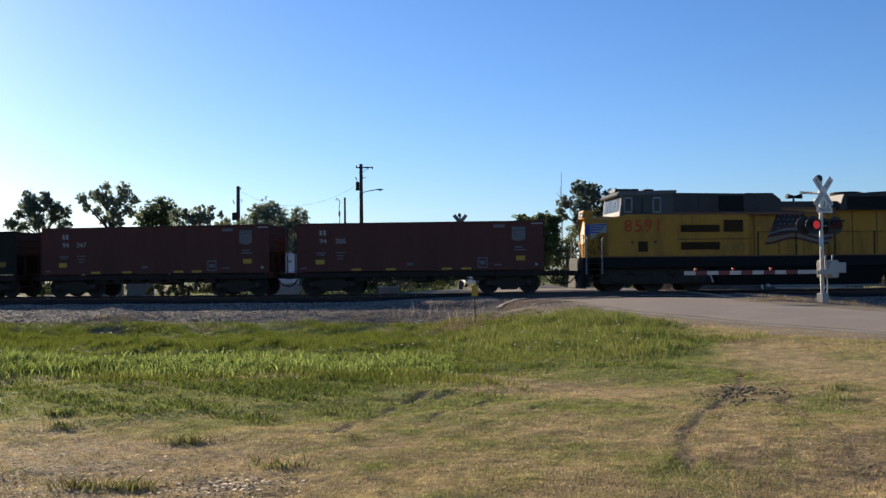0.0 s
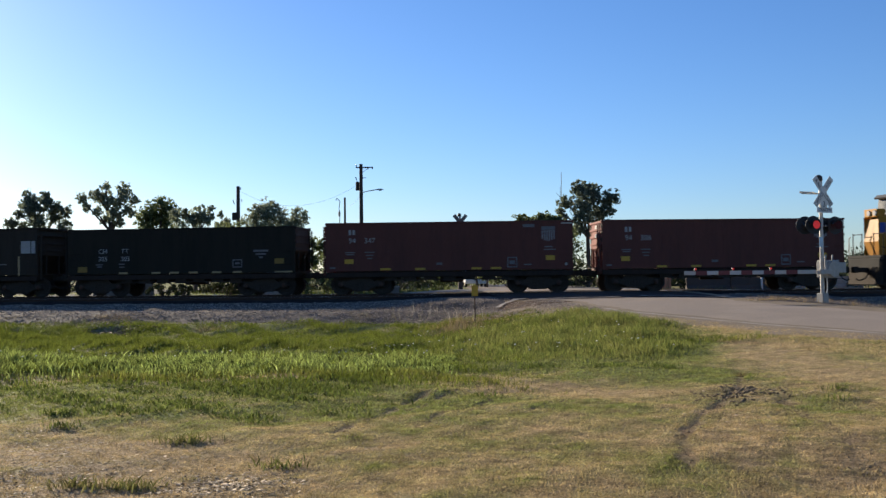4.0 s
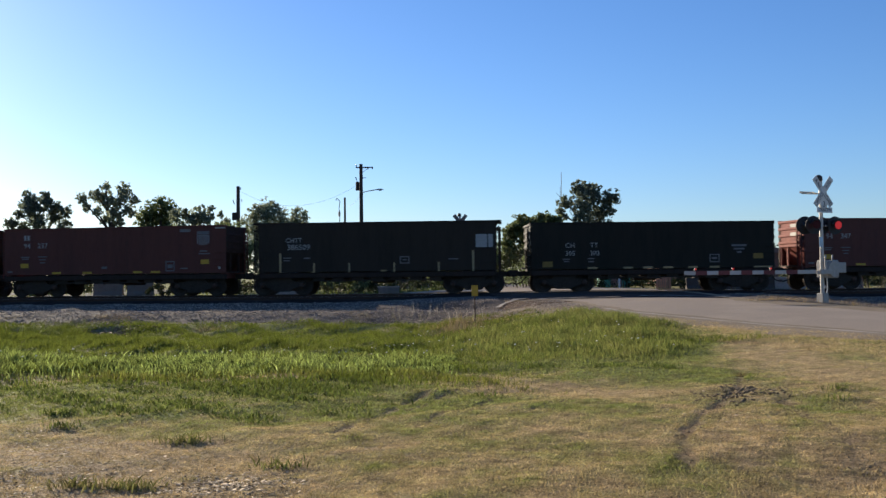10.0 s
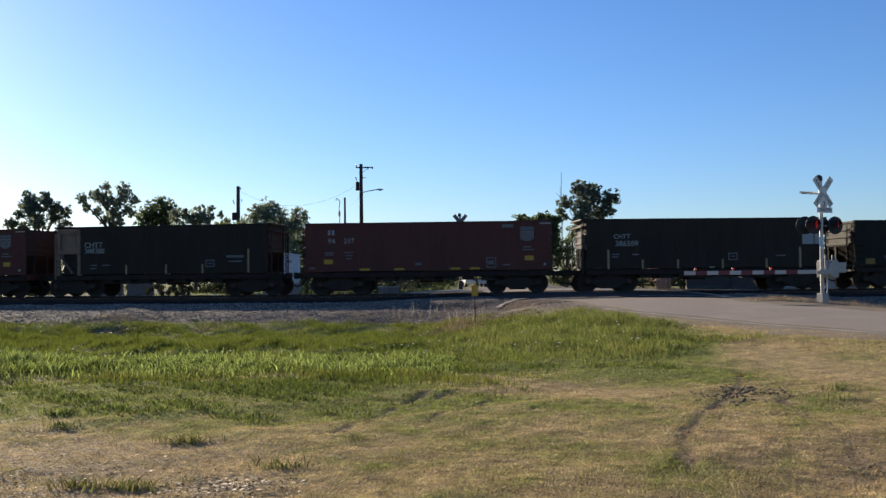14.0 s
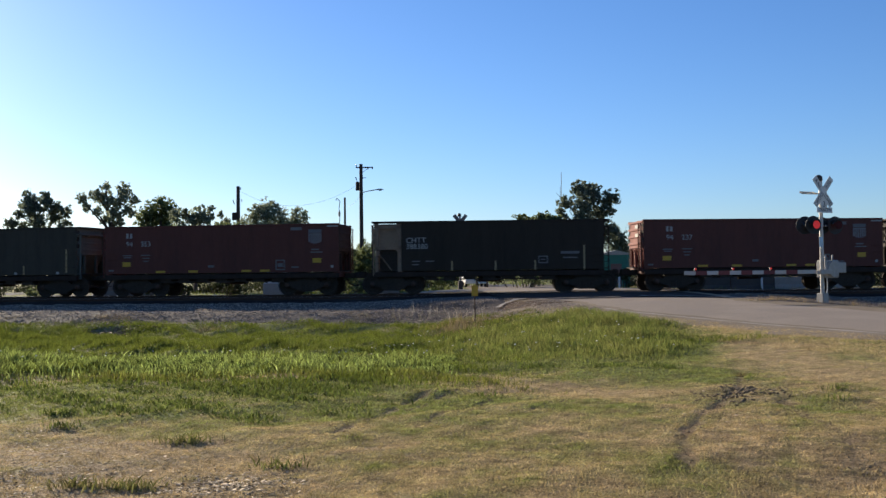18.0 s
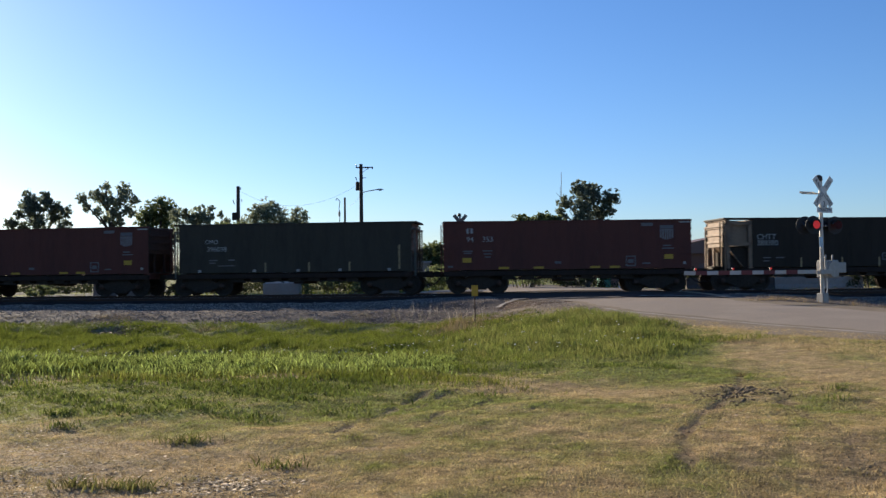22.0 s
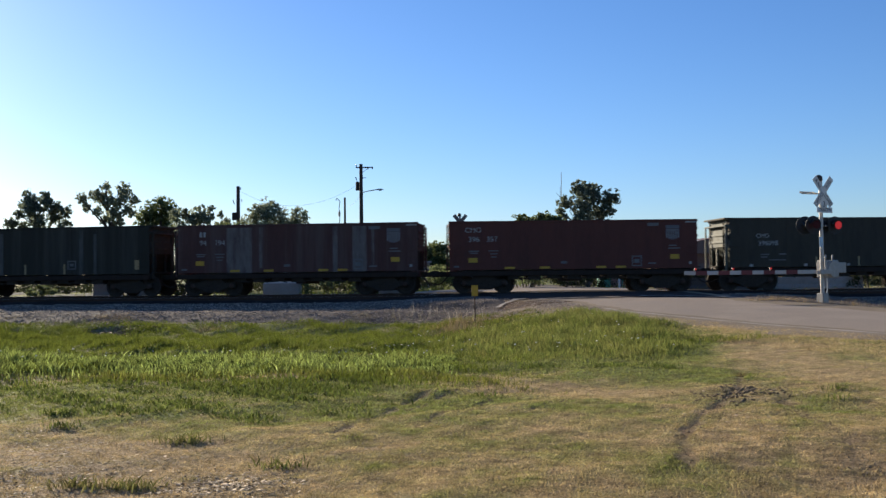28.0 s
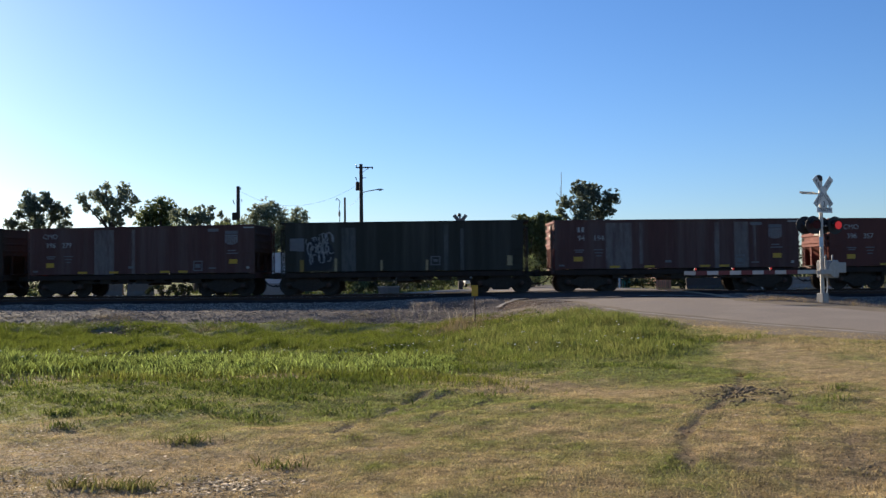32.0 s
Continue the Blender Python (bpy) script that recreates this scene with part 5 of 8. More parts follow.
    # handrail along the walkway
    for x in (8.35, 10.15, 12.0, 13.9, 15.8, 17.7, 19.6):
        part("handrail_post", Shape().rod((x + o, -W + 0.03, 1.5), (x + o, -W + 0.03, 2.62), 0.034, 8), LOCO_DARK, eng)
    part("handrail", Shape().rod((8.35 + o, -W + 0.03, 2.6), (19.6 + o, -W + 0.03, 2.6), 0.012, 8), LOCO_BROWN, eng)
    # tank and trucks
    part("fuel_tank", Shape().prism([(6.5 + o, 1.3), (6.35 + o, 1.0), (6.45 + o, 0.30), (6.7 + o, 0.20), (13.9 + o, 0.16), (14.2 + o, 0.24), (14.4 + o, 1.0), (14.2 + o, 1.3)], -1.42, 1.42), TANK, eng, "dark rounded fuel tank")
    part("tank_rail", Shape().rod((8.8 + o, -1.47, 0.13), (14.3 + o, -1.47, 0.13), 0.04, 8), GALV_PIPE, eng, "pale pipe along the tank's foot")
    part("drain_fitting", Shape().rod((8.7 + o, -1.50, 0.15), (8.86 + o, -1.50, 0.15), 0.085, 10), WHITE, eng)
    for cx in (3.6, 17.9):
        fr = part("truck_frame", b(cx - 2.6, cx + 2.6, -1.2, -1.02, 0.28, 1.0, 0.05), GRIME, eng)
        part("truck_frame_far", b(cx - 2.6, cx + 2.6, 1.02, 1.2, 0.62, 0.92, 0.05), GRIME, fr)
        for dx in (-1.85, 0.0, 1.85):
            w = part("wheelset", WHEELSET_LARGE, None, eng)
            rest = pose(cx + dx + o, 0, 0.53 - RIDE)
            w.matrix_basis = rest
            SPIN.append((w, 0.53, rest))
            part("axle_box", b(cx + dx - 0.22, cx + dx + 0.22, -1.24, -1.0, 0.36, 0.74, 0.05), GRIME, fr)
            part("brake_cylinder", Shape().rod((cx + dx + 0.62 + o, -1.22, 0.8), (cx + dx + 0.95 + o, -1.22, 0.8), 0.1, 10), GRIME, fr)
        part("damper", Shape().rod((cx + 0.9 + o, -1.26, 0.55), (cx + 0.9 + o, -1.26, 1.05), 0.05, 8), GRIME, fr)
    part("sand_hose", Shape().tube([(6.05 + o, -1.46, 0.80), (6.12 + o, -1.48, 0.55), (6.2 + o, -1.48, 0.33)], 0.05, 8), WHITE, eng, "pale sanding hose")
    part("rear_cab_end", b(20.6, 21.3, -1.3, 1.3, 1.5, 2.6, 0.03), LOCO_YELLOW, eng)


build_loco(6.0 + 10.8)

# ---- the crossing's signals ----
ALU = material("weathered_aluminium", (0.42, 0.40, 0.37), 0.5, 0.4, grain=0.1, stain=(0.33, 0.32, 0.30))
SIGNWHITE = material("sign_white", (0.62, 0.60, 0.55), 0.5, stain=(0.5, 0.49, 0.46))
ARMWHITE = material("gate_arm_white", (0.40, 0.385, 0.36), 0.6, stain=(0.3, 0.29, 0.27))
BLACK = material("signal_black", (0.016, 0.016, 0.017), 0.55, grain=0.1)
GALV = material("galvanised_box", (0.31, 0.295, 0.27), 0.5, 0.2, stain=(0.21, 0.195, 0.17))
SIGNRED = material("gate_red", (0.12, 0.026, 0.028), 0.5)
SIGNBLUE = material("sign_blue", (0.40, 0.52, 0.60), 0.5)
LENS_OFF = material("unlit_red_lens", (0.05, 0.006, 0.007), 0.5, grain=0.1, bump=0.0, spec=0.1)
LENS_ON = glow("lit_red_lens", (0.60, 0.022, 0.020), 0.23)
# concrete darkened in colour, for the far footing and the barrier's shaded end
DARKCONC = material("darkened_concrete", (0.080, 0.066, 0.053), 0.9, grain=0.15, scale=25)
POSTWOOD = material("utility_pole_wood", (0.060, 0.045, 0.036), 0.85, grain=0.3, stretch=(6, 6, 1))
FLASH = []     # (lamp disc, rest pose, lit in the first half of each beat)
BEAT, BEAT_START = 1.288, 1.10


def flasher(sig, x, y, z, facing, first, lit=True):
    """A round signal lamp: backing disc, hood and a disc that turns its lit face out and in. facing: degrees about z."""
    m = pose(x, y, z, 0, 0, facing)
    lamp = part("signal_lamp", Shape().turned([(0.0, 0.30), (0.012, 0.30), (0.02, 0.14), (0.16, 0.10), (0.2, 0.05)], 24), BLACK, sig, "black round signal lamp with hood", smooth=False, m=m)
    hood = Shape()
    n = 14
    for i in range(n):
        a0, a1 = radians(10 + 160 * i / n), radians(10 + 160 * (i + 1) / n)
        for r0, r1 in ((0.168, 0.178),):
            q = [(r0 * math.cos(a0), -0.01, r0 * math.sin(a0)), (r0 * math.cos(a1), -0.01, r0 * math.sin(a1)), (r0 * math.cos(a1) * 1.04, -0.17 + 0.05 * abs(i - n / 2) / n, r0 * math.sin(a1)), (r0 * math.cos(a0) * 1.04, -0.17 + 0.05 * abs(i - n / 2) / n, r0 * math.sin(a0))]
            q += [(p[0] * r1 / r0, p[1], p[2] * r1 / r0) for p in q]
            hood.add(q, [(0, 1, 2, 3), (7, 6, 5, 4), (0, 4, 5, 1), (1, 5, 6, 2), (2, 6, 7, 3), (3, 7, 4, 0)])
    part("hood", hood, BLACK, lamp)
    if lit:
        disc = Shape().turned([(0.0, 0.135), (0.02, 0.135)], 20)
        face = disc.mesh("lens", LENS_OFF)
        face.materials.append(LENS_ON)
        for p in face.polygons:
            if p.normal.y < -0.9:
                p.material_index = 1
        rest = m @ pose(0, -0.17, 0)
        d = part("lens", face, None, sig, "round red signal lens")
        d.matrix_basis = rest
        FLASH.append((d, rest, first))
    else:
        part("lens", Shape().turned([(-0.02, 0.14), (0.0, 0.15)], 20), LENS_OFF, lamp)
    return lamp


# sign white darkened in colour: the far crossbuck's backlit side
SHADEWHITE = material("shaded_sign_white", (0.11, 0.105, 0.10), 0.6, stain=(0.06, 0.055, 0.05))


def crossbuck(sig, z, words=True, blade=1.22):
    for k, ang in enumerate((50, -50)):
        m = pose(0, -0.10 - 0.02 * k, z, 0, ang, 0)
        arm = part("crossbuck_blade", Shape().box(-blade / 2, blade / 2, -0.006, 0.006, -0.114, 0.114), SIGNWHITE if words else SHADEWHITE, sig, "white crossbuck board with black lettering", m=m)
        if words:
            for w, x in ((("RAIL", -0.33), ("ROAD", 0.33)) if k == 0 else (("CROSS", -0.33), ("ING", 0.33))):
                part("lettering", text_mesh(w, 0.19, BLACK, 0.002), None, arm, m=pose(x, -0.009, 0))


def crossing_signal(name_label, x, y, z, turn, gate, near):
    sig = thing("crossing_signal", name_label, "crossing signal", pose(x, y, z, 0, 0, turn), group="level crossing signals")
    part("foundation", Shape().box(-0.14, 0.14, -0.14, 0.14, -0.3, 0.36, 0.02), DARKCONC if not near else GALV, sig, "weathered junction base")
    part("mast", Shape().rod((0, 0, 0.3), (0, 0, 4.15 if near else 4.5), 0.065, 14), ALU, sig, "weathered aluminium mast", smooth=True)
    part("mast_cap", Shape().turned([(0, 0.11), (0.05, 0.13), (0.17, 0.11), (0.22, 0.03)], 16, pose(-0.02, 0.05, 4.10 if near else 4.4, 90)), BLACK, sig, "black bell on the mast top")
    crossbuck(sig, 3.74 if near else 4.02, near)
    if near:
        part("sign_bracket", Shape().box(-0.72, 0.0, 0.06, 0.10, 3.67, 3.71), ALU, sig)
        for dz in (0.0, 0.09):
            part("edge_on_blade", Shape().box(-0.78 + 0.2 * dz, -0.08, 0.10 + dz, 0.112 + dz, 3.66 + dz * 0.4, 3.72 + dz * 0.4), ALU, sig)
        num = part("number_plate_board", Shape().prism([(-0.14, -0.14), (0.14, -0.14), (0.17, 0.05), (0.0, 0.24), (-0.17, 0.05)], -0.112, -0.1), SIGNWHITE, sig, m=pose(0.03, 0, 3.32))
        part("lettering", text_mesh("3", 0.26, BLACK, 0.002), None, num, m=pose(0, -0.116, 0.0))
        pl = part("tracks_board", Shape().box(-0.36, 0.36, -0.112, -0.10, -0.09, 0.09), SIGNWHITE, sig, m=pose(0.06, 0, 3.13))
        part("lettering", text_mesh("TRACKS", 0.15, BLACK, 0.002), None, pl, m=pose(0, -0.116, 0))
    else:
        part("tracks_board", Shape().box(-0.36, 0.36, -0.112, -0.10, 3.3, 3.54), SIGNWHITE, sig)
        part("far_bracket", Shape().box(0.1, 0.95, 0.05, 0.09, 3.98, 4.03), ALU, sig)
    part("lamp_arm", Shape().rod((-0.62, 0, 2.60), (0.5, 0, 2.60), 0.035, 8), ALU, sig)
    if near:
        flasher(sig, -0.56, -0.18, 2.62, -12, True)
        flasher(sig, 0.46, -0.18, 2.62, -12, False)
        flasher(sig, -0.62, 0.12, 2.62, 150, True, lit=False)
        flasher(sig, 0.16, 0.16, 2.62, 150, False, lit=False)
    else:
        flasher(sig, -0.40, -0.14, 2.56, 0, True)
        flasher(sig, 0.40, -0.14, 2.56, 0, False)
    if gate:
        mech = part("gate_mechanism", Shape().box(-0.02, 0.62, -0.2, 0.25, 0.86, 1.46, 0.05), GALV, sig, "pale grey gate drive housing")
        part("drive_cover", Shape().turned([(-0.08, 0.26), (0.0, 0.28), (0.06, 0.28)], 18, pose(0.24, -0.22, 1.16)), GALV, mech)
        part("counterweight", Shape().box(0.62, 1.06, -0.1, 0.12, 1.03, 1.38, 0.02), GALV, sig, "pale counterweight plate")
        part("gate_hub", Shape().box(-0.42, 0.2, -0.32, -0.16, 0.98, 1.15, 0.02), GALV, sig)
        for xk in (-0.1, 0.22):
            part("support_tube", Shape().tube([(xk, -0.25, 1.0), (xk - 0.02, -0.25, 1.5), (xk + 0.05, -0.2, 1.62)], 0.03, 8), GALV, sig)
        arm = part("gate_arm", Shape().box(-4.75, -0.3, -0.275, -0.255, 0.92, 1.05, 0.006), ARMWHITE, sig, "red and white striped gate arm, lowered", m=pose(0, 0, 0.085, 0, 0.0, -25))
        x = -4.37
        while x < -0.9:
            part("red_band", Shape().box(x, x + 0.38, -0.281, -0.249, 0.917, 1.053), SIGNRED, arm)
            x += 0.76
        for i, x in enumerate((-4.38, -3.12, -1.85)):
            gl = part("gate_lamp", Shape().box(x - 0.03, x + 0.03, -0.30, -0.24, 1.05, 1.08).turned([(-0.04, 0.036), (0.04, 0.036)], 12, pose(x, -0.26, 1.11)), BLACK, arm, "small red gate lamp")
            part("lens", Shape().turned([(-0.03, 0.016), (-0.02, 0.028), (0.0, 0.034)], 12, pose(x, -0.30, 1.11)), LENS_ON, gl)
        part("side_notice", Shape().box(-0.2, -0.02, -0.09, -0.08, 1.9, 2.24), SIGNBLUE, sig, "small pale blue notice")
        part("conduit", Shape().tube([(-0.09, -0.03, 0.3), (-0.1, -0.05, 1.0), (-0.09, -0.03, 1.9)], 0.02, 6), ALU, sig)
        part("conduit", Shape().tube([(0.1, -0.08, 0.2), (0.13, -0.1, 0.6), (0.1, -0.1, 0.9)], 0.02, 6), SIGNWHITE, sig)
    return sig


crossing_signal("weathered crossing signal with red flashers and lowered gate arm", 12.66, 34.0, 0.44, 28, True, True)
crossing_signal("crossing signal with crossbuck and flashers beyond the tracks", 1.08, 64.0, 0.84, 8, False, False)

# yellow marker post by the ballast
marker = thing("marker_post", "thin dark steel post with a yellow marker plate", "marker post", pose(0.92, 30.0, 0.10, 0, 0, 4))
part("post", Shape().box(-0.02, 0.02, -0.012, 0.012, -0.2, 0.86), RUST, marker)
part("plate", Shape().box(-0.095, 0.095, -0.022, -0.012, 0.80, 1.12, 0.004), YELLOW, marker, "bright yellow marker plate")

# ---- trees, poles, buildings and the rest beyond the tracks ----
BARK = material("tree_bark", (0.085, 0.065, 0.050), 0.9, grain=0.35, scale=18, stretch=(1, 1, 0.3))
LEAF_DARK = leafy("dark_tree_leaves", [(0.090, 0.112, 0.078), (0.150, 0.180, 0.130), (0.225, 0.255, 0.19)], 0.58)
LEAF_MID = leafy("green_tree_leaves", [(0.074, 0.094, 0.038), (0.138, 0.166, 0.070), (0.215, 0.245, 0.115)], 0.6)
LEAF_PALE = leafy("pale_willow_leaves", [(0.135, 0.160, 0.105), (0.24, 0.275, 0.185), (0.35, 0.38, 0.28)], 0.62)
LEAF_SCRUB = leafy("dull_scrub_leaves", [(0.022, 0.027, 0.010), (0.040, 0.047, 0.018), (0.070, 0.076, 0.032)], 0.25)
LEAF_BRIGHT = leafy("bright_shrub_leaves", [(0.05, 0.075, 0.015), (0.10, 0.14, 0.03), (0.17, 0.21, 0.06)], 0.45)
LEAF_FAR = leafy("distant_wood_leaves", [(0.035, 0.05, 0.03), (0.06, 0.08, 0.045), (0.09, 0.11, 0.065)], 0.2)


def leaf_cloud(centres, radii, per, size, rng, flat=0.8):
    """Many small leaves round some centres: vertices and triangles."""
    centres, radii = np.asarray(centres, float), np.asarray(radii, float)
    n = len(centres) * per
    c = np.repeat(centres, per, 0)
    r = np.repeat(radii, per)
    d = rng.normal(size=(n, 3))
    d /= np.linalg.norm(d, axis=1)[:, None]
    p = c + d * (r * rng.uniform(0.25, 1.05, n) ** 0.7)[:, None] * np.array([1, 1, flat])
    a = rng.normal(size=(n, 3))
    a /= np.linalg.norm(a, axis=1)[:, None]
    b = np.cross(a, rng.normal(size=(n, 3)))
    b /= np.linalg.norm(b, axis=1)[:, None]
    s = size * rng.uniform(0.6, 1.4, n)
    v = np.stack([p - a * s[:, None], p + b * (s * 0.45)[:, None], p + a * s[:, None], p - b * (s * 0.45)[:, None]], 1).reshape(-1, 3)
    i = np.arange(n)[:, None] * 4
    return v, i + np.array([[0, 1, 2, 3]])


def tree(label, x, y, height, spread, mt, seed, clumps=70, per=60, leaf=0.11, low=0.35, open_crown=0.0, base_z=None, full=0.35):
    """A tapered trunk, limbs that fork towards the crown, and leaves in uneven clumps with gaps."""
    rng = np.random.default_rng(seed)
    z0 = float(ground_z(x, y)) if base_z is None else base_z
    ob = thing("tree", label, "tree", pose(x, y, z0), group="trees beyond the tracks")
    height -= z0
    trunk, tips = Shape(), []
    lean = rng.normal(0, 0.03, 2)
    fork = height * low
    trunk.tube([(0, 0, -0.2), (lean[0] * fork, lean[1] * fork, fork * 0.5), (lean[0] * fork * 2, lean[1] * fork * 2, fork)], 0.03 * height, 9, 0.72)
    start = Vector((lean[0] * fork * 2, lean[1] * fork * 2, fork))
    for k in range(7):
        a = 2 * math.pi * k / 7 + rng.uniform(-0.4, 0.4)
        reach = spread * rng.uniform(0.45, 0.85)
        top = fork + (height - fork) * rng.uniform(0.35, 0.92)
        mid = start + Vector((math.cos(a) * reach * 0.4, math.sin(a) * reach * 0.4, (top - fork) * 0.55))
        end = Vector((math.cos(a) * reach, math.sin(a) * reach, top))
        if k == 0:
            mid, end = start + Vector((0.05, 0.05, (height - fork) * 0.5)), Vector((rng.uniform(-0.2, 0.2) * spread, rng.uniform(-0.2, 0.2) * spread, height * 0.94))
        trunk.tube([start, mid, end], 0.013 * height, 6, 0.35)
        tips += [mid.lerp(end, 0.5), end]
        for q in range(3):
            e2 = mid.lerp(end, rng.uniform(0.1, 0.8)) + Vector(rng.normal(0, 0.32, 3)) * spread * 0.8
            e2.z = min(max(e2.z, fork * 0.8), height * 0.96)
            trunk.tube([mid.lerp(end, 0.2 + 0.2 * q), e2], 0.006 * height, 5, 0.4)
            tips.append(e2)
    part("trunk", trunk, BARK, ob)
    tips = np.array([tuple(t) for t in tips])
    pick = rng.integers(0, len(tips), clumps)
    cen = tips[pick] + rng.normal(0, 0.2, (clumps, 3)) * spread
    # part of the clumps fill a rounded, uneven crown
    k = int(clumps * full)
    d = rng.normal(size=(k, 3))
    d /= np.linalg.norm(d, axis=1)[:, None]
    d *= rng.uniform(0.35, 1.0, k)[:, None] ** 0.5
    mid = (fork * 0.9 + height) / 2
    cen[:k] = d * np.array([spread * 0.86, spread * 0.86, (height - fork * 0.9) / 2 * 0.9]) + np.array([0, 0, mid])
    cen[:, 2] = np.clip(cen[:, 2], fork * 0.7, height - 0.25)
    reach = np.hypot(cen[:, 0], cen[:, 1])
    cen[:, :2] *= np.minimum(1.0, 0.82 * spread / np.maximum(reach, 1e-6))[:, None]
    rad = spread * rng.uniform(0.14, 0.30, clumps) * (1 - 0.4 * open_crown)
    v, f = leaf_cloud(cen, rad, per, leaf, rng)
    part("crown", big_mesh("crown", v, f, mt), None, ob)
    return ob


def shrub(label, x, y, wide, high, mt, seed, per=55, leaf=0.09, n=26):
    rng = np.random.default_rng(seed)
    z0 = float(ground_z(x, y))
    ob = thing("shrub", label, "shrub", pose(x, y, z0), group="shrubs beyond the tracks")
    stems = Shape()
    cen = np.stack([rng.uniform(-wide / 2, wide / 2, n), rng.uniform(-0.8, 0.8, n), rng.uniform(0.12, 1.0, n) ** 0.8 * high], 1)
    cen[:, 2] *= 1 - 0.5 * (np.abs(cen[:, 0]) / (wide / 2)) ** 2.5
    for c in cen[::2]:
        stems.tube([(c[0] * 0.5, c[1] * 0.5, -0.1), (c[0] * 0.8, c[1] * 0.8, c[2] * 0.6), tuple(c)], 0.03, 5, 0.4)
    tagged(part("stem", stems, BARK, ob), kind="stuff")
    v, f = leaf_cloud(cen, high * rng.uniform(0.14, 0.3, n), per, leaf, rng)
    v[:, 2] = np.maximum(v[:, 2], 0.0)
    part("foliage", big_mesh("foliage", v, f, mt), None, ob)
    return ob


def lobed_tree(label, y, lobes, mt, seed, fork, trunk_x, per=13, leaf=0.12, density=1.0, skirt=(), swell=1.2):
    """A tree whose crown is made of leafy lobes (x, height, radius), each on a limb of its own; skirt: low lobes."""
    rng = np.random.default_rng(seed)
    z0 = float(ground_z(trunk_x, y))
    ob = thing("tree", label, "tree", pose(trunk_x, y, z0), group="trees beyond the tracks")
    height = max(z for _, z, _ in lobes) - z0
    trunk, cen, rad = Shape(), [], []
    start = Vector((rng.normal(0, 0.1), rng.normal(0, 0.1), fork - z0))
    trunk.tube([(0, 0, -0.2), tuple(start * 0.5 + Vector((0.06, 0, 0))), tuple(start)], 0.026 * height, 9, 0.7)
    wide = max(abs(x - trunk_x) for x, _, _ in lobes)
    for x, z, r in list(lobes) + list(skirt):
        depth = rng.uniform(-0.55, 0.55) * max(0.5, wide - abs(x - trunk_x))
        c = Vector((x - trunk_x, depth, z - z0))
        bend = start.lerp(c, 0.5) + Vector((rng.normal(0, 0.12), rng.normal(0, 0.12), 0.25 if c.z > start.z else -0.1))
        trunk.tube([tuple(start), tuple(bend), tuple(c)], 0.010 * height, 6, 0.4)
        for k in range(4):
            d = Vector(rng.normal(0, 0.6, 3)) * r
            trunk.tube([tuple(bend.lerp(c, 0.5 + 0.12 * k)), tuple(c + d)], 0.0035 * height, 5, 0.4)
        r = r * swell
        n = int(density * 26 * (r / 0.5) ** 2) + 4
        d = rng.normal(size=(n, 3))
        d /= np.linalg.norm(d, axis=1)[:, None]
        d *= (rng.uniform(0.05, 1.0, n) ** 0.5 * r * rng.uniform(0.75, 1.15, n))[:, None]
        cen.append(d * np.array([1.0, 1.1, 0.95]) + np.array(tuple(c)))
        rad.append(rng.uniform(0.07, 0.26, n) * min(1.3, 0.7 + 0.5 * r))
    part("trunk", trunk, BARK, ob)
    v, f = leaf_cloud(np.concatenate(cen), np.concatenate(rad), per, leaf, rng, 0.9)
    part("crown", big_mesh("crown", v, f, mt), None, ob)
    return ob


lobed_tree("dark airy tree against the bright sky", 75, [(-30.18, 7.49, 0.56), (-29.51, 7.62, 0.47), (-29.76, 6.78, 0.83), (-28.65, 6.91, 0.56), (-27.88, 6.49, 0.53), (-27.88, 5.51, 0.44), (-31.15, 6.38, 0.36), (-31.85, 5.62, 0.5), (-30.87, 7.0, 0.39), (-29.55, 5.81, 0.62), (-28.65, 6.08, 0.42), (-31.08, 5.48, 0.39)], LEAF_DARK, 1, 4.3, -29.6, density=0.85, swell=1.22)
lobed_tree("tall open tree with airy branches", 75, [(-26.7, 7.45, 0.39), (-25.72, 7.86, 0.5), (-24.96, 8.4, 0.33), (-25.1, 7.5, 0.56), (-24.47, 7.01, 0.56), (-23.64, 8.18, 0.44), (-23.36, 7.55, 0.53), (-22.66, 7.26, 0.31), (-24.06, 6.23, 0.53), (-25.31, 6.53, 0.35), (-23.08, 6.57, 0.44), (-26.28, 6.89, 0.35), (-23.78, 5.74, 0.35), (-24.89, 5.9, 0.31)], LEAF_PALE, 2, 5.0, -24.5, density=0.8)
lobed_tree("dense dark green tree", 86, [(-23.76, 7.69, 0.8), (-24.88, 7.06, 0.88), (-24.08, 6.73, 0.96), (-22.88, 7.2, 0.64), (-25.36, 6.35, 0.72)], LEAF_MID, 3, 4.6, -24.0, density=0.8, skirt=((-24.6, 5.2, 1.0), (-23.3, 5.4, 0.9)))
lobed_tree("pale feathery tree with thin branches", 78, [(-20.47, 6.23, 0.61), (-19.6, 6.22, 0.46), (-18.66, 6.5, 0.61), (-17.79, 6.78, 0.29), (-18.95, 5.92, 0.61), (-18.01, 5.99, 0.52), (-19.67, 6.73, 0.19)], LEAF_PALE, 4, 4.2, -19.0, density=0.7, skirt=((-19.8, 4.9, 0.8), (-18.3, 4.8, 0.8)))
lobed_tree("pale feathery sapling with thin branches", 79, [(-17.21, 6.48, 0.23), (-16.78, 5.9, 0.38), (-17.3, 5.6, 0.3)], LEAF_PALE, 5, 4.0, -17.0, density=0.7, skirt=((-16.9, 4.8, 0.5),))
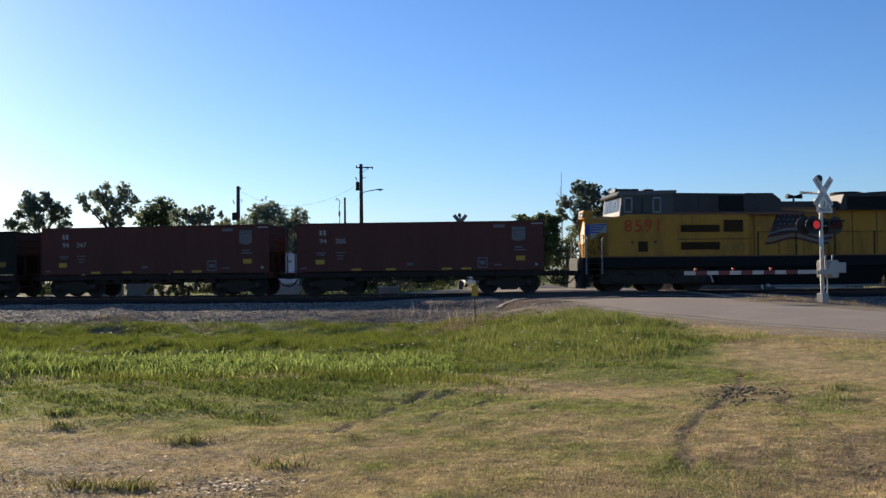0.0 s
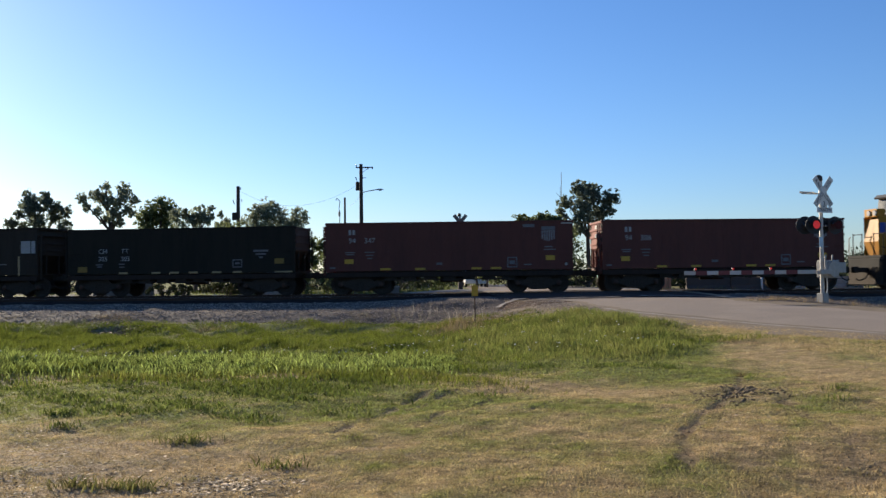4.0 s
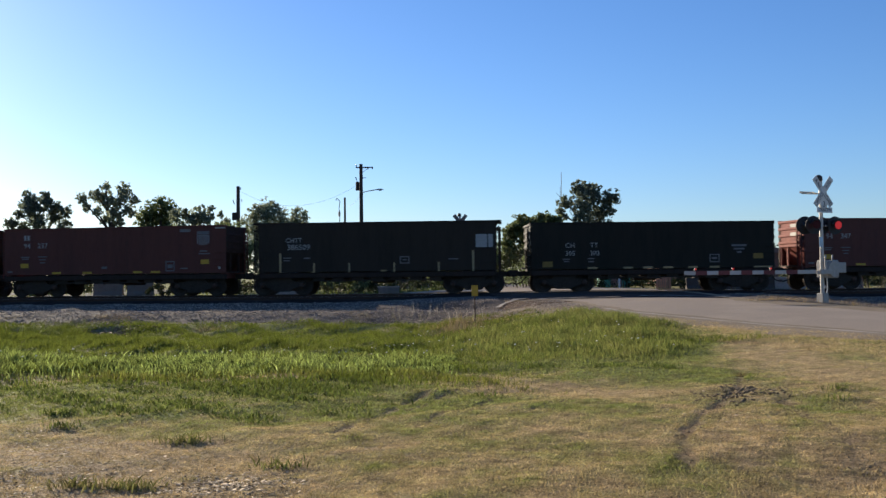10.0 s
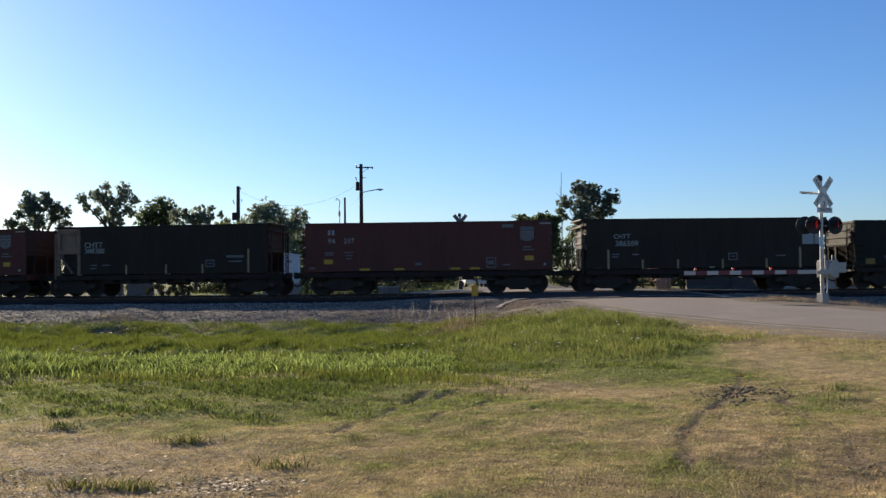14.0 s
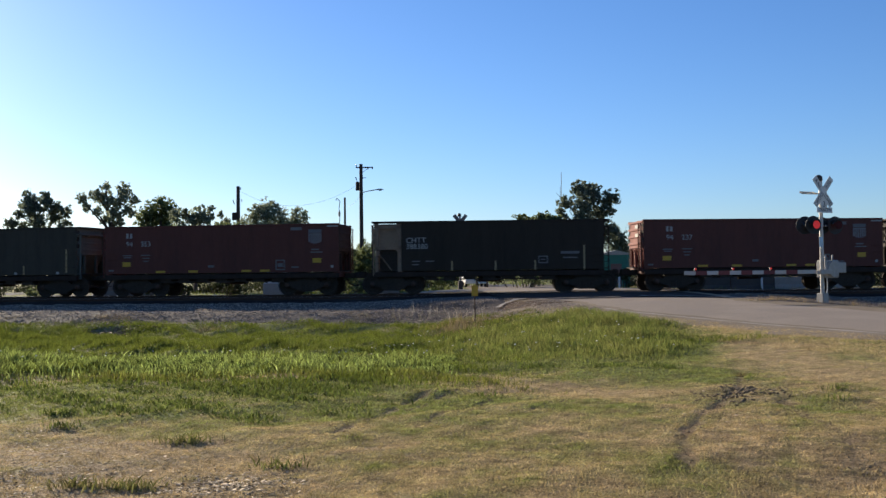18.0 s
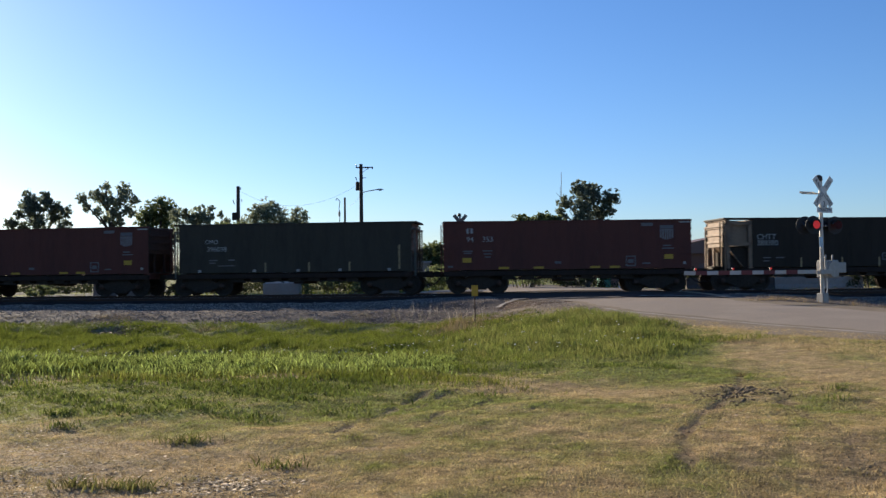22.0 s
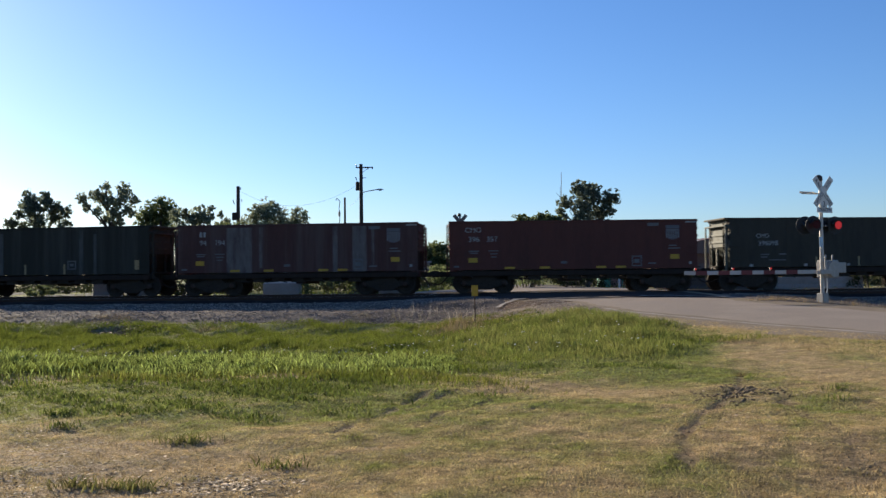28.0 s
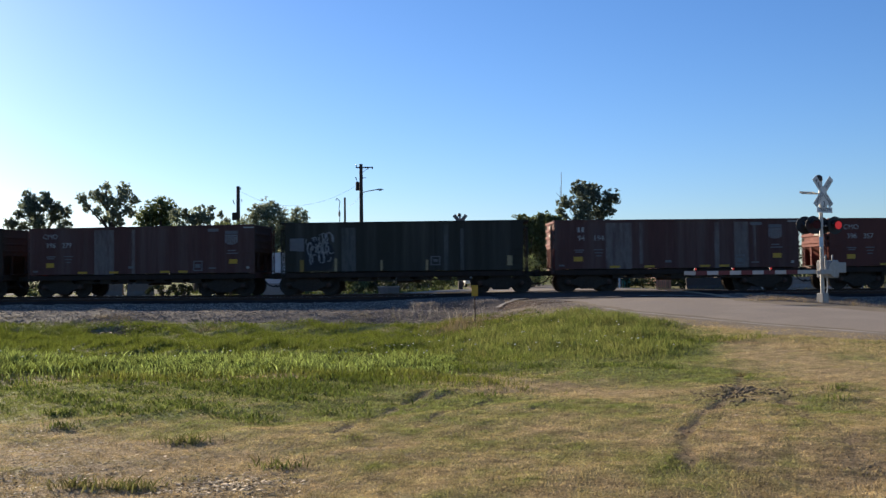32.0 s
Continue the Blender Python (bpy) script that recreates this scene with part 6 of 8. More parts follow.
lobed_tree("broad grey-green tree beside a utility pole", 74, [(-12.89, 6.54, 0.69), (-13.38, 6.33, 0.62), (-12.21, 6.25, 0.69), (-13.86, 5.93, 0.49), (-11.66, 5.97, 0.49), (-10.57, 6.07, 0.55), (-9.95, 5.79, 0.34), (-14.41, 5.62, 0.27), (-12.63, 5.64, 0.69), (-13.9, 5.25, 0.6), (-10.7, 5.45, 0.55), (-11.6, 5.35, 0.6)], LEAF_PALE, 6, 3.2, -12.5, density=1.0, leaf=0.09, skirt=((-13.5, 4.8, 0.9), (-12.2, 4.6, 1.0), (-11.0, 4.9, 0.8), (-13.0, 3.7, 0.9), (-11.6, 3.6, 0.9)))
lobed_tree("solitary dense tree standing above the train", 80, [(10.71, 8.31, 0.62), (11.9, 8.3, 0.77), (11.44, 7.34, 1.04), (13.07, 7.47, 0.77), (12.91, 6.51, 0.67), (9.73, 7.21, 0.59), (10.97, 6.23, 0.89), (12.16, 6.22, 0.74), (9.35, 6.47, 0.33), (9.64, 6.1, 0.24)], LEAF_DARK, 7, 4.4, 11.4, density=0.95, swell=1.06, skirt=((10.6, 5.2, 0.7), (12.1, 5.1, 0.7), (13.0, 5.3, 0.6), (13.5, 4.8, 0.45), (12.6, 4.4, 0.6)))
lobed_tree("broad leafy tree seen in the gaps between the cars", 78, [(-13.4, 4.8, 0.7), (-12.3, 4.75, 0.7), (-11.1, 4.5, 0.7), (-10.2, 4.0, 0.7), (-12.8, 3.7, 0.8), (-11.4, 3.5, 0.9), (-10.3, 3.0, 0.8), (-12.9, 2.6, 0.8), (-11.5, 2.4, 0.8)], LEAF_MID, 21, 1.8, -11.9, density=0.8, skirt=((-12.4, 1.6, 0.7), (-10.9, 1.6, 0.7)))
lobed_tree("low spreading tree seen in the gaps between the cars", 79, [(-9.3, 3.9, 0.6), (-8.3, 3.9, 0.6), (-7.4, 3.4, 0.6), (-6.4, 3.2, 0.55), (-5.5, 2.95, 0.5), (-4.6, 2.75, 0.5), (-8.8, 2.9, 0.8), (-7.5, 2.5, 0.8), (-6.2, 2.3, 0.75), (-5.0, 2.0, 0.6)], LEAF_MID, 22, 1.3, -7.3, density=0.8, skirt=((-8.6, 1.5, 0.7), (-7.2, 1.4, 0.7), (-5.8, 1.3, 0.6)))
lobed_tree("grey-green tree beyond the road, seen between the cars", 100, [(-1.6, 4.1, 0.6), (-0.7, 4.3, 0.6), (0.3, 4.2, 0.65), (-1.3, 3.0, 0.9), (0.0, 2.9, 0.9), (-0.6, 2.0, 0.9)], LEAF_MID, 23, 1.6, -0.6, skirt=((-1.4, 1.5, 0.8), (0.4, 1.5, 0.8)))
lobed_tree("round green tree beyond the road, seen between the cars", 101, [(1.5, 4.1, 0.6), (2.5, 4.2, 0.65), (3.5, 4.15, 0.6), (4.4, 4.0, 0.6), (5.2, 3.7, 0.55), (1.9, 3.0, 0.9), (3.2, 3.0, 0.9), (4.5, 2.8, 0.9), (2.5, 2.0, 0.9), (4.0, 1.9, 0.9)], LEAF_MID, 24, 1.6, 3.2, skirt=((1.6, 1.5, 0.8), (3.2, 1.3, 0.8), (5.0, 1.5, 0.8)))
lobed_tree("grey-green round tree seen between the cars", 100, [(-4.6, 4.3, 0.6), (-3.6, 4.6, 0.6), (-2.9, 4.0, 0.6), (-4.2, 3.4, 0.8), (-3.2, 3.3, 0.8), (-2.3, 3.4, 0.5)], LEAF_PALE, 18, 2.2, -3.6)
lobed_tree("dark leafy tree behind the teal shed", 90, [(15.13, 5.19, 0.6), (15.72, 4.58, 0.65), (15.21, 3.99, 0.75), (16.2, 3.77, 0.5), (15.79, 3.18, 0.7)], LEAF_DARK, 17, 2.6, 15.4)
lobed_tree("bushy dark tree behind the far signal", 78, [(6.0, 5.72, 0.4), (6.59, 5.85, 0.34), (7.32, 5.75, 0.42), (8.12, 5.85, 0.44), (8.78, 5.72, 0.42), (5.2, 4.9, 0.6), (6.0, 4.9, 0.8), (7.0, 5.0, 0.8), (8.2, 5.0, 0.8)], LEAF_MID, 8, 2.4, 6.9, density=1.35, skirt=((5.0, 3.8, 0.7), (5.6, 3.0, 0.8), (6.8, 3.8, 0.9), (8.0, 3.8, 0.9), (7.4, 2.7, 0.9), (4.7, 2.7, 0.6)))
tree("small dark tree at the foot of the solitary tree", 9.5, 78, 5.2, 1.6, LEAF_MID, 9, 60, 50, 0.10, 0.1)
tree("light green sapling by the far signal", 2.35, 70.5, 3.9, 0.85, LEAF_BRIGHT, 10, 40, 50, 0.07, 0.2)
tree("olive-green young tree behind the far signal", 3.3, 77, 4.15, 1.25, LEAF_MID, 14, 90, 60, 0.09, 0.12, full=0.6)
tree("leafy dark tree behind the crossing", 7.9, 84, 5.9, 1.7, LEAF_MID, 15, 130, 70, 0.11, 0.12, full=0.6)
tree("dark tree seen between the cars", -1.4, 120, 4.9, 2.4, LEAF_DARK, 11, 90, 60, 0.14, 0.15)
tree("dark tree seen between the cars", -7.6, 96, 5.2, 2.0, LEAF_MID, 12, 90, 60, 0.12, 0.12)
tree("olive-green tree behind the white cabinet", -14.6, 71, 5.4, 2.2, LEAF_MID, 13, 90, 60, 0.10, 0.1)
for k, (x, y, w, h, mt) in enumerate(((-31, 66, 5.0, 1.2, LEAF_SCRUB), (-17.5, 64.5, 3.0, 0.8, LEAF_SCRUB), (-13.8, 64, 2.4, 1.0, LEAF_SCRUB), (-7.0, 66, 4.0, 1.5, LEAF_MID), (-3.4, 67, 4.2, 1.9, LEAF_SCRUB), (-0.6, 69, 3.2, 1.6, LEAF_MID), (5.5, 73, 3.4, 2.8, LEAF_SCRUB), (9.2, 70, 3.6, 1.6, LEAF_SCRUB), (12.6, 71.5, 3.4, 1.3, LEAF_SCRUB), (5.6, 69, 2.2, 2.1, LEAF_MID), (17.6, 71, 2.0, 1.4, LEAF_SCRUB), (29.5, 70, 4.0, 1.3, LEAF_SCRUB), (-26.4, 67, 1.6, 0.8, LEAF_MID))):
    shrub("leafy roadside shrub behind the tracks", x, y, w, h, mt, 40 + k)


def far_woods():
    rng = np.random.default_rng(77)
    n = 420
    a = rng.uniform(-0.62, 0.62, n)
    d = rng.uniform(210, 330, n)
    h = rng.uniform(4.0, 8.5, n)
    cen = np.stack([np.sin(a) * d, np.cos(a) * d, 0.3 + h * rng.uniform(0.25, 0.85, n)], 1)
    v, f = leaf_cloud(cen, h * 0.45, 60, 0.5, rng)
    v[:, 2] = np.maximum(v[:, 2], 0.3)
    tagged(new("distant_woods", big_mesh("distant_woods", v, f, LEAF_FAR)), "low line of distant hazy woods", "woods", kind="stuff")


far_woods()


def scrub():
    """A low, uneven belt of weeds and scrub behind the far side of the tracks."""
    rng = np.random.default_rng(99)
    n = 900
    x = rng.uniform(-60, 60, n)
    y = rng.uniform(82, 100, n) + 6 * np.sin(x / 9)
    keep = ~((x > -29.5) & (x < -21) & (y < 130)) & off_lane(x, y)
    x, y = x[keep], y[keep]
    h = rng.uniform(0.5, 1.5, len(x)) * (0.8 + 0.4 * bumps(x, y, 3.0))
    cen = np.stack([x, y, ground_z(x, y) + h * 0.5], 1)
    v, f = leaf_cloud(cen, h * 0.75, 70, 0.10, rng)
    v[:, 2] = np.maximum(v[:, 2], 0.3)
    tagged(new("scrub_belt", big_mesh("scrub_belt", v, f, LEAF_SCRUB)), "low belt of green scrub and weeds", "scrub", kind="stuff")


def off_lane(x, y):
    return (x < np.interp(y, ROAD_Y, ROAD_L) - 0.8) | (x > np.interp(y, ROAD_Y, ROAD_R) + 0.8)


scrub()


# ---- utility poles and wires ----
def pole(label, x, y, top, r):
    z0 = float(ground_z(x, y))
    ob = thing("utility_pole", label, "utility pole", pose(x, y, z0), group="utility poles")
    part("shaft", Shape().rod((0, 0, -0.3), (0, 0, top - z0), r, 12, r * 0.72), POSTWOOD, ob, smooth=True)
    return ob, top - z0


def insulator(ob, x, y, z):
    part("insulator", Shape().turned([(0, 0.03), (0.05, 0.05), (0.09, 0.025), (0.13, 0.05), (0.2, 0.03)], 10, pose(x, y, z, 90)), GALV, ob)


p2, h2 = pole("tall dark wooden pole with a street lamp arm", -6.4, 80, 10.4, 0.18)
cross = part("crossarm", Shape().box(-0.4, 0.95, -0.06, 0.06, h2 - 0.32, h2 - 0.22), POSTWOOD, p2)
part("crossarm_brace", Shape().rod((0.0, -0.1, h2 - 0.75), (0.7, -0.1, h2 - 0.3), 0.02, 6), RUST, p2)
for x in (-0.36, 0.55, 0.9):
    insulator(p2, x, 0, h2 - 0.42 if x > 0 else h2 - 0.24)
part("transformer", Shape().turned([(0, 0.12), (0.02, 0.15), (0.65, 0.15), (0.7, 0.1)], 14, pose(-0.27, -0.15, h2 - 2.1, 90)), GRIME, p2, "grey can transformer")
part("cutout", Shape().rod((-0.32, -0.1, h2 - 1.3), (-0.42, -0.15, h2 - 1.05), 0.04, 6), BLACK, p2)
part("cutout", Shape().rod((0.1, -0.1, h2 - 1.12), (0.38, -0.15, h2 - 1.1), 0.03, 6), BLACK, p2)
lamp_arm = part("street_lamp_arm", Shape().tube([(0.1, 0, h2 - 2.25), (0.6, 0, h2 - 2.12), (1.25, 0, h2 - 2.03)], 0.035, 8), GALV, p2, "thin grey street lamp arm")
part("lamp_head", Shape().prism([(1.2, h2 - 2.05), (1.35, h2 - 1.96), (1.6, h2 - 1.97), (1.78, h2 - 2.04), (1.5, h2 - 2.12)], -0.12, 0.12), GALV, lamp_arm)
p1, h1 = pole("dark wooden pole with a small transformer", -17.1, 85, 9.2, 0.2)
part("transformer", Shape().turned([(0, 0.16), (0.02, 0.2), (0.6, 0.2), (0.65, 0.14)], 14, pose(-0.3, -0.15, h1 - 2.85, 90)), GRIME, p1, "grey can transformer")
insulator(p1, 0.22, -0.1, h1 - 0.3)
insulator(p1, 0.3, -0.1, h1 - 1.3)
part("cutout", Shape().rod((-0.3, -0.1, h1 - 1.5), (-0.42, -0.15, h1 - 1.15), 0.04, 6), BLACK, p1)
p3, h3 = pole("thin distant wooden pole", -12.5, 130, 11.7, 0.17)
part("service_riser", Shape().tube([(-0.75, 0, h3 - 4.6), (-0.65, 0, h3 - 2.6), (-0.75, 0, h3 - 1.4), (-0.62, 0, h3 - 0.5), (-1.0, 0, h3 - 0.1), (-1.15, 0, h3 - 0.35)], 0.05, 6), RUST, p3)
part("riser_can", Shape().rod((-0.72, 0, h3 - 2.4), (-0.72, 0, h3 - 1.8), 0.14, 8), GALV, p3)
mast = thing("radio_mast", "thin distant radio mast", "radio mast", pose(12.9, 110, 0.3))
part("pole", Shape().rod((0, 0, 0), (0, 0, 9.0), 0.07, 6).rod((0, 0, 9.0), (0, 0, 12.3), 0.03, 6), GALV, mast)
part("whip", Shape().rod((-0.12, 0, 8.6), (-0.12, 0, 10.9), 0.02, 5), GALV, mast)


def wire(a, b, sag):
    pts = []
    for i in range(13):
        u = i / 12
        p = Vector(a).lerp(Vector(b), u)
        pts.append((p.x, p.y, p.z - sag * 4 * u * (1 - u)))
    w = thing("overhead_wire", "thin dark sagging overhead wire", "wire", group="overhead wires")
    part("strand", Shape().tube(pts, 0.007, 5), BLACK, w)


wire((-17.0, 85, 8.8), (-6.45, 80, 8.9), 1.5)
wire((-6.4, 80, 8.0), (-12.5, 130, 10.6), 0.4)


# ---- white signal cabinet ----
PALECONC = material("pale_concrete", (0.34, 0.285, 0.225), 0.85, grain=0.12, scale=25, stain=(0.42, 0.38, 0.32))


def signal_cabinet(x, y):
    ob = thing("signal_cabinet", "white painted metal railway equipment cabinet", "equipment cabinet", pose(x, y, 0.35, 0, 0, 3))
    part("slab", Shape().box(-1.17, 1.17, -0.95, 0.95, -0.3, 0.8, 0.02), PALECONC, ob)
    part("body", Shape().box(-1.08, 1.08, -0.85, 0.85, 0.8, 2.6, 0.02), SIGNWHITE, ob)
    part("roof", Shape().prism([(-1.16, 2.6), (1.16, 2.6), (1.16, 2.66), (0.0, 2.80), (-1.16, 2.66)], -0.95, 0.95), SIGNWHITE, ob)
    for x0 in (-0.98, 0.06):
        dr = part("door", Shape().box(x0, x0 + 0.92, -0.875, -0.85, 0.92, 2.45, 0.01), SIGNWHITE, ob)
        part("handle", Shape().rod((x0 + 0.8, -0.9, 1.3), (x0 + 0.8, -0.9, 1.55), 0.02, 6), BLACK, dr)
        part("vent", Shape().box(x0 + 0.3, x0 + 0.62, -0.885, -0.874, 2.1, 2.3), GALV, dr)


signal_cabinet(-10.5, 66.5)


# ---- waiting white car ----
CARWHITE = material("white_car_paint", (0.86, 0.85, 0.83), 0.3, grain=0.02, bump=0.0)
RUBBER = material("tyre_rubber", (0.02, 0.02, 0.02), 0.85)
CARGLASS = material("car_glass", (0.02, 0.025, 0.03), 0.06, grain=0.02, bump=0.0)


def waiting_car(x, y, turn):
    ob = thing("pickup_truck", "white pickup truck waiting beyond the crossing", "pickup truck", pose(x, y, 0.62, 0, 0, turn))
    # the front faces -y
    def along(name, outline, half, mt, parent=ob, label=""):
        s = Shape().prism(outline, -half, half, Matrix.Rotation(radians(90), 4, "Z"))
        return part(name, s, mt, parent, label)
    along("body", [(-2.6, 0.35), (-2.68, 0.62), (-2.6, 0.92), (-1.2, 1.02), (2.6, 1.02), (2.65, 0.4)], 0.92, CARWHITE)
    along("cab", [(-1.25, 1.02), (-0.55, 1.62), (0.9, 1.64), (1.05, 1.02)], 0.78, CARWHITE)
    along("windshield", [(-1.3, 1.06), (-0.62, 1.6), (-0.56, 1.6), (-1.2, 1.06)], 0.7, CARGLASS)
    part("grille", Shape().box(-0.1, 0.55, -2.70, -2.6, 0.62, 0.78, 0.02), BLACK, ob)
    part("bumper", Shape().box(-0.92, 0.92, -2.80, -2.58, 0.24, 0.58, 0.04), CARWHITE, ob)
    for sx in (-1, 1):
        part("headlight", Shape().box(*sorted((sx * 0.6, sx * 0.88)), -2.69, -2.55, 0.66, 0.84, 0.02), GALV, ob)
        part("side_window", Shape().box(*sorted((sx * 0.77, sx * 0.79)), -0.6, 0.8, 1.12, 1.54), CARGLASS, ob)
        part("mirror", Shape().box(*sorted((sx * 0.92, sx * 1.1)), -0.85, -0.75, 1.05, 1.2, 0.02), BLACK, ob)
        for wy in (-1.7, 1.75):
            w = part("tyre", Shape().turned([(-0.11, 0.30), (-0.11, 0.36), (0.11, 0.36), (0.11, 0.30)], 20, pose(sx * 0.8, wy, 0.36 - 0.02, 0, 0, 90)), RUBBER, ob)
            part("rim", Shape().turned([(-0.115, 0.22), (0.115, 0.22)], 16, pose(sx * 0.8, wy, 0.34, 0, 0, 90)), GALV, w)


waiting_car(2.5, 84.0, 4)

# ---- low brown building, fence, barrier and posts ----
BRICK = material("brown_brick_wall", (0.20, 0.095, 0.065), 0.85, grain=0.2, scale=30, stain=(0.13, 0.07, 0.05))
ROOFMETAL = material("brown_roof_metal", (0.17, 0.10, 0.08), 0.6, stain=(0.12, 0.08, 0.07))
FENCEWOOD = material("red_brown_fence_wood", (0.62, 0.24, 0.13), 0.8, grain=0.25, scale=20, random_tone=0.25)
house = thing("building", "low red-brown building with a shallow roof", "building", pose(25.0, 92, 0.35, 0, 0, 2))
part("wall", Shape().box(-5.4, 5.4, 0, 6.5, -0.1, 3.0), BRICK, house)
part("roof", Shape().prism([(-5.8, 2.95), (5.8, 2.95), (5.8, 3.25), (0, 4.5), (-5.8, 3.25)], -0.4, 6.9), ROOFMETAL, house)
for x in (-3.6, 0.2, 3.2):
    w = part("window", Shape().box(x - 0.55, x + 0.55, -0.02, 0.06, 1.1, 2.2), CARGLASS, house)
    part("window_frame", Shape().box(x - 0.62, x + 0.62, -0.05, 0.0, 2.2, 2.28).box(x - 0.62, x + 0.62, -0.05, 0.0, 1.02, 1.1), SIGNWHITE, w)
part("door", Shape().box(-1.9, -1.0, -0.03, 0.05, 0.0, 2.05), ROOFMETAL, house)
fence = thing("wooden_fence", "short red-brown upright board fence", "fence", pose(15.8, 73, 0.36))
board = Shape().box(-0.068, 0.068, -0.012, 0.012, 0.0, 1.12, 0.004).mesh("board", FENCEWOOD)
for k in range(7):
    part("board", board, None, fence, m=pose(-0.47 + k * 0.155, 0, random.uniform(-0.03, 0.02)))
for z in (0.3, 0.85):
    part("fence_rail", Shape().box(-0.56, 0.56, 0.012, 0.05, z - 0.04, z + 0.04), FENCEWOOD, fence)
OLDCONC = material("old_grey_concrete", (0.34, 0.285, 0.225), 0.9, grain=0.2, scale=20, stain=(0.22, 0.19, 0.16), stain_amount=0.6, stain_scale=1.0, random_tone=0.3, spec=0.1)
WALLCONC = material("brownish_concrete", (0.19, 0.155, 0.120), 0.9, grain=0.2, scale=20, stain=(0.13, 0.105, 0.08), stain_amount=0.6, stain_scale=1.0, spec=0.1)
barrier = thing("concrete_barrier", "grey stained concrete barrier beyond the tracks", "barrier", pose(24.8, 70, 0.36))
seg = Shape().prism([(-0.28, 0), (0.28, 0), (0.26, 0.1), (0.13, 0.32), (0.10, 0.84), (-0.10, 0.84), (-0.13, 0.32), (-0.26, 0.1)], -1.5, 1.5, Matrix.Rotation(radians(90), 4, "Z")).mesh("barrier_segment", OLDCONC)
# darker copy of the segment: the shade on two of them is painted
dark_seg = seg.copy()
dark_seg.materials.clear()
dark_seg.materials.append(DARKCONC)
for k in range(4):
    part("barrier_segment", dark_seg if k < 2 else seg, None, barrier, "barrier segment with shade put into its colour" if k < 2 else "", m=pose(-6.6 + 3.04 * k, random.uniform(-0.05, 0.05), 0))
low_wall = thing("concrete_barrier", "two grey concrete barrier blocks with a gap between them", "barrier", pose(-22.0, 68, 0.36, 0, 0, 3))
for x, half in ((-0.35, 0.95), (1.75, 0.85)):
    part("barrier_segment", Shape().prism([(-0.30, 0), (0.30, 0), (0.28, 0.12), (0.15, 0.36), (0.12, 0.98), (-0.12, 0.98), (-0.15, 0.36), (-0.28, 0.12)], -half, half, Matrix.Rotation(radians(90), 4, "Z")), WALLCONC, low_wall, m=pose(x, random.uniform(-0.05, 0.05), 0))
for x, y in ((21.75, 69.5), (12.1, 70.0)):
    bo = thing("bollard", "short white painted post", "bollard", pose(x, y, float(ground_z(x, y))), group="white posts")
    part("tube", Shape().rod((0, 0, -0.2), (0, 0, 0.72), 0.07, 12), SIGNWHITE, bo)
    part("cap", Shape().turned([(0, 0.08), (0.05, 0.06), (0.08, 0.02)], 12, pose(0, 0, 0.72, 90)), SIGNWHITE, bo)
outhouse = thing("outbuilding", "low grey outbuilding with a flat metal roof", "building", pose(-3.9, 97, 0.4, 0, 0, 3))
part("wall", Shape().box(-2.6, 2.6, 0.0, 3.0, -0.1, 2.35), OLDCONC, outhouse)
part("roof", Shape().box(-2.8, 2.8, -0.2, 3.2, 2.35, 2.55, 0.02), GALV, outhouse)
part("door", Shape().box(-0.5, 0.4, -0.04, 0.02, 0.0, 2.0), ROOFMETAL, outhouse)
# small teal shed and a pale box behind the tracks
TEAL = material("teal_sheet_metal", (0.055, 0.20, 0.155), 0.6, stain=(0.04, 0.12, 0.095), grain=0.1, spec=0.15)
shed = thing("shed", "small teal sheet-metal shed with a low roof", "shed", pose(14.1, 83, 0.36, 0, 0, 4))
part("wall", Shape().box(-1.15, 1.15, 0.0, 2.0, -0.1, 2.75), TEAL, shed)
for k in range(12):
    part("wall_rib", Shape().box(-1.1 + 0.2 * k - 0.02, -1.1 + 0.2 * k + 0.02, -0.03, 0.0, 0.0, 2.72), TEAL, shed)
part("roof", Shape().prism([(-1.3, 2.72), (1.3, 2.72), (1.3, 2.8), (0, 3.1), (-1.3, 2.8)], -0.15, 2.15), GALV, shed)
part("door", Shape().box(-0.45, 0.45, -0.05, -0.031, 0.05, 2.0), ROOFMETAL, shed)
box = thing("storage_box", "low pale storage box in the grass", "box", pose(-3.55, 66, float(ground_z(-3.55, 66)), 0, 0, 6))
part("body", Shape().box(-0.66, 0.66, -0.4, 0.4, 0.0, 0.40, 0.03), OLDCONC, box)
part("lid", Shape().box(-0.69, 0.69, -0.43, 0.43, 0.40, 0.47, 0.02), PALECONC, box)
# pale gravel access road along the far side of the tracks
off = np.linspace(-16.5, -7.5, 7)
gx, gy, gz, arcs = arc_strip("access_road", off, 0 * off, LOT, -75, 75, 1.0)
gz = ground_z(gx, gy) + 0.035 - 0.06 * (np.abs(off + 12) > 4.4)[None, :] + 0.01 * bumps(gx, gy, 0.8)
v = np.stack([gx.ravel(), gy.ravel(), gz.ravel()], 1)
i = (np.arange(len(arcs) - 1)[:, None] * len(off) + np.arange(len(off) - 1)[None, :]).ravel()
tagged(new("access_road", big_mesh("access_road", v, np.stack([i, i + 1, i + len(off) + 1, i + len(off)], 1), PALELOT, True)), "pale gravel access road beyond the tracks", "gravel", kind="structure")
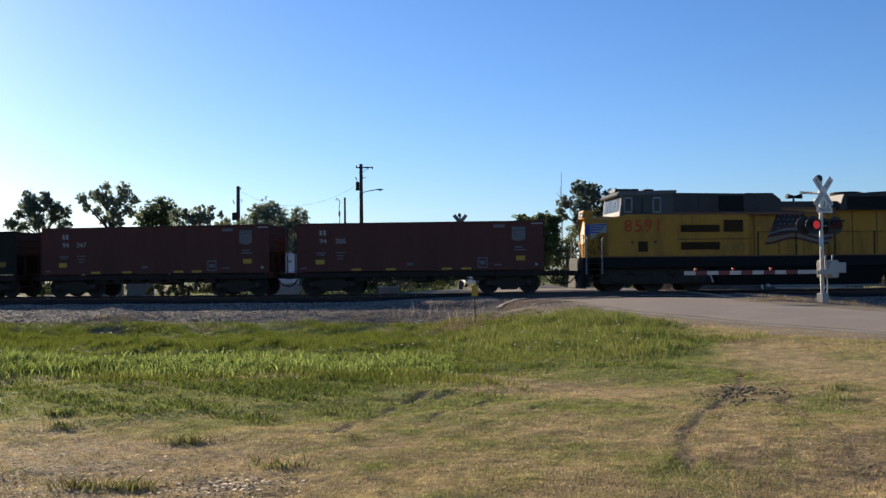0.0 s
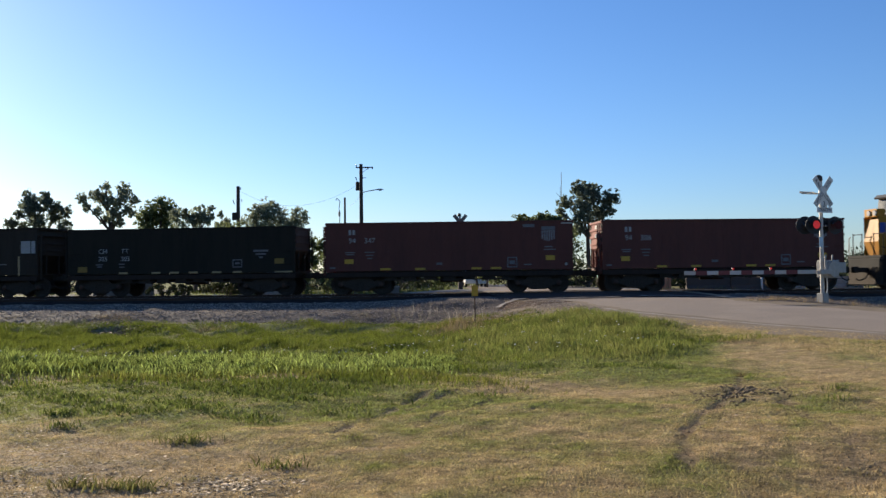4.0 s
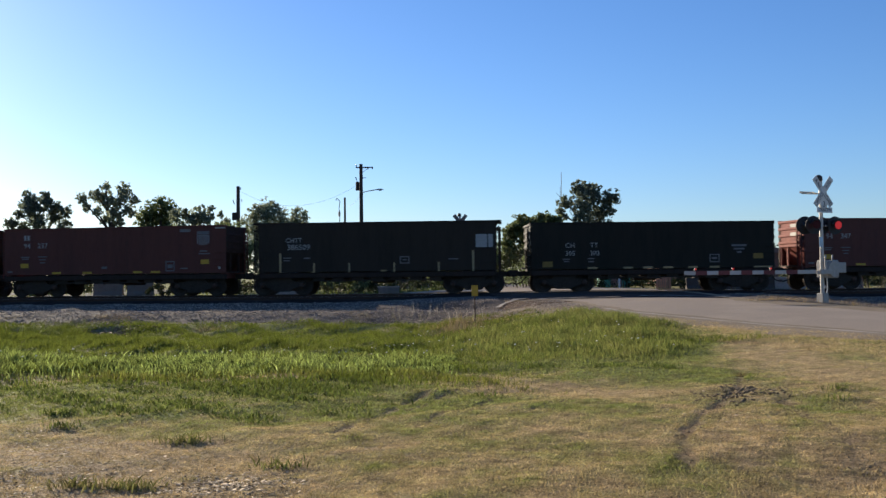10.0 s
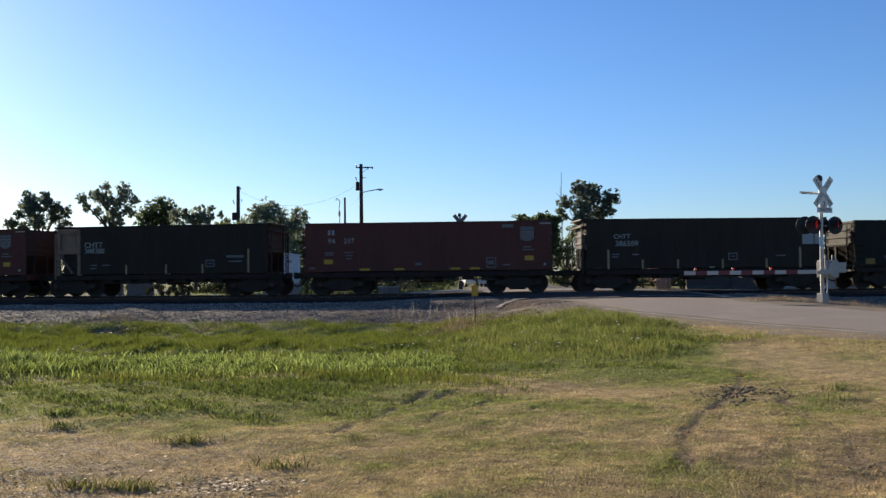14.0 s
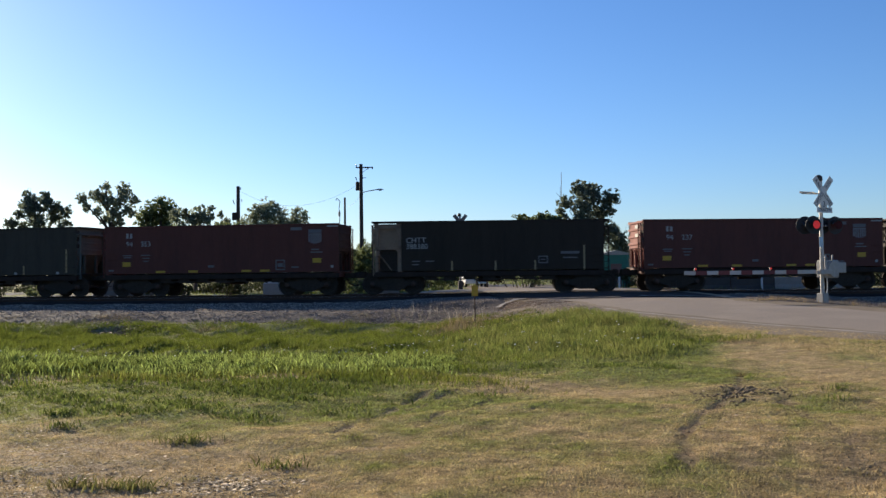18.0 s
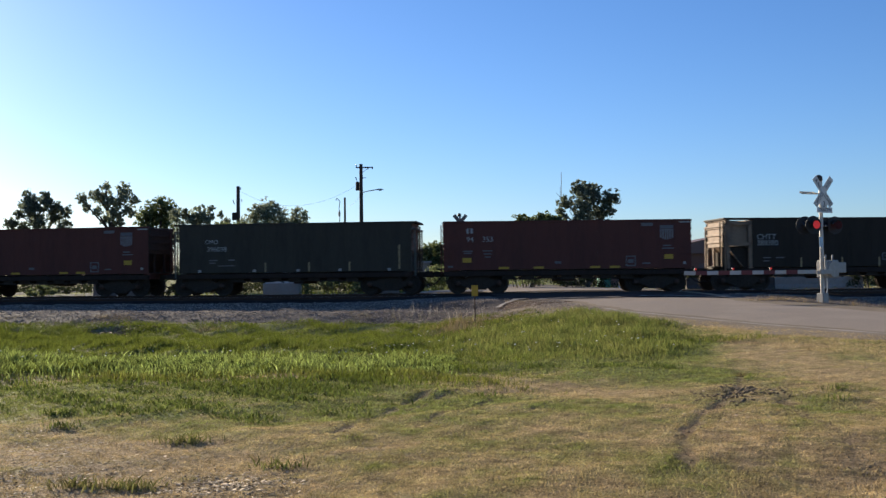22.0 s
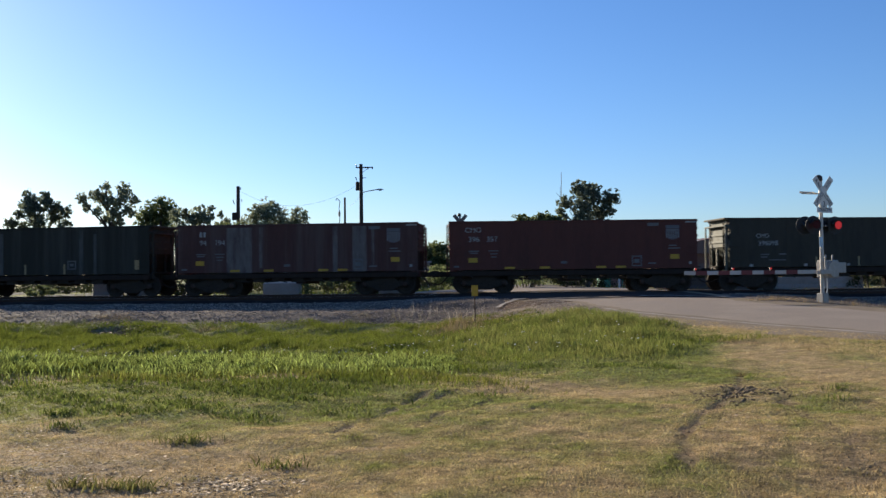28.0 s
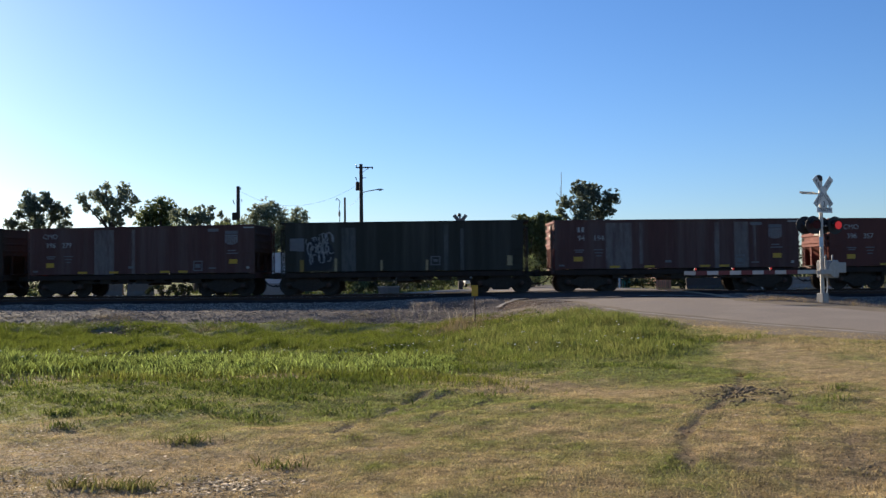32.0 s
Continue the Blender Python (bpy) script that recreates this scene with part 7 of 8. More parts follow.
# pale gravel lots and drive behind the tracks
for name, x0, x1, y0, y1 in (("gravel_lot", -29.0, -21.2, 70, 130), ("gravel_lot", -9.0, -3.5, 62, 66), ("gravel_lot", 14.0, 40.0, 60, 68.5), ("gravel_lot", -40, -33, 66, 120)):
    nx, ny = 14, 14
    gx, gy = np.meshgrid(np.linspace(x0, x1, nx), np.linspace(y0, y1, ny))
    v = np.stack([gx.ravel(), gy.ravel(), ground_z(gx, gy).ravel() + 0.03], 1)
    i = (np.arange(ny - 1)[:, None] * nx + np.arange(nx - 1)[None, :]).ravel()
    tagged(new(name, big_mesh(name, v, np.stack([i, i + 1, i + nx + 1, i + nx], 1), LOT, True)), "grey gravel yard behind the tracks", "gravel", kind="structure")

# ---- grass, weeds and loose stones ----
def blades(name, label, x, y, h, w, mt, rng, bend=0.5, extra=0.0, segs=2, sink=0.01):
    n = len(x)
    z = ground_z(x, y) - sink
    a = rng.uniform(0, 2 * np.pi, n)
    lean = rng.uniform(0.1, bend, n) * h
    la = rng.uniform(0, 2 * np.pi, n)
    wx, wy = np.cos(a) * w * 0.5, np.sin(a) * w * 0.5
    dx, dy = np.cos(la) * lean, np.sin(la) * lean
    base = np.stack([x, y, z], 1)
    side = np.stack([wx, wy, 0 * wx], 1)
    tip = base + np.stack([dx, dy, h], 1)
    if segs == 1:
        v = np.stack([base - side, base + side, tip], 1).reshape(-1, 3)
        f = np.arange(n)[:, None] * 3 + np.array([[0, 1, 2]])
    else:
        mid = base + np.stack([dx * 0.35, dy * 0.35, h * 0.62], 1)
        v = np.stack([base - side * 0.8, base + side * 0.8, mid + side, mid - side, tip], 1).reshape(-1, 3)
        k = np.arange(n)[:, None] * 5
        f = np.concatenate([k + np.array([[0, 1, 2]]), k + np.array([[0, 2, 3]]), k + np.array([[3, 2, 4]])])
    me = big_mesh(name, v, f, mt)
    per = 3 if segs == 1 else 5
    with_green(me, np.repeat(x, per), np.repeat(y, per), extra)
    return tagged(new(name, me), label, "grass", kind="stuff")


def off_road(x, y, gap=0.25):
    return ~((x > np.interp(y, ROAD_Y, ROAD_L) - gap) & (x < np.interp(y, ROAD_Y, ROAD_R) + gap))


def scatter(n, y0, y1, rng, wide=0.47):
    """Points over the ground from y0 to y1, denser towards the near end."""
    u = rng.uniform(0, 1, n)
    y = y0 * (y1 / y0) ** u
    x = rng.uniform(-1, 1, n) * (wide * y + 0.4)
    return x, y


DRYWEED = grassy("dry_weed_stalks", (0.30, 0.225, 0.13), (0.16, 0.145, 0.06), light=0.35, speckle=0.5)
STALK = grassy("pale_dead_stalks", (0.36, 0.315, 0.25), (0.30, 0.27, 0.20), light=0.3, speckle=0.4)
BANKGRASS = grassy("bank_grass_blades", (0.31, 0.25, 0.10), (0.155, 0.192, 0.045), light=0.5, speckle=0.4)


def build_grass():
    rng = np.random.default_rng(21)
    # short dry lawn
    x, y = scatter(580000, 6.2, 25.0, rng)
    tuft = bumps(x, y, 0.13, 0.7) + 0.8 * bumps(x, y, 0.05, 2.2) + 0.5 * bumps(x, y, 0.7, 1.2)
    keep = off_road(x, y, 0.9) & (rng.uniform(-5.0, 0.8, len(x)) < tuft) & (bare_soil(x, y) < rng.uniform(0.05, 0.5, len(x)))
    x, y = x[keep], y[keep]
    g = greenness(x, y)
    h = rng.uniform(0.007, 0.024, len(x)) * (0.7 + 0.6 * g)
    blades("lawn_grass", "short dry lawn grass with green patches", x, y, h, 0.0085 * rng.uniform(0.5, 1.6, len(x)) * (0.5 + y / 14), BLADE, rng, 1.6, segs=1, sink=0.003)
    # strands of straw lying flat
    x, y = scatter(90000, 6.2, 14.0, rng)
    keep = off_road(x, y, 0.9) & (rng.uniform(-1.6, 1.2, len(x)) < bumps(x, y, 0.31, 2.3) + 0.8 * bumps(x, y, 0.09, 1.1) - 1.6 * (greenness(x, y) - 0.4))
    x, y = x[keep], y[keep]
    blades("dead_straw", "strands of dead straw lying on the lawn", x, y, rng.uniform(0.008, 0.02, len(x)), 0.006 * rng.uniform(0.6, 1.4, len(x)), BLADE, rng, 5.0, extra=-0.35, segs=1, sink=0.001)
    # scattered darker clumps
    c = 150
    cx, cy = scatter(c, 6.6, 18.5, rng)
    big = rng.uniform(0.05, 0.16, c)
    idx = rng.integers(0, c, 13000)
    x = cx[idx] + rng.normal(0, 1, len(idx)) * big[idx] * 1.3
    y = cy[idx] + rng.normal(0, 1, len(idx)) * big[idx] * 0.6
    keep = off_road(x, y, 0.9) & ((greenness(cx, cy) > 0.42) | (rng.uniform(0, 1, c) < 0.12))[idx]
    x, y, idx = x[keep], y[keep], idx[keep]
    blades("grass_clumps", "small darker green grass clumps in the lawn", x, y, rng.uniform(0.015, 0.045, len(x)) * (0.6 + 3 * big[idx]), 0.006 * rng.uniform(0.8, 1.6, len(x)), BLADE, rng, 1.2, extra=0.35)
    # rough green growth of the field
    x, y = scatter(230000, 13.0, 33.5, rng)
    d = track_side(x, y)
    keep = off_road(x, y, 1.3) & (d > 13.4 + 1.5 * smooth(x, -4.5, -0.5) + 0.4 * bumps(x, y, 0.9)) & (rng.uniform(-1.9, 1.0, len(x)) < bumps(x, y, 0.5, 0.9) + bumps(x, y, 0.17, 1.9)) & (x < np.interp(y, ROAD_Y, ROAD_L) - 2.3 + 0.5 * bumps(x, y, 0.8)) & (np.hypot((x - 2.4) / 2.3, (y - 34.2) / 2.8) > 1) & (np.hypot((x + 10.7) / (0.9 + 0.3 * bumps(x, y, 0.4)), (y - 32.9) / 0.75) > 1)
    x, y = x[keep], y[keep]
    keep = (smooth(y + 0.2 * x, 12.5, 16.0) > rng.uniform(0, 1, len(x))) & ((smooth(x + 0.3 * bumps(x, y, 0.6), 2.2, -1.2) > rng.uniform(0, 1, len(x))) | (y > 20.5))
    x, y = x[keep], y[keep]
    blades("field_grass", "rough green field grass before the ballast", x, y, rng.uniform(0.04, 0.14, len(x)) * (0.8 + 0.5 * bumps(x, y, 0.55, 0.2) + 0.3 * bumps(x, y, 1.7, 0.2)).clip(0.3, 2), 0.010 * rng.uniform(0.7, 1.4, len(x)), TALLGRASS, rng, 0.9, extra=0.15)
    # denser growth towards the ballast
    n = 150000
    x, y = rng.uniform(-16.5, 3.0, n), rng.uniform(20.5, 34.0, n)
    d = track_side(x, y)
    lump = bumps(x, y * 0.6, 0.42, 0.6) + 0.8 * bumps(x, y * 0.7, 0.95, 1.9)
    keep = off_road(x, y, 1.6) & (d > 13.6 + 1.3 * smooth(x, -4.5, -0.5) + 0.3 * bumps(x, y, 0.9)) & (rng.uniform(-2.2, 1.0, n) < lump) & (x < 0.52 * y - 9.5 + 3.2) & (np.hypot((x - 2.4) / 2.3, (y - 34.2) / 2.8) > 1) & (np.hypot((x + 10.7) / (0.9 + 0.3 * bumps(x, y, 0.4)), (y - 32.9) / 0.75) > 1)
    x, y, lump = x[keep], y[keep], lump[keep]
    blades("hummock_grass", "dense hummocky green grass before the ballast", x, y, rng.uniform(0.04, 0.13, len(x)) * (1.0 + 0.7 * lump).clip(0.35, 2.4), 0.013 * rng.uniform(0.7, 1.4, len(x)), TALLGRASS, rng, 0.8, extra=0.25, segs=1)
    n = 30000
    x, y = rng.uniform(-17.5, -9.3, n), rng.uniform(28.0, 35.6, n)
    keep = (track_side(x, y) > 13.9 + 0.3 * bumps(x, y, 0.5)) & (np.hypot((x + 10.7) / (0.9 + 0.3 * bumps(x, y, 0.4)), (y - 32.9) / 0.75) > 1)
    x, y = x[keep], y[keep]
    blades("ditch_grass", "green grass on the ditch bank below the ballast", x, y, rng.uniform(0.05, 0.15, len(x)), 0.014 * rng.uniform(0.7, 1.4, len(x)), TALLGRASS, rng, 0.8, extra=0.4, segs=1)
    # the bright row of broad-leaved grass
    n = 44000
    x = rng.uniform(-9.8, 0.2, n)
    y = 17.3 + rng.normal(0, 0.75, n) + 0.25 * bumps(x, 0 * x, 1.1) - 0.02 * x
    h = rng.uniform(0.05, 0.26, n) * np.interp(x, [-9.8, -7.5, -7.0, -1.2, 0.2], [1.15, 1.2, 0.85, 0.85, 0.4]) * (0.85 + 0.3 * bumps(x, y, 0.4))
    keep = bumps(x, y, 0.35, 1.4) > rng.uniform(-1.6, 0.7, n)
    blades("broad_grass", "row of bright broad-leaved tall grass", x[keep], y[keep], h[keep].clip(0.08), 0.0125 * rng.uniform(0.5, 1.8, keep.sum()), REED, rng, 0.8, extra=0.5)
    # broad weeds in the damper part of the lawn
    n = 24000
    x, y = rng.uniform(-6.8, 0.2, n), rng.uniform(10.9, 15.6, n)
    here = 1.1 * smooth(bumps(x, y, 0.45, 2.6) + 0.7 * bumps(x, y, 0.16, 0.3), -0.5, 1.2) * smooth(x, 0.0, -1.5) + 1.0 * np.exp(-((x + 2.2) / 1.0) ** 2 - ((y - 13.7) / 0.8) ** 2)
    keep = (here > rng.uniform(0.1, 1.2, n)) & (rut(x, y) < 0.3) & (y + 0.15 * x > 10.6)
    x, y = x[keep], y[keep]
    blades("lawn_weeds", "broad green weeds in the damper lawn", x, y, rng.uniform(0.02, 0.095, len(x)), 0.016 * rng.uniform(0.6, 1.5, len(x)), TUFT, rng, 1.3, extra=0.35)
    # single dark tufts on the dry ground
    spots = ((-2.4, 9.45, 0.24, 150), (-2.62, 7.42, 0.24, 120), (-2.3, 7.4, 0.22, 130), (-1.34, 8.18, 0.2, 70), (-3.93, 10.5, 0.18, 70), (-4.2, 11.35, 0.24, 120), (-2.0, 10.7, 0.2, 50), (0.51, 12.7, 0.2, 60), (1.5, 16.45, 0.4, 200), (2.6, 16.3, 0.4, 200), (3.4, 16.2, 0.35, 130), (0.28, 15.1, 0.28, 90), (-0.9, 14.7, 0.25, 60), (4.34, 14.95, 0.1, 50), (3.5, 15.9, 0.12, 60), (5.0, 12.9, 0.2, 60), (4.6, 11.9, 0.2, 50), (-12.1, 32.6, 0.7, 110), (-10.2, 33.1, 0.35, 90), (-13.2, 33.0, 0.6, 110))
    xs, ys, hs = [], [], []
    for sx, sy, r, k in spots:
        xs.append(sx + rng.normal(0, r * 0.55, k))
        ys.append(sy + rng.normal(0, r * 0.35, k))
        hs.append(rng.uniform(0.03, 0.11, k) * (3.2 if sy > 25 else 1))
    x, y, h = (np.concatenate(q) for q in (xs, ys, hs))
    blades("dark_grass_tufts", "single dark green grass tufts on dry ground", x, y, h, 0.010 * rng.uniform(0.7, 1.5, len(x)), TUFT, rng, 1.3, extra=0.3)
    # fine tall grass on the bank by the road
    n = 120000
    x = rng.uniform(-1.5, 7.0, n)
    y = rng.uniform(16.5, 29.5, n)
    left = np.interp(y, ROAD_Y, ROAD_L)
    inside = smooth(np.minimum(left - 0.2, np.interp(y, BANK_Y, BANK_X)) - x + 0.3 * bumps(x, y, 0.7), -0.2, 0.9) * smooth(x, -1.5, 1.5) * smooth(y + 0.4 * bumps(x, y, 0.5), 15.8, 19.5) * smooth(y + 0.35 * bumps(x, y, 0.6), np.interp(x, [0.5, 2.0, 3.2, 4.5], [27.6, 28.2, 29.4, 30.0]), np.interp(x, [0.5, 2.0, 3.2, 4.5], [26.2, 26.8, 28.2, 28.8]))
    keep = (inside * (0.75 + 0.4 * bumps(x, y, 0.3, 0.8)) > rng.uniform(0, 1, n)) & (track_side(x, y) > 17.0)
    x, y = x[keep], y[keep]
    h = rng.uniform(0.10, 0.36, len(x)) * (0.75 + 0.35 * bumps(x, y, 0.7, 2.0)).clip(0.4, 1.4)
    h = h * (0.3 + 0.7 * inside[keep]) * np.interp(y, [16, 20.5], [0.35, 1.0])
    blades("bank_grass", "fine tall green grass on the road bank", x, y, h, 0.008 * rng.uniform(0.7, 1.4, len(x)), BANKGRASS, rng, 0.7, extra=-0.2)
    # dry straw verge along the road
    n = 60000
    y = rng.uniform(8.5, 31, n)
    x = np.interp(y, ROAD_Y, ROAD_L) - 0.2 - 3.0 * rng.uniform(0, 1, n) ** 1.2
    keep = (rng.uniform(-1.4, 1.0, n) < bumps(x, y, 0.2, 0.3) + 0.7 * bumps(x, y, 0.07, 2.0)) & (x < np.interp(y, ROAD_Y, ROAD_L) - 0.3 + 0.3 * bumps(x, y, 0.5))
    x, y = x[keep], y[keep]
    blades("verge_grass", "dry straw-coloured verge grass along the road", x, y, rng.uniform(0.02, 0.08, len(x)), 0.007 * rng.uniform(0.7, 1.4, len(x)), BLADE, rng, 1.4, extra=-0.55, segs=1, sink=0.003)
    # dry weeds by the marker post, along the ballast and at the signal's foot
    spots = [(0.5, 30.1, 1.0, 420), (1.6, 30.6, 0.8, 200), (-1.6, 33.6, 1.0, 40), (-2.6, 34.2, 0.6, 26), (13.7, 33.9, 0.4, 60), (14.6, 33.4, 0.5, 50), (11.0, 33.9, 0.9, 420), (-7.5, 32.6, 0.7, 160), (15.6, 32.6, 0.9, 150), (-15.2, 36.0, 0.5, 150)]
    xs, ys, hs = [], [], []
    for sx, sy, r, k in spots:
        xs.append(sx + rng.normal(0, r * 0.5, k))
        ys.append(sy + rng.normal(0, r * 0.25, k))
        hs.append(rng.uniform(0.08, 0.34 if k < 140 else 0.13, k))
    x, y, h = (np.concatenate(q) for q in (xs, ys, hs))
    blades("dry_weeds", "dry straw-coloured weeds beside the ballast", x, y, h, 0.010 * np.ones(len(x)), DRYWEED, rng, 0.8, extra=-0.4)
    # a tan mat of dead weeds on the ballast's slope
    k = 1500
    x, y = rng.normal(-11.4, 0.6, k), rng.normal(35.2, 0.4, k)
    blades("dead_weed_mat", "tan mat of dead weeds on the ballast's slope", x, y, rng.uniform(0.03, 0.11, k), 0.02 * np.ones(k), DRYWEED, rng, 1.0, extra=-0.8)
    # dry brown grass on the ballast beyond the road
    k = 4200
    x, y = rng.uniform(10.4, 19.5, k), rng.uniform(33.2, 38.5, k)
    keep = off_road(x, y, 0.3) & (bumps(x, y, 0.7, 1.3) + 0.5 * bumps(x, y, 0.25, 0.2) > rng.uniform(-0.6, 0.9, k))
    x, y = x[keep], y[keep]
    blades("dry_grass", "dry brown grass tufts on the ballast by the road", x, y, rng.uniform(0.04, 0.17, len(x)), 0.016 * np.ones(len(x)), DRYWEED, rng, 1.0, extra=-0.7)
    # brown weeds round the marker post
    k = 700
    x, y = rng.normal(0.45, 0.55, k), rng.normal(28.6, 0.7, k)
    blades("brown_weeds", "brown seeding weeds round the marker post", x, y, rng.uniform(0.08, 0.42, k) * np.exp(-((x - 0.45) / 0.8) ** 2), 0.009 * np.ones(k), DRYWEED, rng, 0.6, extra=-0.3)
    # thin dead stalks standing along the ballast
    k = 60
    x = np.concatenate([rng.normal(-1.5, 1.0, k), rng.normal(0.6, 0.5, 26), rng.normal(13.9, 0.5, 34)])
    y = np.concatenate([rng.normal(34.3, 0.5, k), rng.normal(30.8, 0.4, 26), rng.normal(33.6, 0.25, 34)])
    blades("dead_stalks", "thin pale dead weed stalks beside the ballast", x, y, rng.uniform(0.15, 0.6, len(x)) * np.where(x > 8, 0.5, 1.0), 0.013 * np.ones(len(x)), STALK, rng, 0.4, extra=-0.6)
    # grass beyond the tracks
    n = 60000
    x = rng.uniform(-42, 42, n)
    y = rng.uniform(55.0, 75.0, n)
    keep = off_road(x, y, 1.0) & (bumps(x, y, 2.2, 0.6) > rng.uniform(-1.3, 0.9, n)) & (track_side(x, y) < -17.0) & (rng.uniform(0, 1, n) < np.where(x > 8, 0.12, np.where(x > -10, 0.5, 0.2)))
    x, y = x[keep], y[keep]
    blades("far_grass", "sunlit rough grass beyond the tracks", x, y, rng.uniform(0.1, 0.4, len(x)), 0.03 * np.ones(len(x)), TALLGRASS, rng, 0.6, extra=0.05, segs=1)


def stones(name, label, x, y, size, mt, rng, lift=0.0, z=None):
    n = len(x)
    z = ground_z(x, y) if z is None else z
    base = np.array([[1, 0, 0], [-0.5, 0.87, 0], [-0.5, -0.87, 0], [0.1, 0.1, 0.42], [0, 0, -0.6], [0.6, 0.55, 0.18]])
    tri = np.array([[0, 5, 3], [5, 1, 3], [1, 2, 3], [2, 0, 3], [5, 0, 4], [1, 5, 4], [2, 1, 4], [0, 2, 4]])
    v = base[None] * (1 + rng.uniform(-0.3, 0.3, (n, 6, 3))) * (size * rng.uniform(0.6, 1.4, n))[:, None, None]
    a = rng.uniform(0, 6.28, n)
    c, s = np.cos(a)[:, None], np.sin(a)[:, None]
    v = np.stack([v[:, :, 0] * c - v[:, :, 1] * s, v[:, :, 0] * s + v[:, :, 1] * c, v[:, :, 2]], 2) + np.stack([x, y, z + lift], 1)[:, None, :]
    f = (np.arange(n)[:, None, None] * 6 + tri[None]).reshape(-1, 3)
    return tagged(new(name, big_mesh(name, v.reshape(-1, 3), f, mt)), label, "stones", kind="stuff")


def flakes(name, label, x, y, size, mt, rng):
    """Thin, flat, five-cornered bits lying nearly level."""
    n = len(x)
    a = np.sort(rng.uniform(0, 2 * np.pi, (n, 5)), 1)
    s = (size * rng.uniform(0.4, 1.6, n))[:, None]
    u, w = np.cos(a) * s * rng.uniform(0.8, 1.8, n)[:, None], np.sin(a) * s * 0.75
    t = rng.uniform(0, 2 * np.pi, n)[:, None]
    px, py = u * np.cos(t) - w * np.sin(t), u * np.sin(t) + w * np.cos(t)
    tilt = rng.normal(0, 0.1, (n, 2))
    z = ground_z(x, y)[:, None] + 0.003 + px * tilt[:, :1] + py * tilt[:, 1:]
    top = np.stack([x[:, None] + px, y[:, None] + py, z], 2)
    low = top - np.array([0, 0, 0.006])
    v = np.concatenate([top, low], 1).reshape(-1, 3)
    tri = [[0, 1, 2], [0, 2, 3], [0, 3, 4]] + [q for k in range(5) for q in ([k, 5 + k, 5 + (k + 1) % 5], [k, 5 + (k + 1) % 5, (k + 1) % 5])]
    f = (np.arange(n)[:, None, None] * 10 + np.array(tri)[None]).reshape(-1, 3)
    return tagged(new(name, big_mesh(name, v, f, mt)), label, "litter", kind="stuff")


def build_stones():
    rng = np.random.default_rng(4)
    # ballast on the near slope and shoulder
    n = 62000
    arc = rng.uniform(-24, 22, n)
    off = rng.uniform(7.4, 14.4, n)
    an = START + arc / NEAR_R
    r = CURVE_R + off
    x, y = CURVE_X + r * np.sin(an), CURVE_Y - r * np.cos(an)
    keep = off_road(x, y, 0.2) & (off < 14.2 + 0.4 * bumps(x, y, 0.8)) & (((x > 8) & (rng.uniform(0, 1, n) < 0.45)) | (rng.uniform(0, 1, n) < smooth(x + 0.5 * bumps(x, y, 0.7), 1.2, -2.6)))
    x, y = x[keep], y[keep]
    bed = ground_z(x, y) + 0.05 + 0.010 * bumps(x, y, 0.23, 1.3) + 0.022 * bumps(x, y, 0.7, 0.4)
    bed = bed - 0.14 * (1 - smooth(track_side(x, y), 15.2, 13.8))
    big = rng.uniform(0, 1, len(x)) < (0.16 + 0.1 * bumps(x, y, 0.6, 1.1)) * smooth(x, -1.0, -4.5)
    stones("ballast_stones", "loose grey ballast stones", x[~big], y[~big], 0.021, STONE, rng, 0.004, bed[~big])
    stones("coarse_ballast", "coarse pale ballast stones", x[big], y[big], 0.036, STONE, rng, 0.010, bed[big])
    # broken clods in the washed-out hollow
    k = 170
    stones("hollow_clods", "dark clods and stones in the washed-out hollow", rng.normal(-10.5, 0.6, k), rng.normal(33.0, 0.35, k), 0.06, CLOD, rng, 0.03)
    stones("hollow_stones", "grey stones in the washed-out hollow", rng.normal(-10.9, 0.8, k), rng.normal(33.2, 0.4, k), 0.035, STONE, rng, 0.02)
    # flat bits of dead grass, bark and stone lying on the lawn
    x, y = scatter(24000, 6.3, 17.0, rng)
    keep = off_road(x, y, 0.9) & (rng.uniform(-1.2, 0.9, len(x)) < bumps(x, y, 0.5, 3.3) - 1.3 * (greenness(x, y) - 0.35)) & (rut(x, y) < 0.6)
    flakes("lawn_litter", "dead grass and bits of bark lying on the lawn", x[keep], y[keep], 0.009, LITTER, rng)
    for cx, cy, sx, sy, n in ((-1.6, 7.4, 0.24, 0.22, 420), (-3.1, 7.65, 0.35, 0.3, 240), (-3.4, 9.45, 0.3, 0.2, 100), (-2.9, 8.3, 0.6, 0.4, 100), (-4.3, 10.2, 0.3, 0.3, 60), (4.3, 12.6, 0.6, 0.5, 40), (2.9, 10.6, 0.4, 0.5, 40)):
        flakes("pale_chips", "pale flat stone chips strewn on the lawn", cx + rng.normal(0, sx, n), cy + rng.normal(0, sy, n), 0.017, PALESTONE, rng)
    for cx, cy, sx, sy, n in ((-1.6, 7.4, 0.26, 0.22, 110), (-3.1, 7.65, 0.35, 0.3, 70), (-2.0, 8.4, 1.0, 0.7, 60)):
        stones("dark_gravel", "dark gravel bits among the pale chips", cx + rng.normal(0, sx, n), cy + rng.normal(0, sy, n), 0.013, CLOD, rng, 0.004)
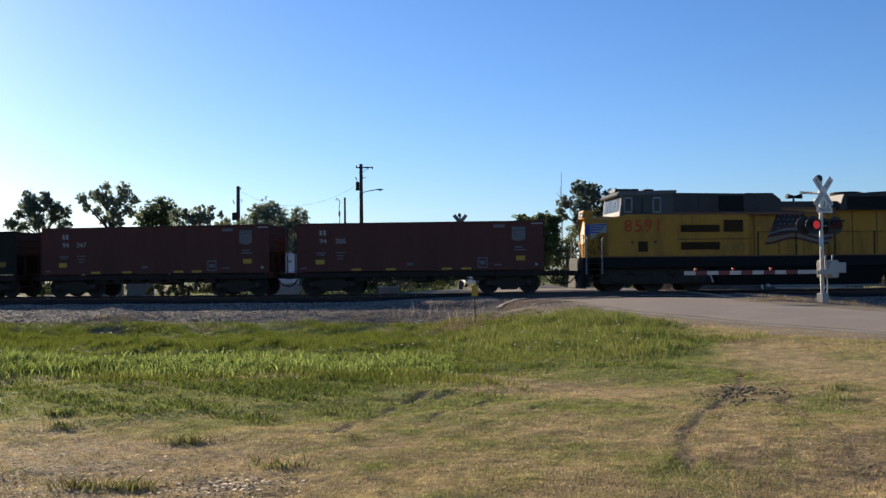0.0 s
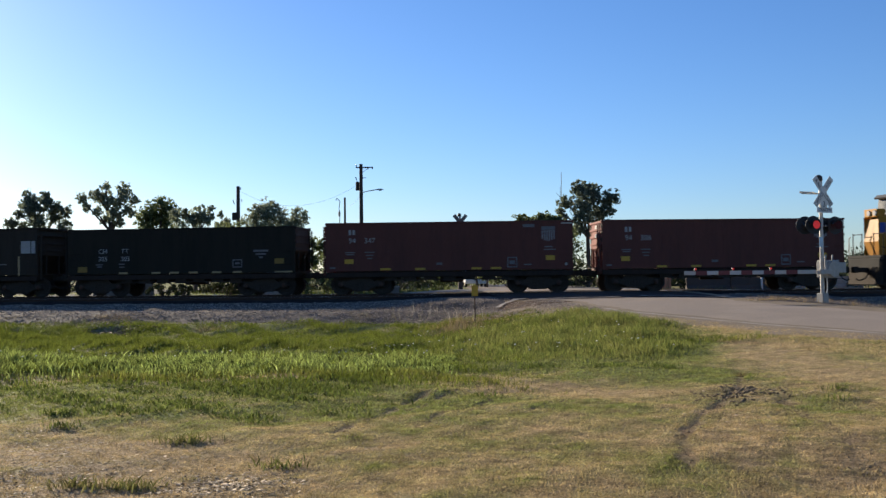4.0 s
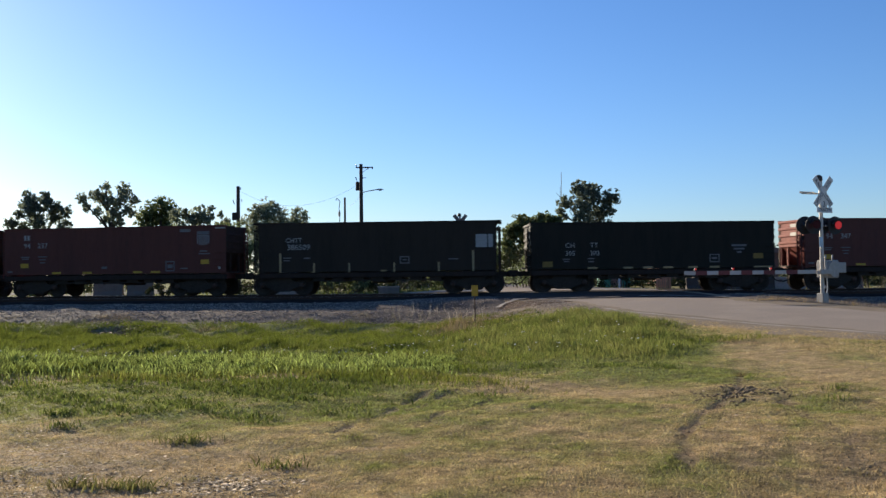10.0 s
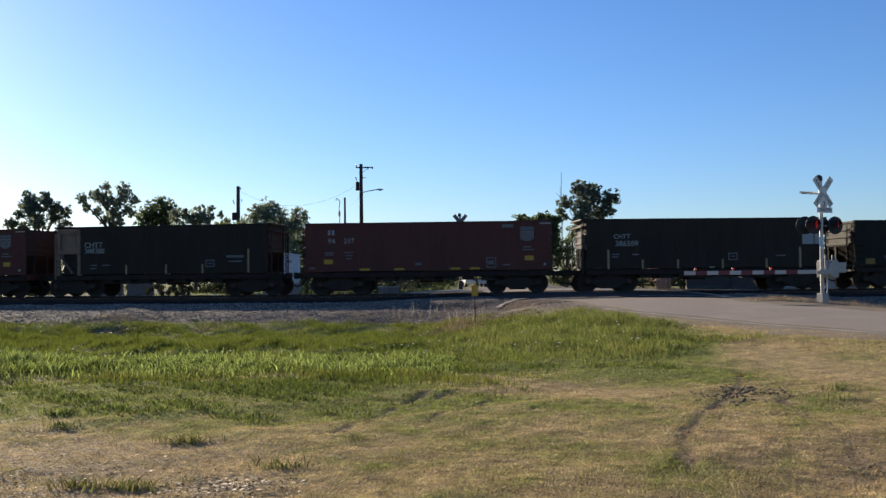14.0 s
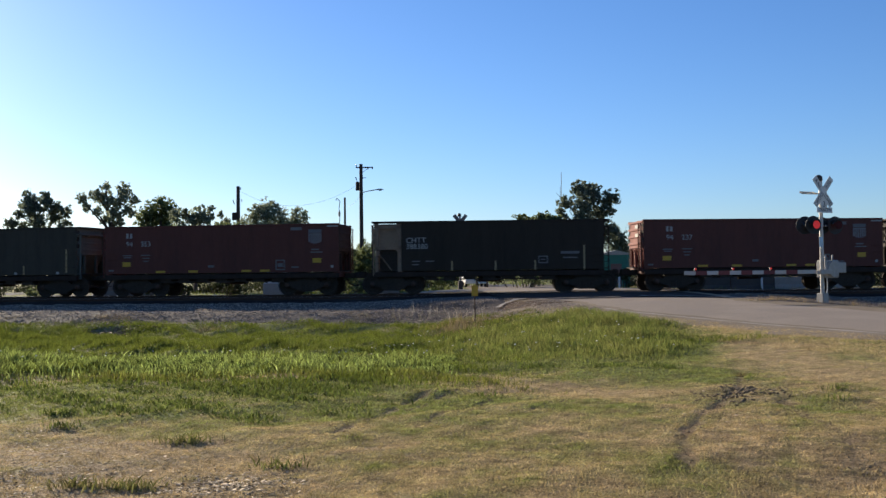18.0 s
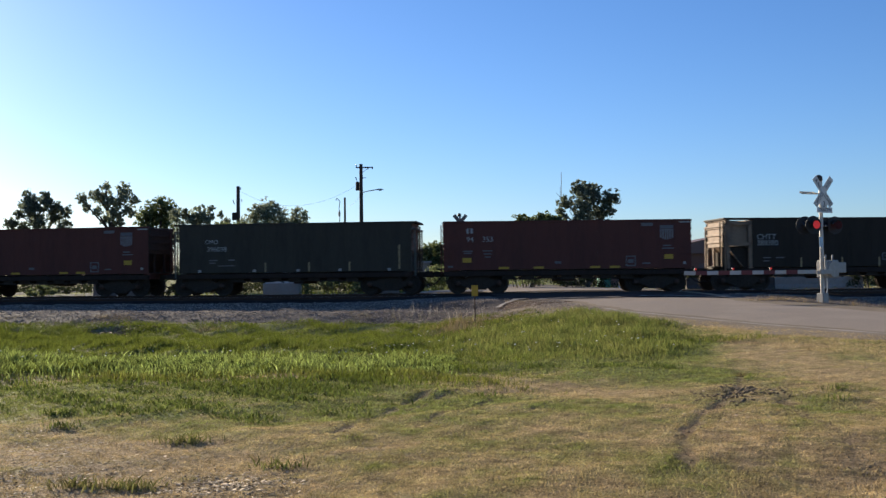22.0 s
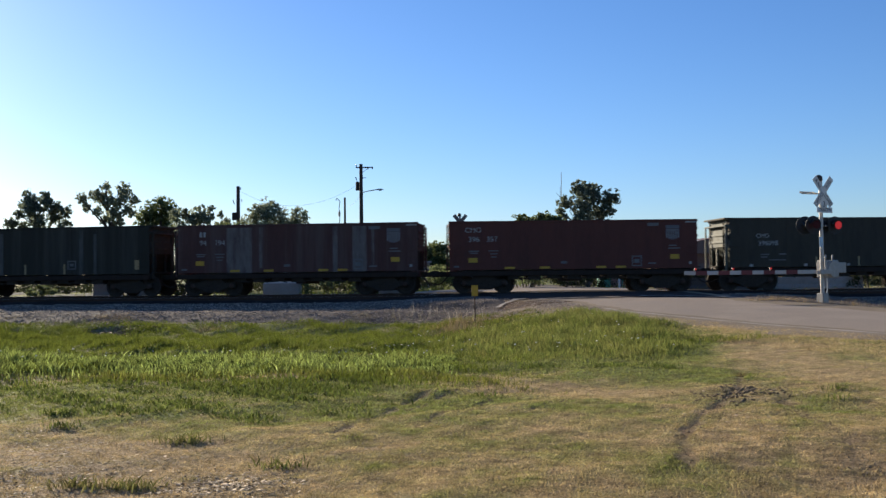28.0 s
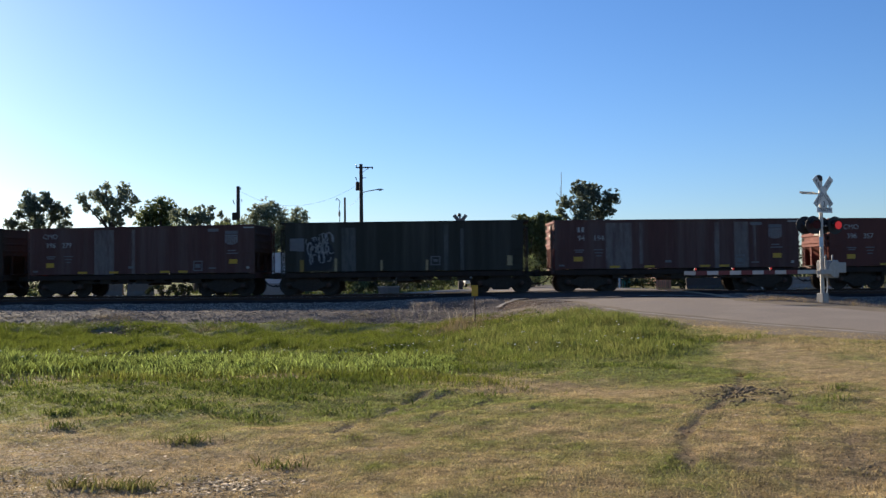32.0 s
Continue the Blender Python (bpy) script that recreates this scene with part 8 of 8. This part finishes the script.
    # white gravel scattered near the camera
    for cx, cy, sx, sy, n in ((-1.65, 7.4, 0.28, 0.25, 120), (-3.0, 7.6, 0.5, 0.4, 60), (-2.3, 8.6, 1.6, 1.0, 120), (-3.4, 9.6, 0.5, 0.4, 60), (0.5, 11.0, 4.0, 3.0, 100)):
        stones("gravel_stones", "pale gravel scattered in the lawn", cx + rng.normal(0, sx, n), cy + rng.normal(0, sy, n), 0.012, PALESTONE, rng, 0.002)
    # crumbs along the road's edge
    yy = rng.uniform(9, 33, 2600)
    xx = np.interp(yy, ROAD_Y, ROAD_L) - rng.uniform(0.0, 1.0, 2600) ** 1.3 * 2.2 + 0.25
    stones("shoulder_stones", "small stones on the road shoulder", xx, yy, 0.011, PALESTONE, rng, 0.02)
    # the gravel fan where the road's corner meets the ballast
    n = 13000
    xx, yy = rng.uniform(-4.0, 5.2, n), rng.uniform(29.2, 37.2, n)
    keep = (xx < np.interp(yy, ROAD_Y, ROAD_L) + 0.1) & (xx > np.interp(yy, [29, 32, 33.5, 37.2], [1.0, -0.6, -3.4, -3.8])) & (bumps(xx, yy, 0.5, 0.7) > rng.uniform(-1.4, 1.0, n))
    xx, yy = xx[keep], yy[keep]
    stones("fan_stones", "small tan stones strewn on the gravel beside the road", xx, yy, 0.020, FANSTONE, rng, 0.07)
    # churned soil where the wheels turned
    k = 150
    stones("churned_soil", "dark churned soil clods where wheels turned", np.concatenate([rng.normal(3.85, 0.22, k), rng.normal(3.4, 0.2, k // 2)]), np.concatenate([rng.normal(13.0, 0.28, k), rng.normal(12.5, 0.3, k // 2)]), 0.026, CLOD, rng, 0.006)
    # small white wild flowers in the tall grass
    k = 80
    xx = np.concatenate([rng.uniform(-0.8, 4.2, k), rng.uniform(-9.0, -0.5, k // 2)])
    yy = np.concatenate([rng.uniform(17.5, 27.0, k), rng.uniform(17.0, 19.5, k // 2)])
    stones("wild_flowers", "tiny white wild flowers in the tall grass", xx, yy, 0.019, PETAL, rng, 0.0, ground_z(xx, yy) + rng.uniform(0.12, 0.26, len(xx)))
    # clods along the wheel ruts
    xs, ys = [], []
    for line, _ in RUTS:
        for (ax, ay), (bx, by) in zip(line, line[1:]):
            k = int(20 * math.hypot(bx - ax, by - ay))
            u = rng.uniform(0, 1, k)
            xs.append(ax + (bx - ax) * u + rng.normal(0, 0.09, k))
            ys.append(ay + (by - ay) * u + rng.normal(0, 0.09, k))
    x, y = np.concatenate(xs), np.concatenate(ys)
    stones("soil_clods", "dark soil clods thrown up along wheel ruts", x, y, 0.018, CLOD, rng, 0.0)


PETAL = material("white_petals", (0.78, 0.77, 0.68), 0.7, island_tone=0.3, scale=30)
FANSTONE = material("tan_gravel_stone", (0.36, 0.29, 0.23), 0.85, island_tone=0.6, scale=30, spec=0.06)
PALESTONE = material("pale_gravel_stone", (0.46, 0.37, 0.25), 0.8, island_tone=0.5, scale=30)
LITTER = material("dead_grass_litter", (0.36, 0.275, 0.15), 0.85, island_tone=0.5, scale=30)
CLOD = material("dark_soil_clod", (0.17, 0.125, 0.075), 0.9, island_tone=0.4, scale=30)
build_grass()
build_stones()

def motions():
    """The train rolls to the right along the curve and its wheels turn; the signal lamps flash."""
    for car, arc in TRAIN:
        walk(car, [(t, track_pose(arc + curve_arc(t), 0.0, RAIL_Z + RIDE)) for t in range(0, 33)])
    for wheel, r, rest in SPIN:
        rows, t = [], 0.0
        while t < 32.0 + 1e-6:
            rows.append((t, rest @ Matrix.Rotation(curve_arc(t) / r, 4, "Y")))
            t += 4 / 30
        walk(wheel, rows + [(32.0, rest @ Matrix.Rotation(curve_arc(32.0) / r, 4, "Y"))])
    for disc, rest, first in FLASH:
        rows, k = [], -1
        turns = 0.0 if first else 180.0
        rows.append((0.0, rest @ Matrix.Rotation(radians(turns), 4, "Z")))
        while True:
            t = BEAT_START + k * BEAT / 2
            k += 1
            if t <= 0.0:
                continue
            if t + 0.1 >= 32.0:
                break
            for step in range(4):
                rows.append((t + step / 30, rest @ Matrix.Rotation(radians(turns + 60 * step), 4, "Z")))
            turns += 180.0
        rows.append((32.0, rest @ Matrix.Rotation(radians(turns), 4, "Z")))
        walk(disc, rows)


motions()
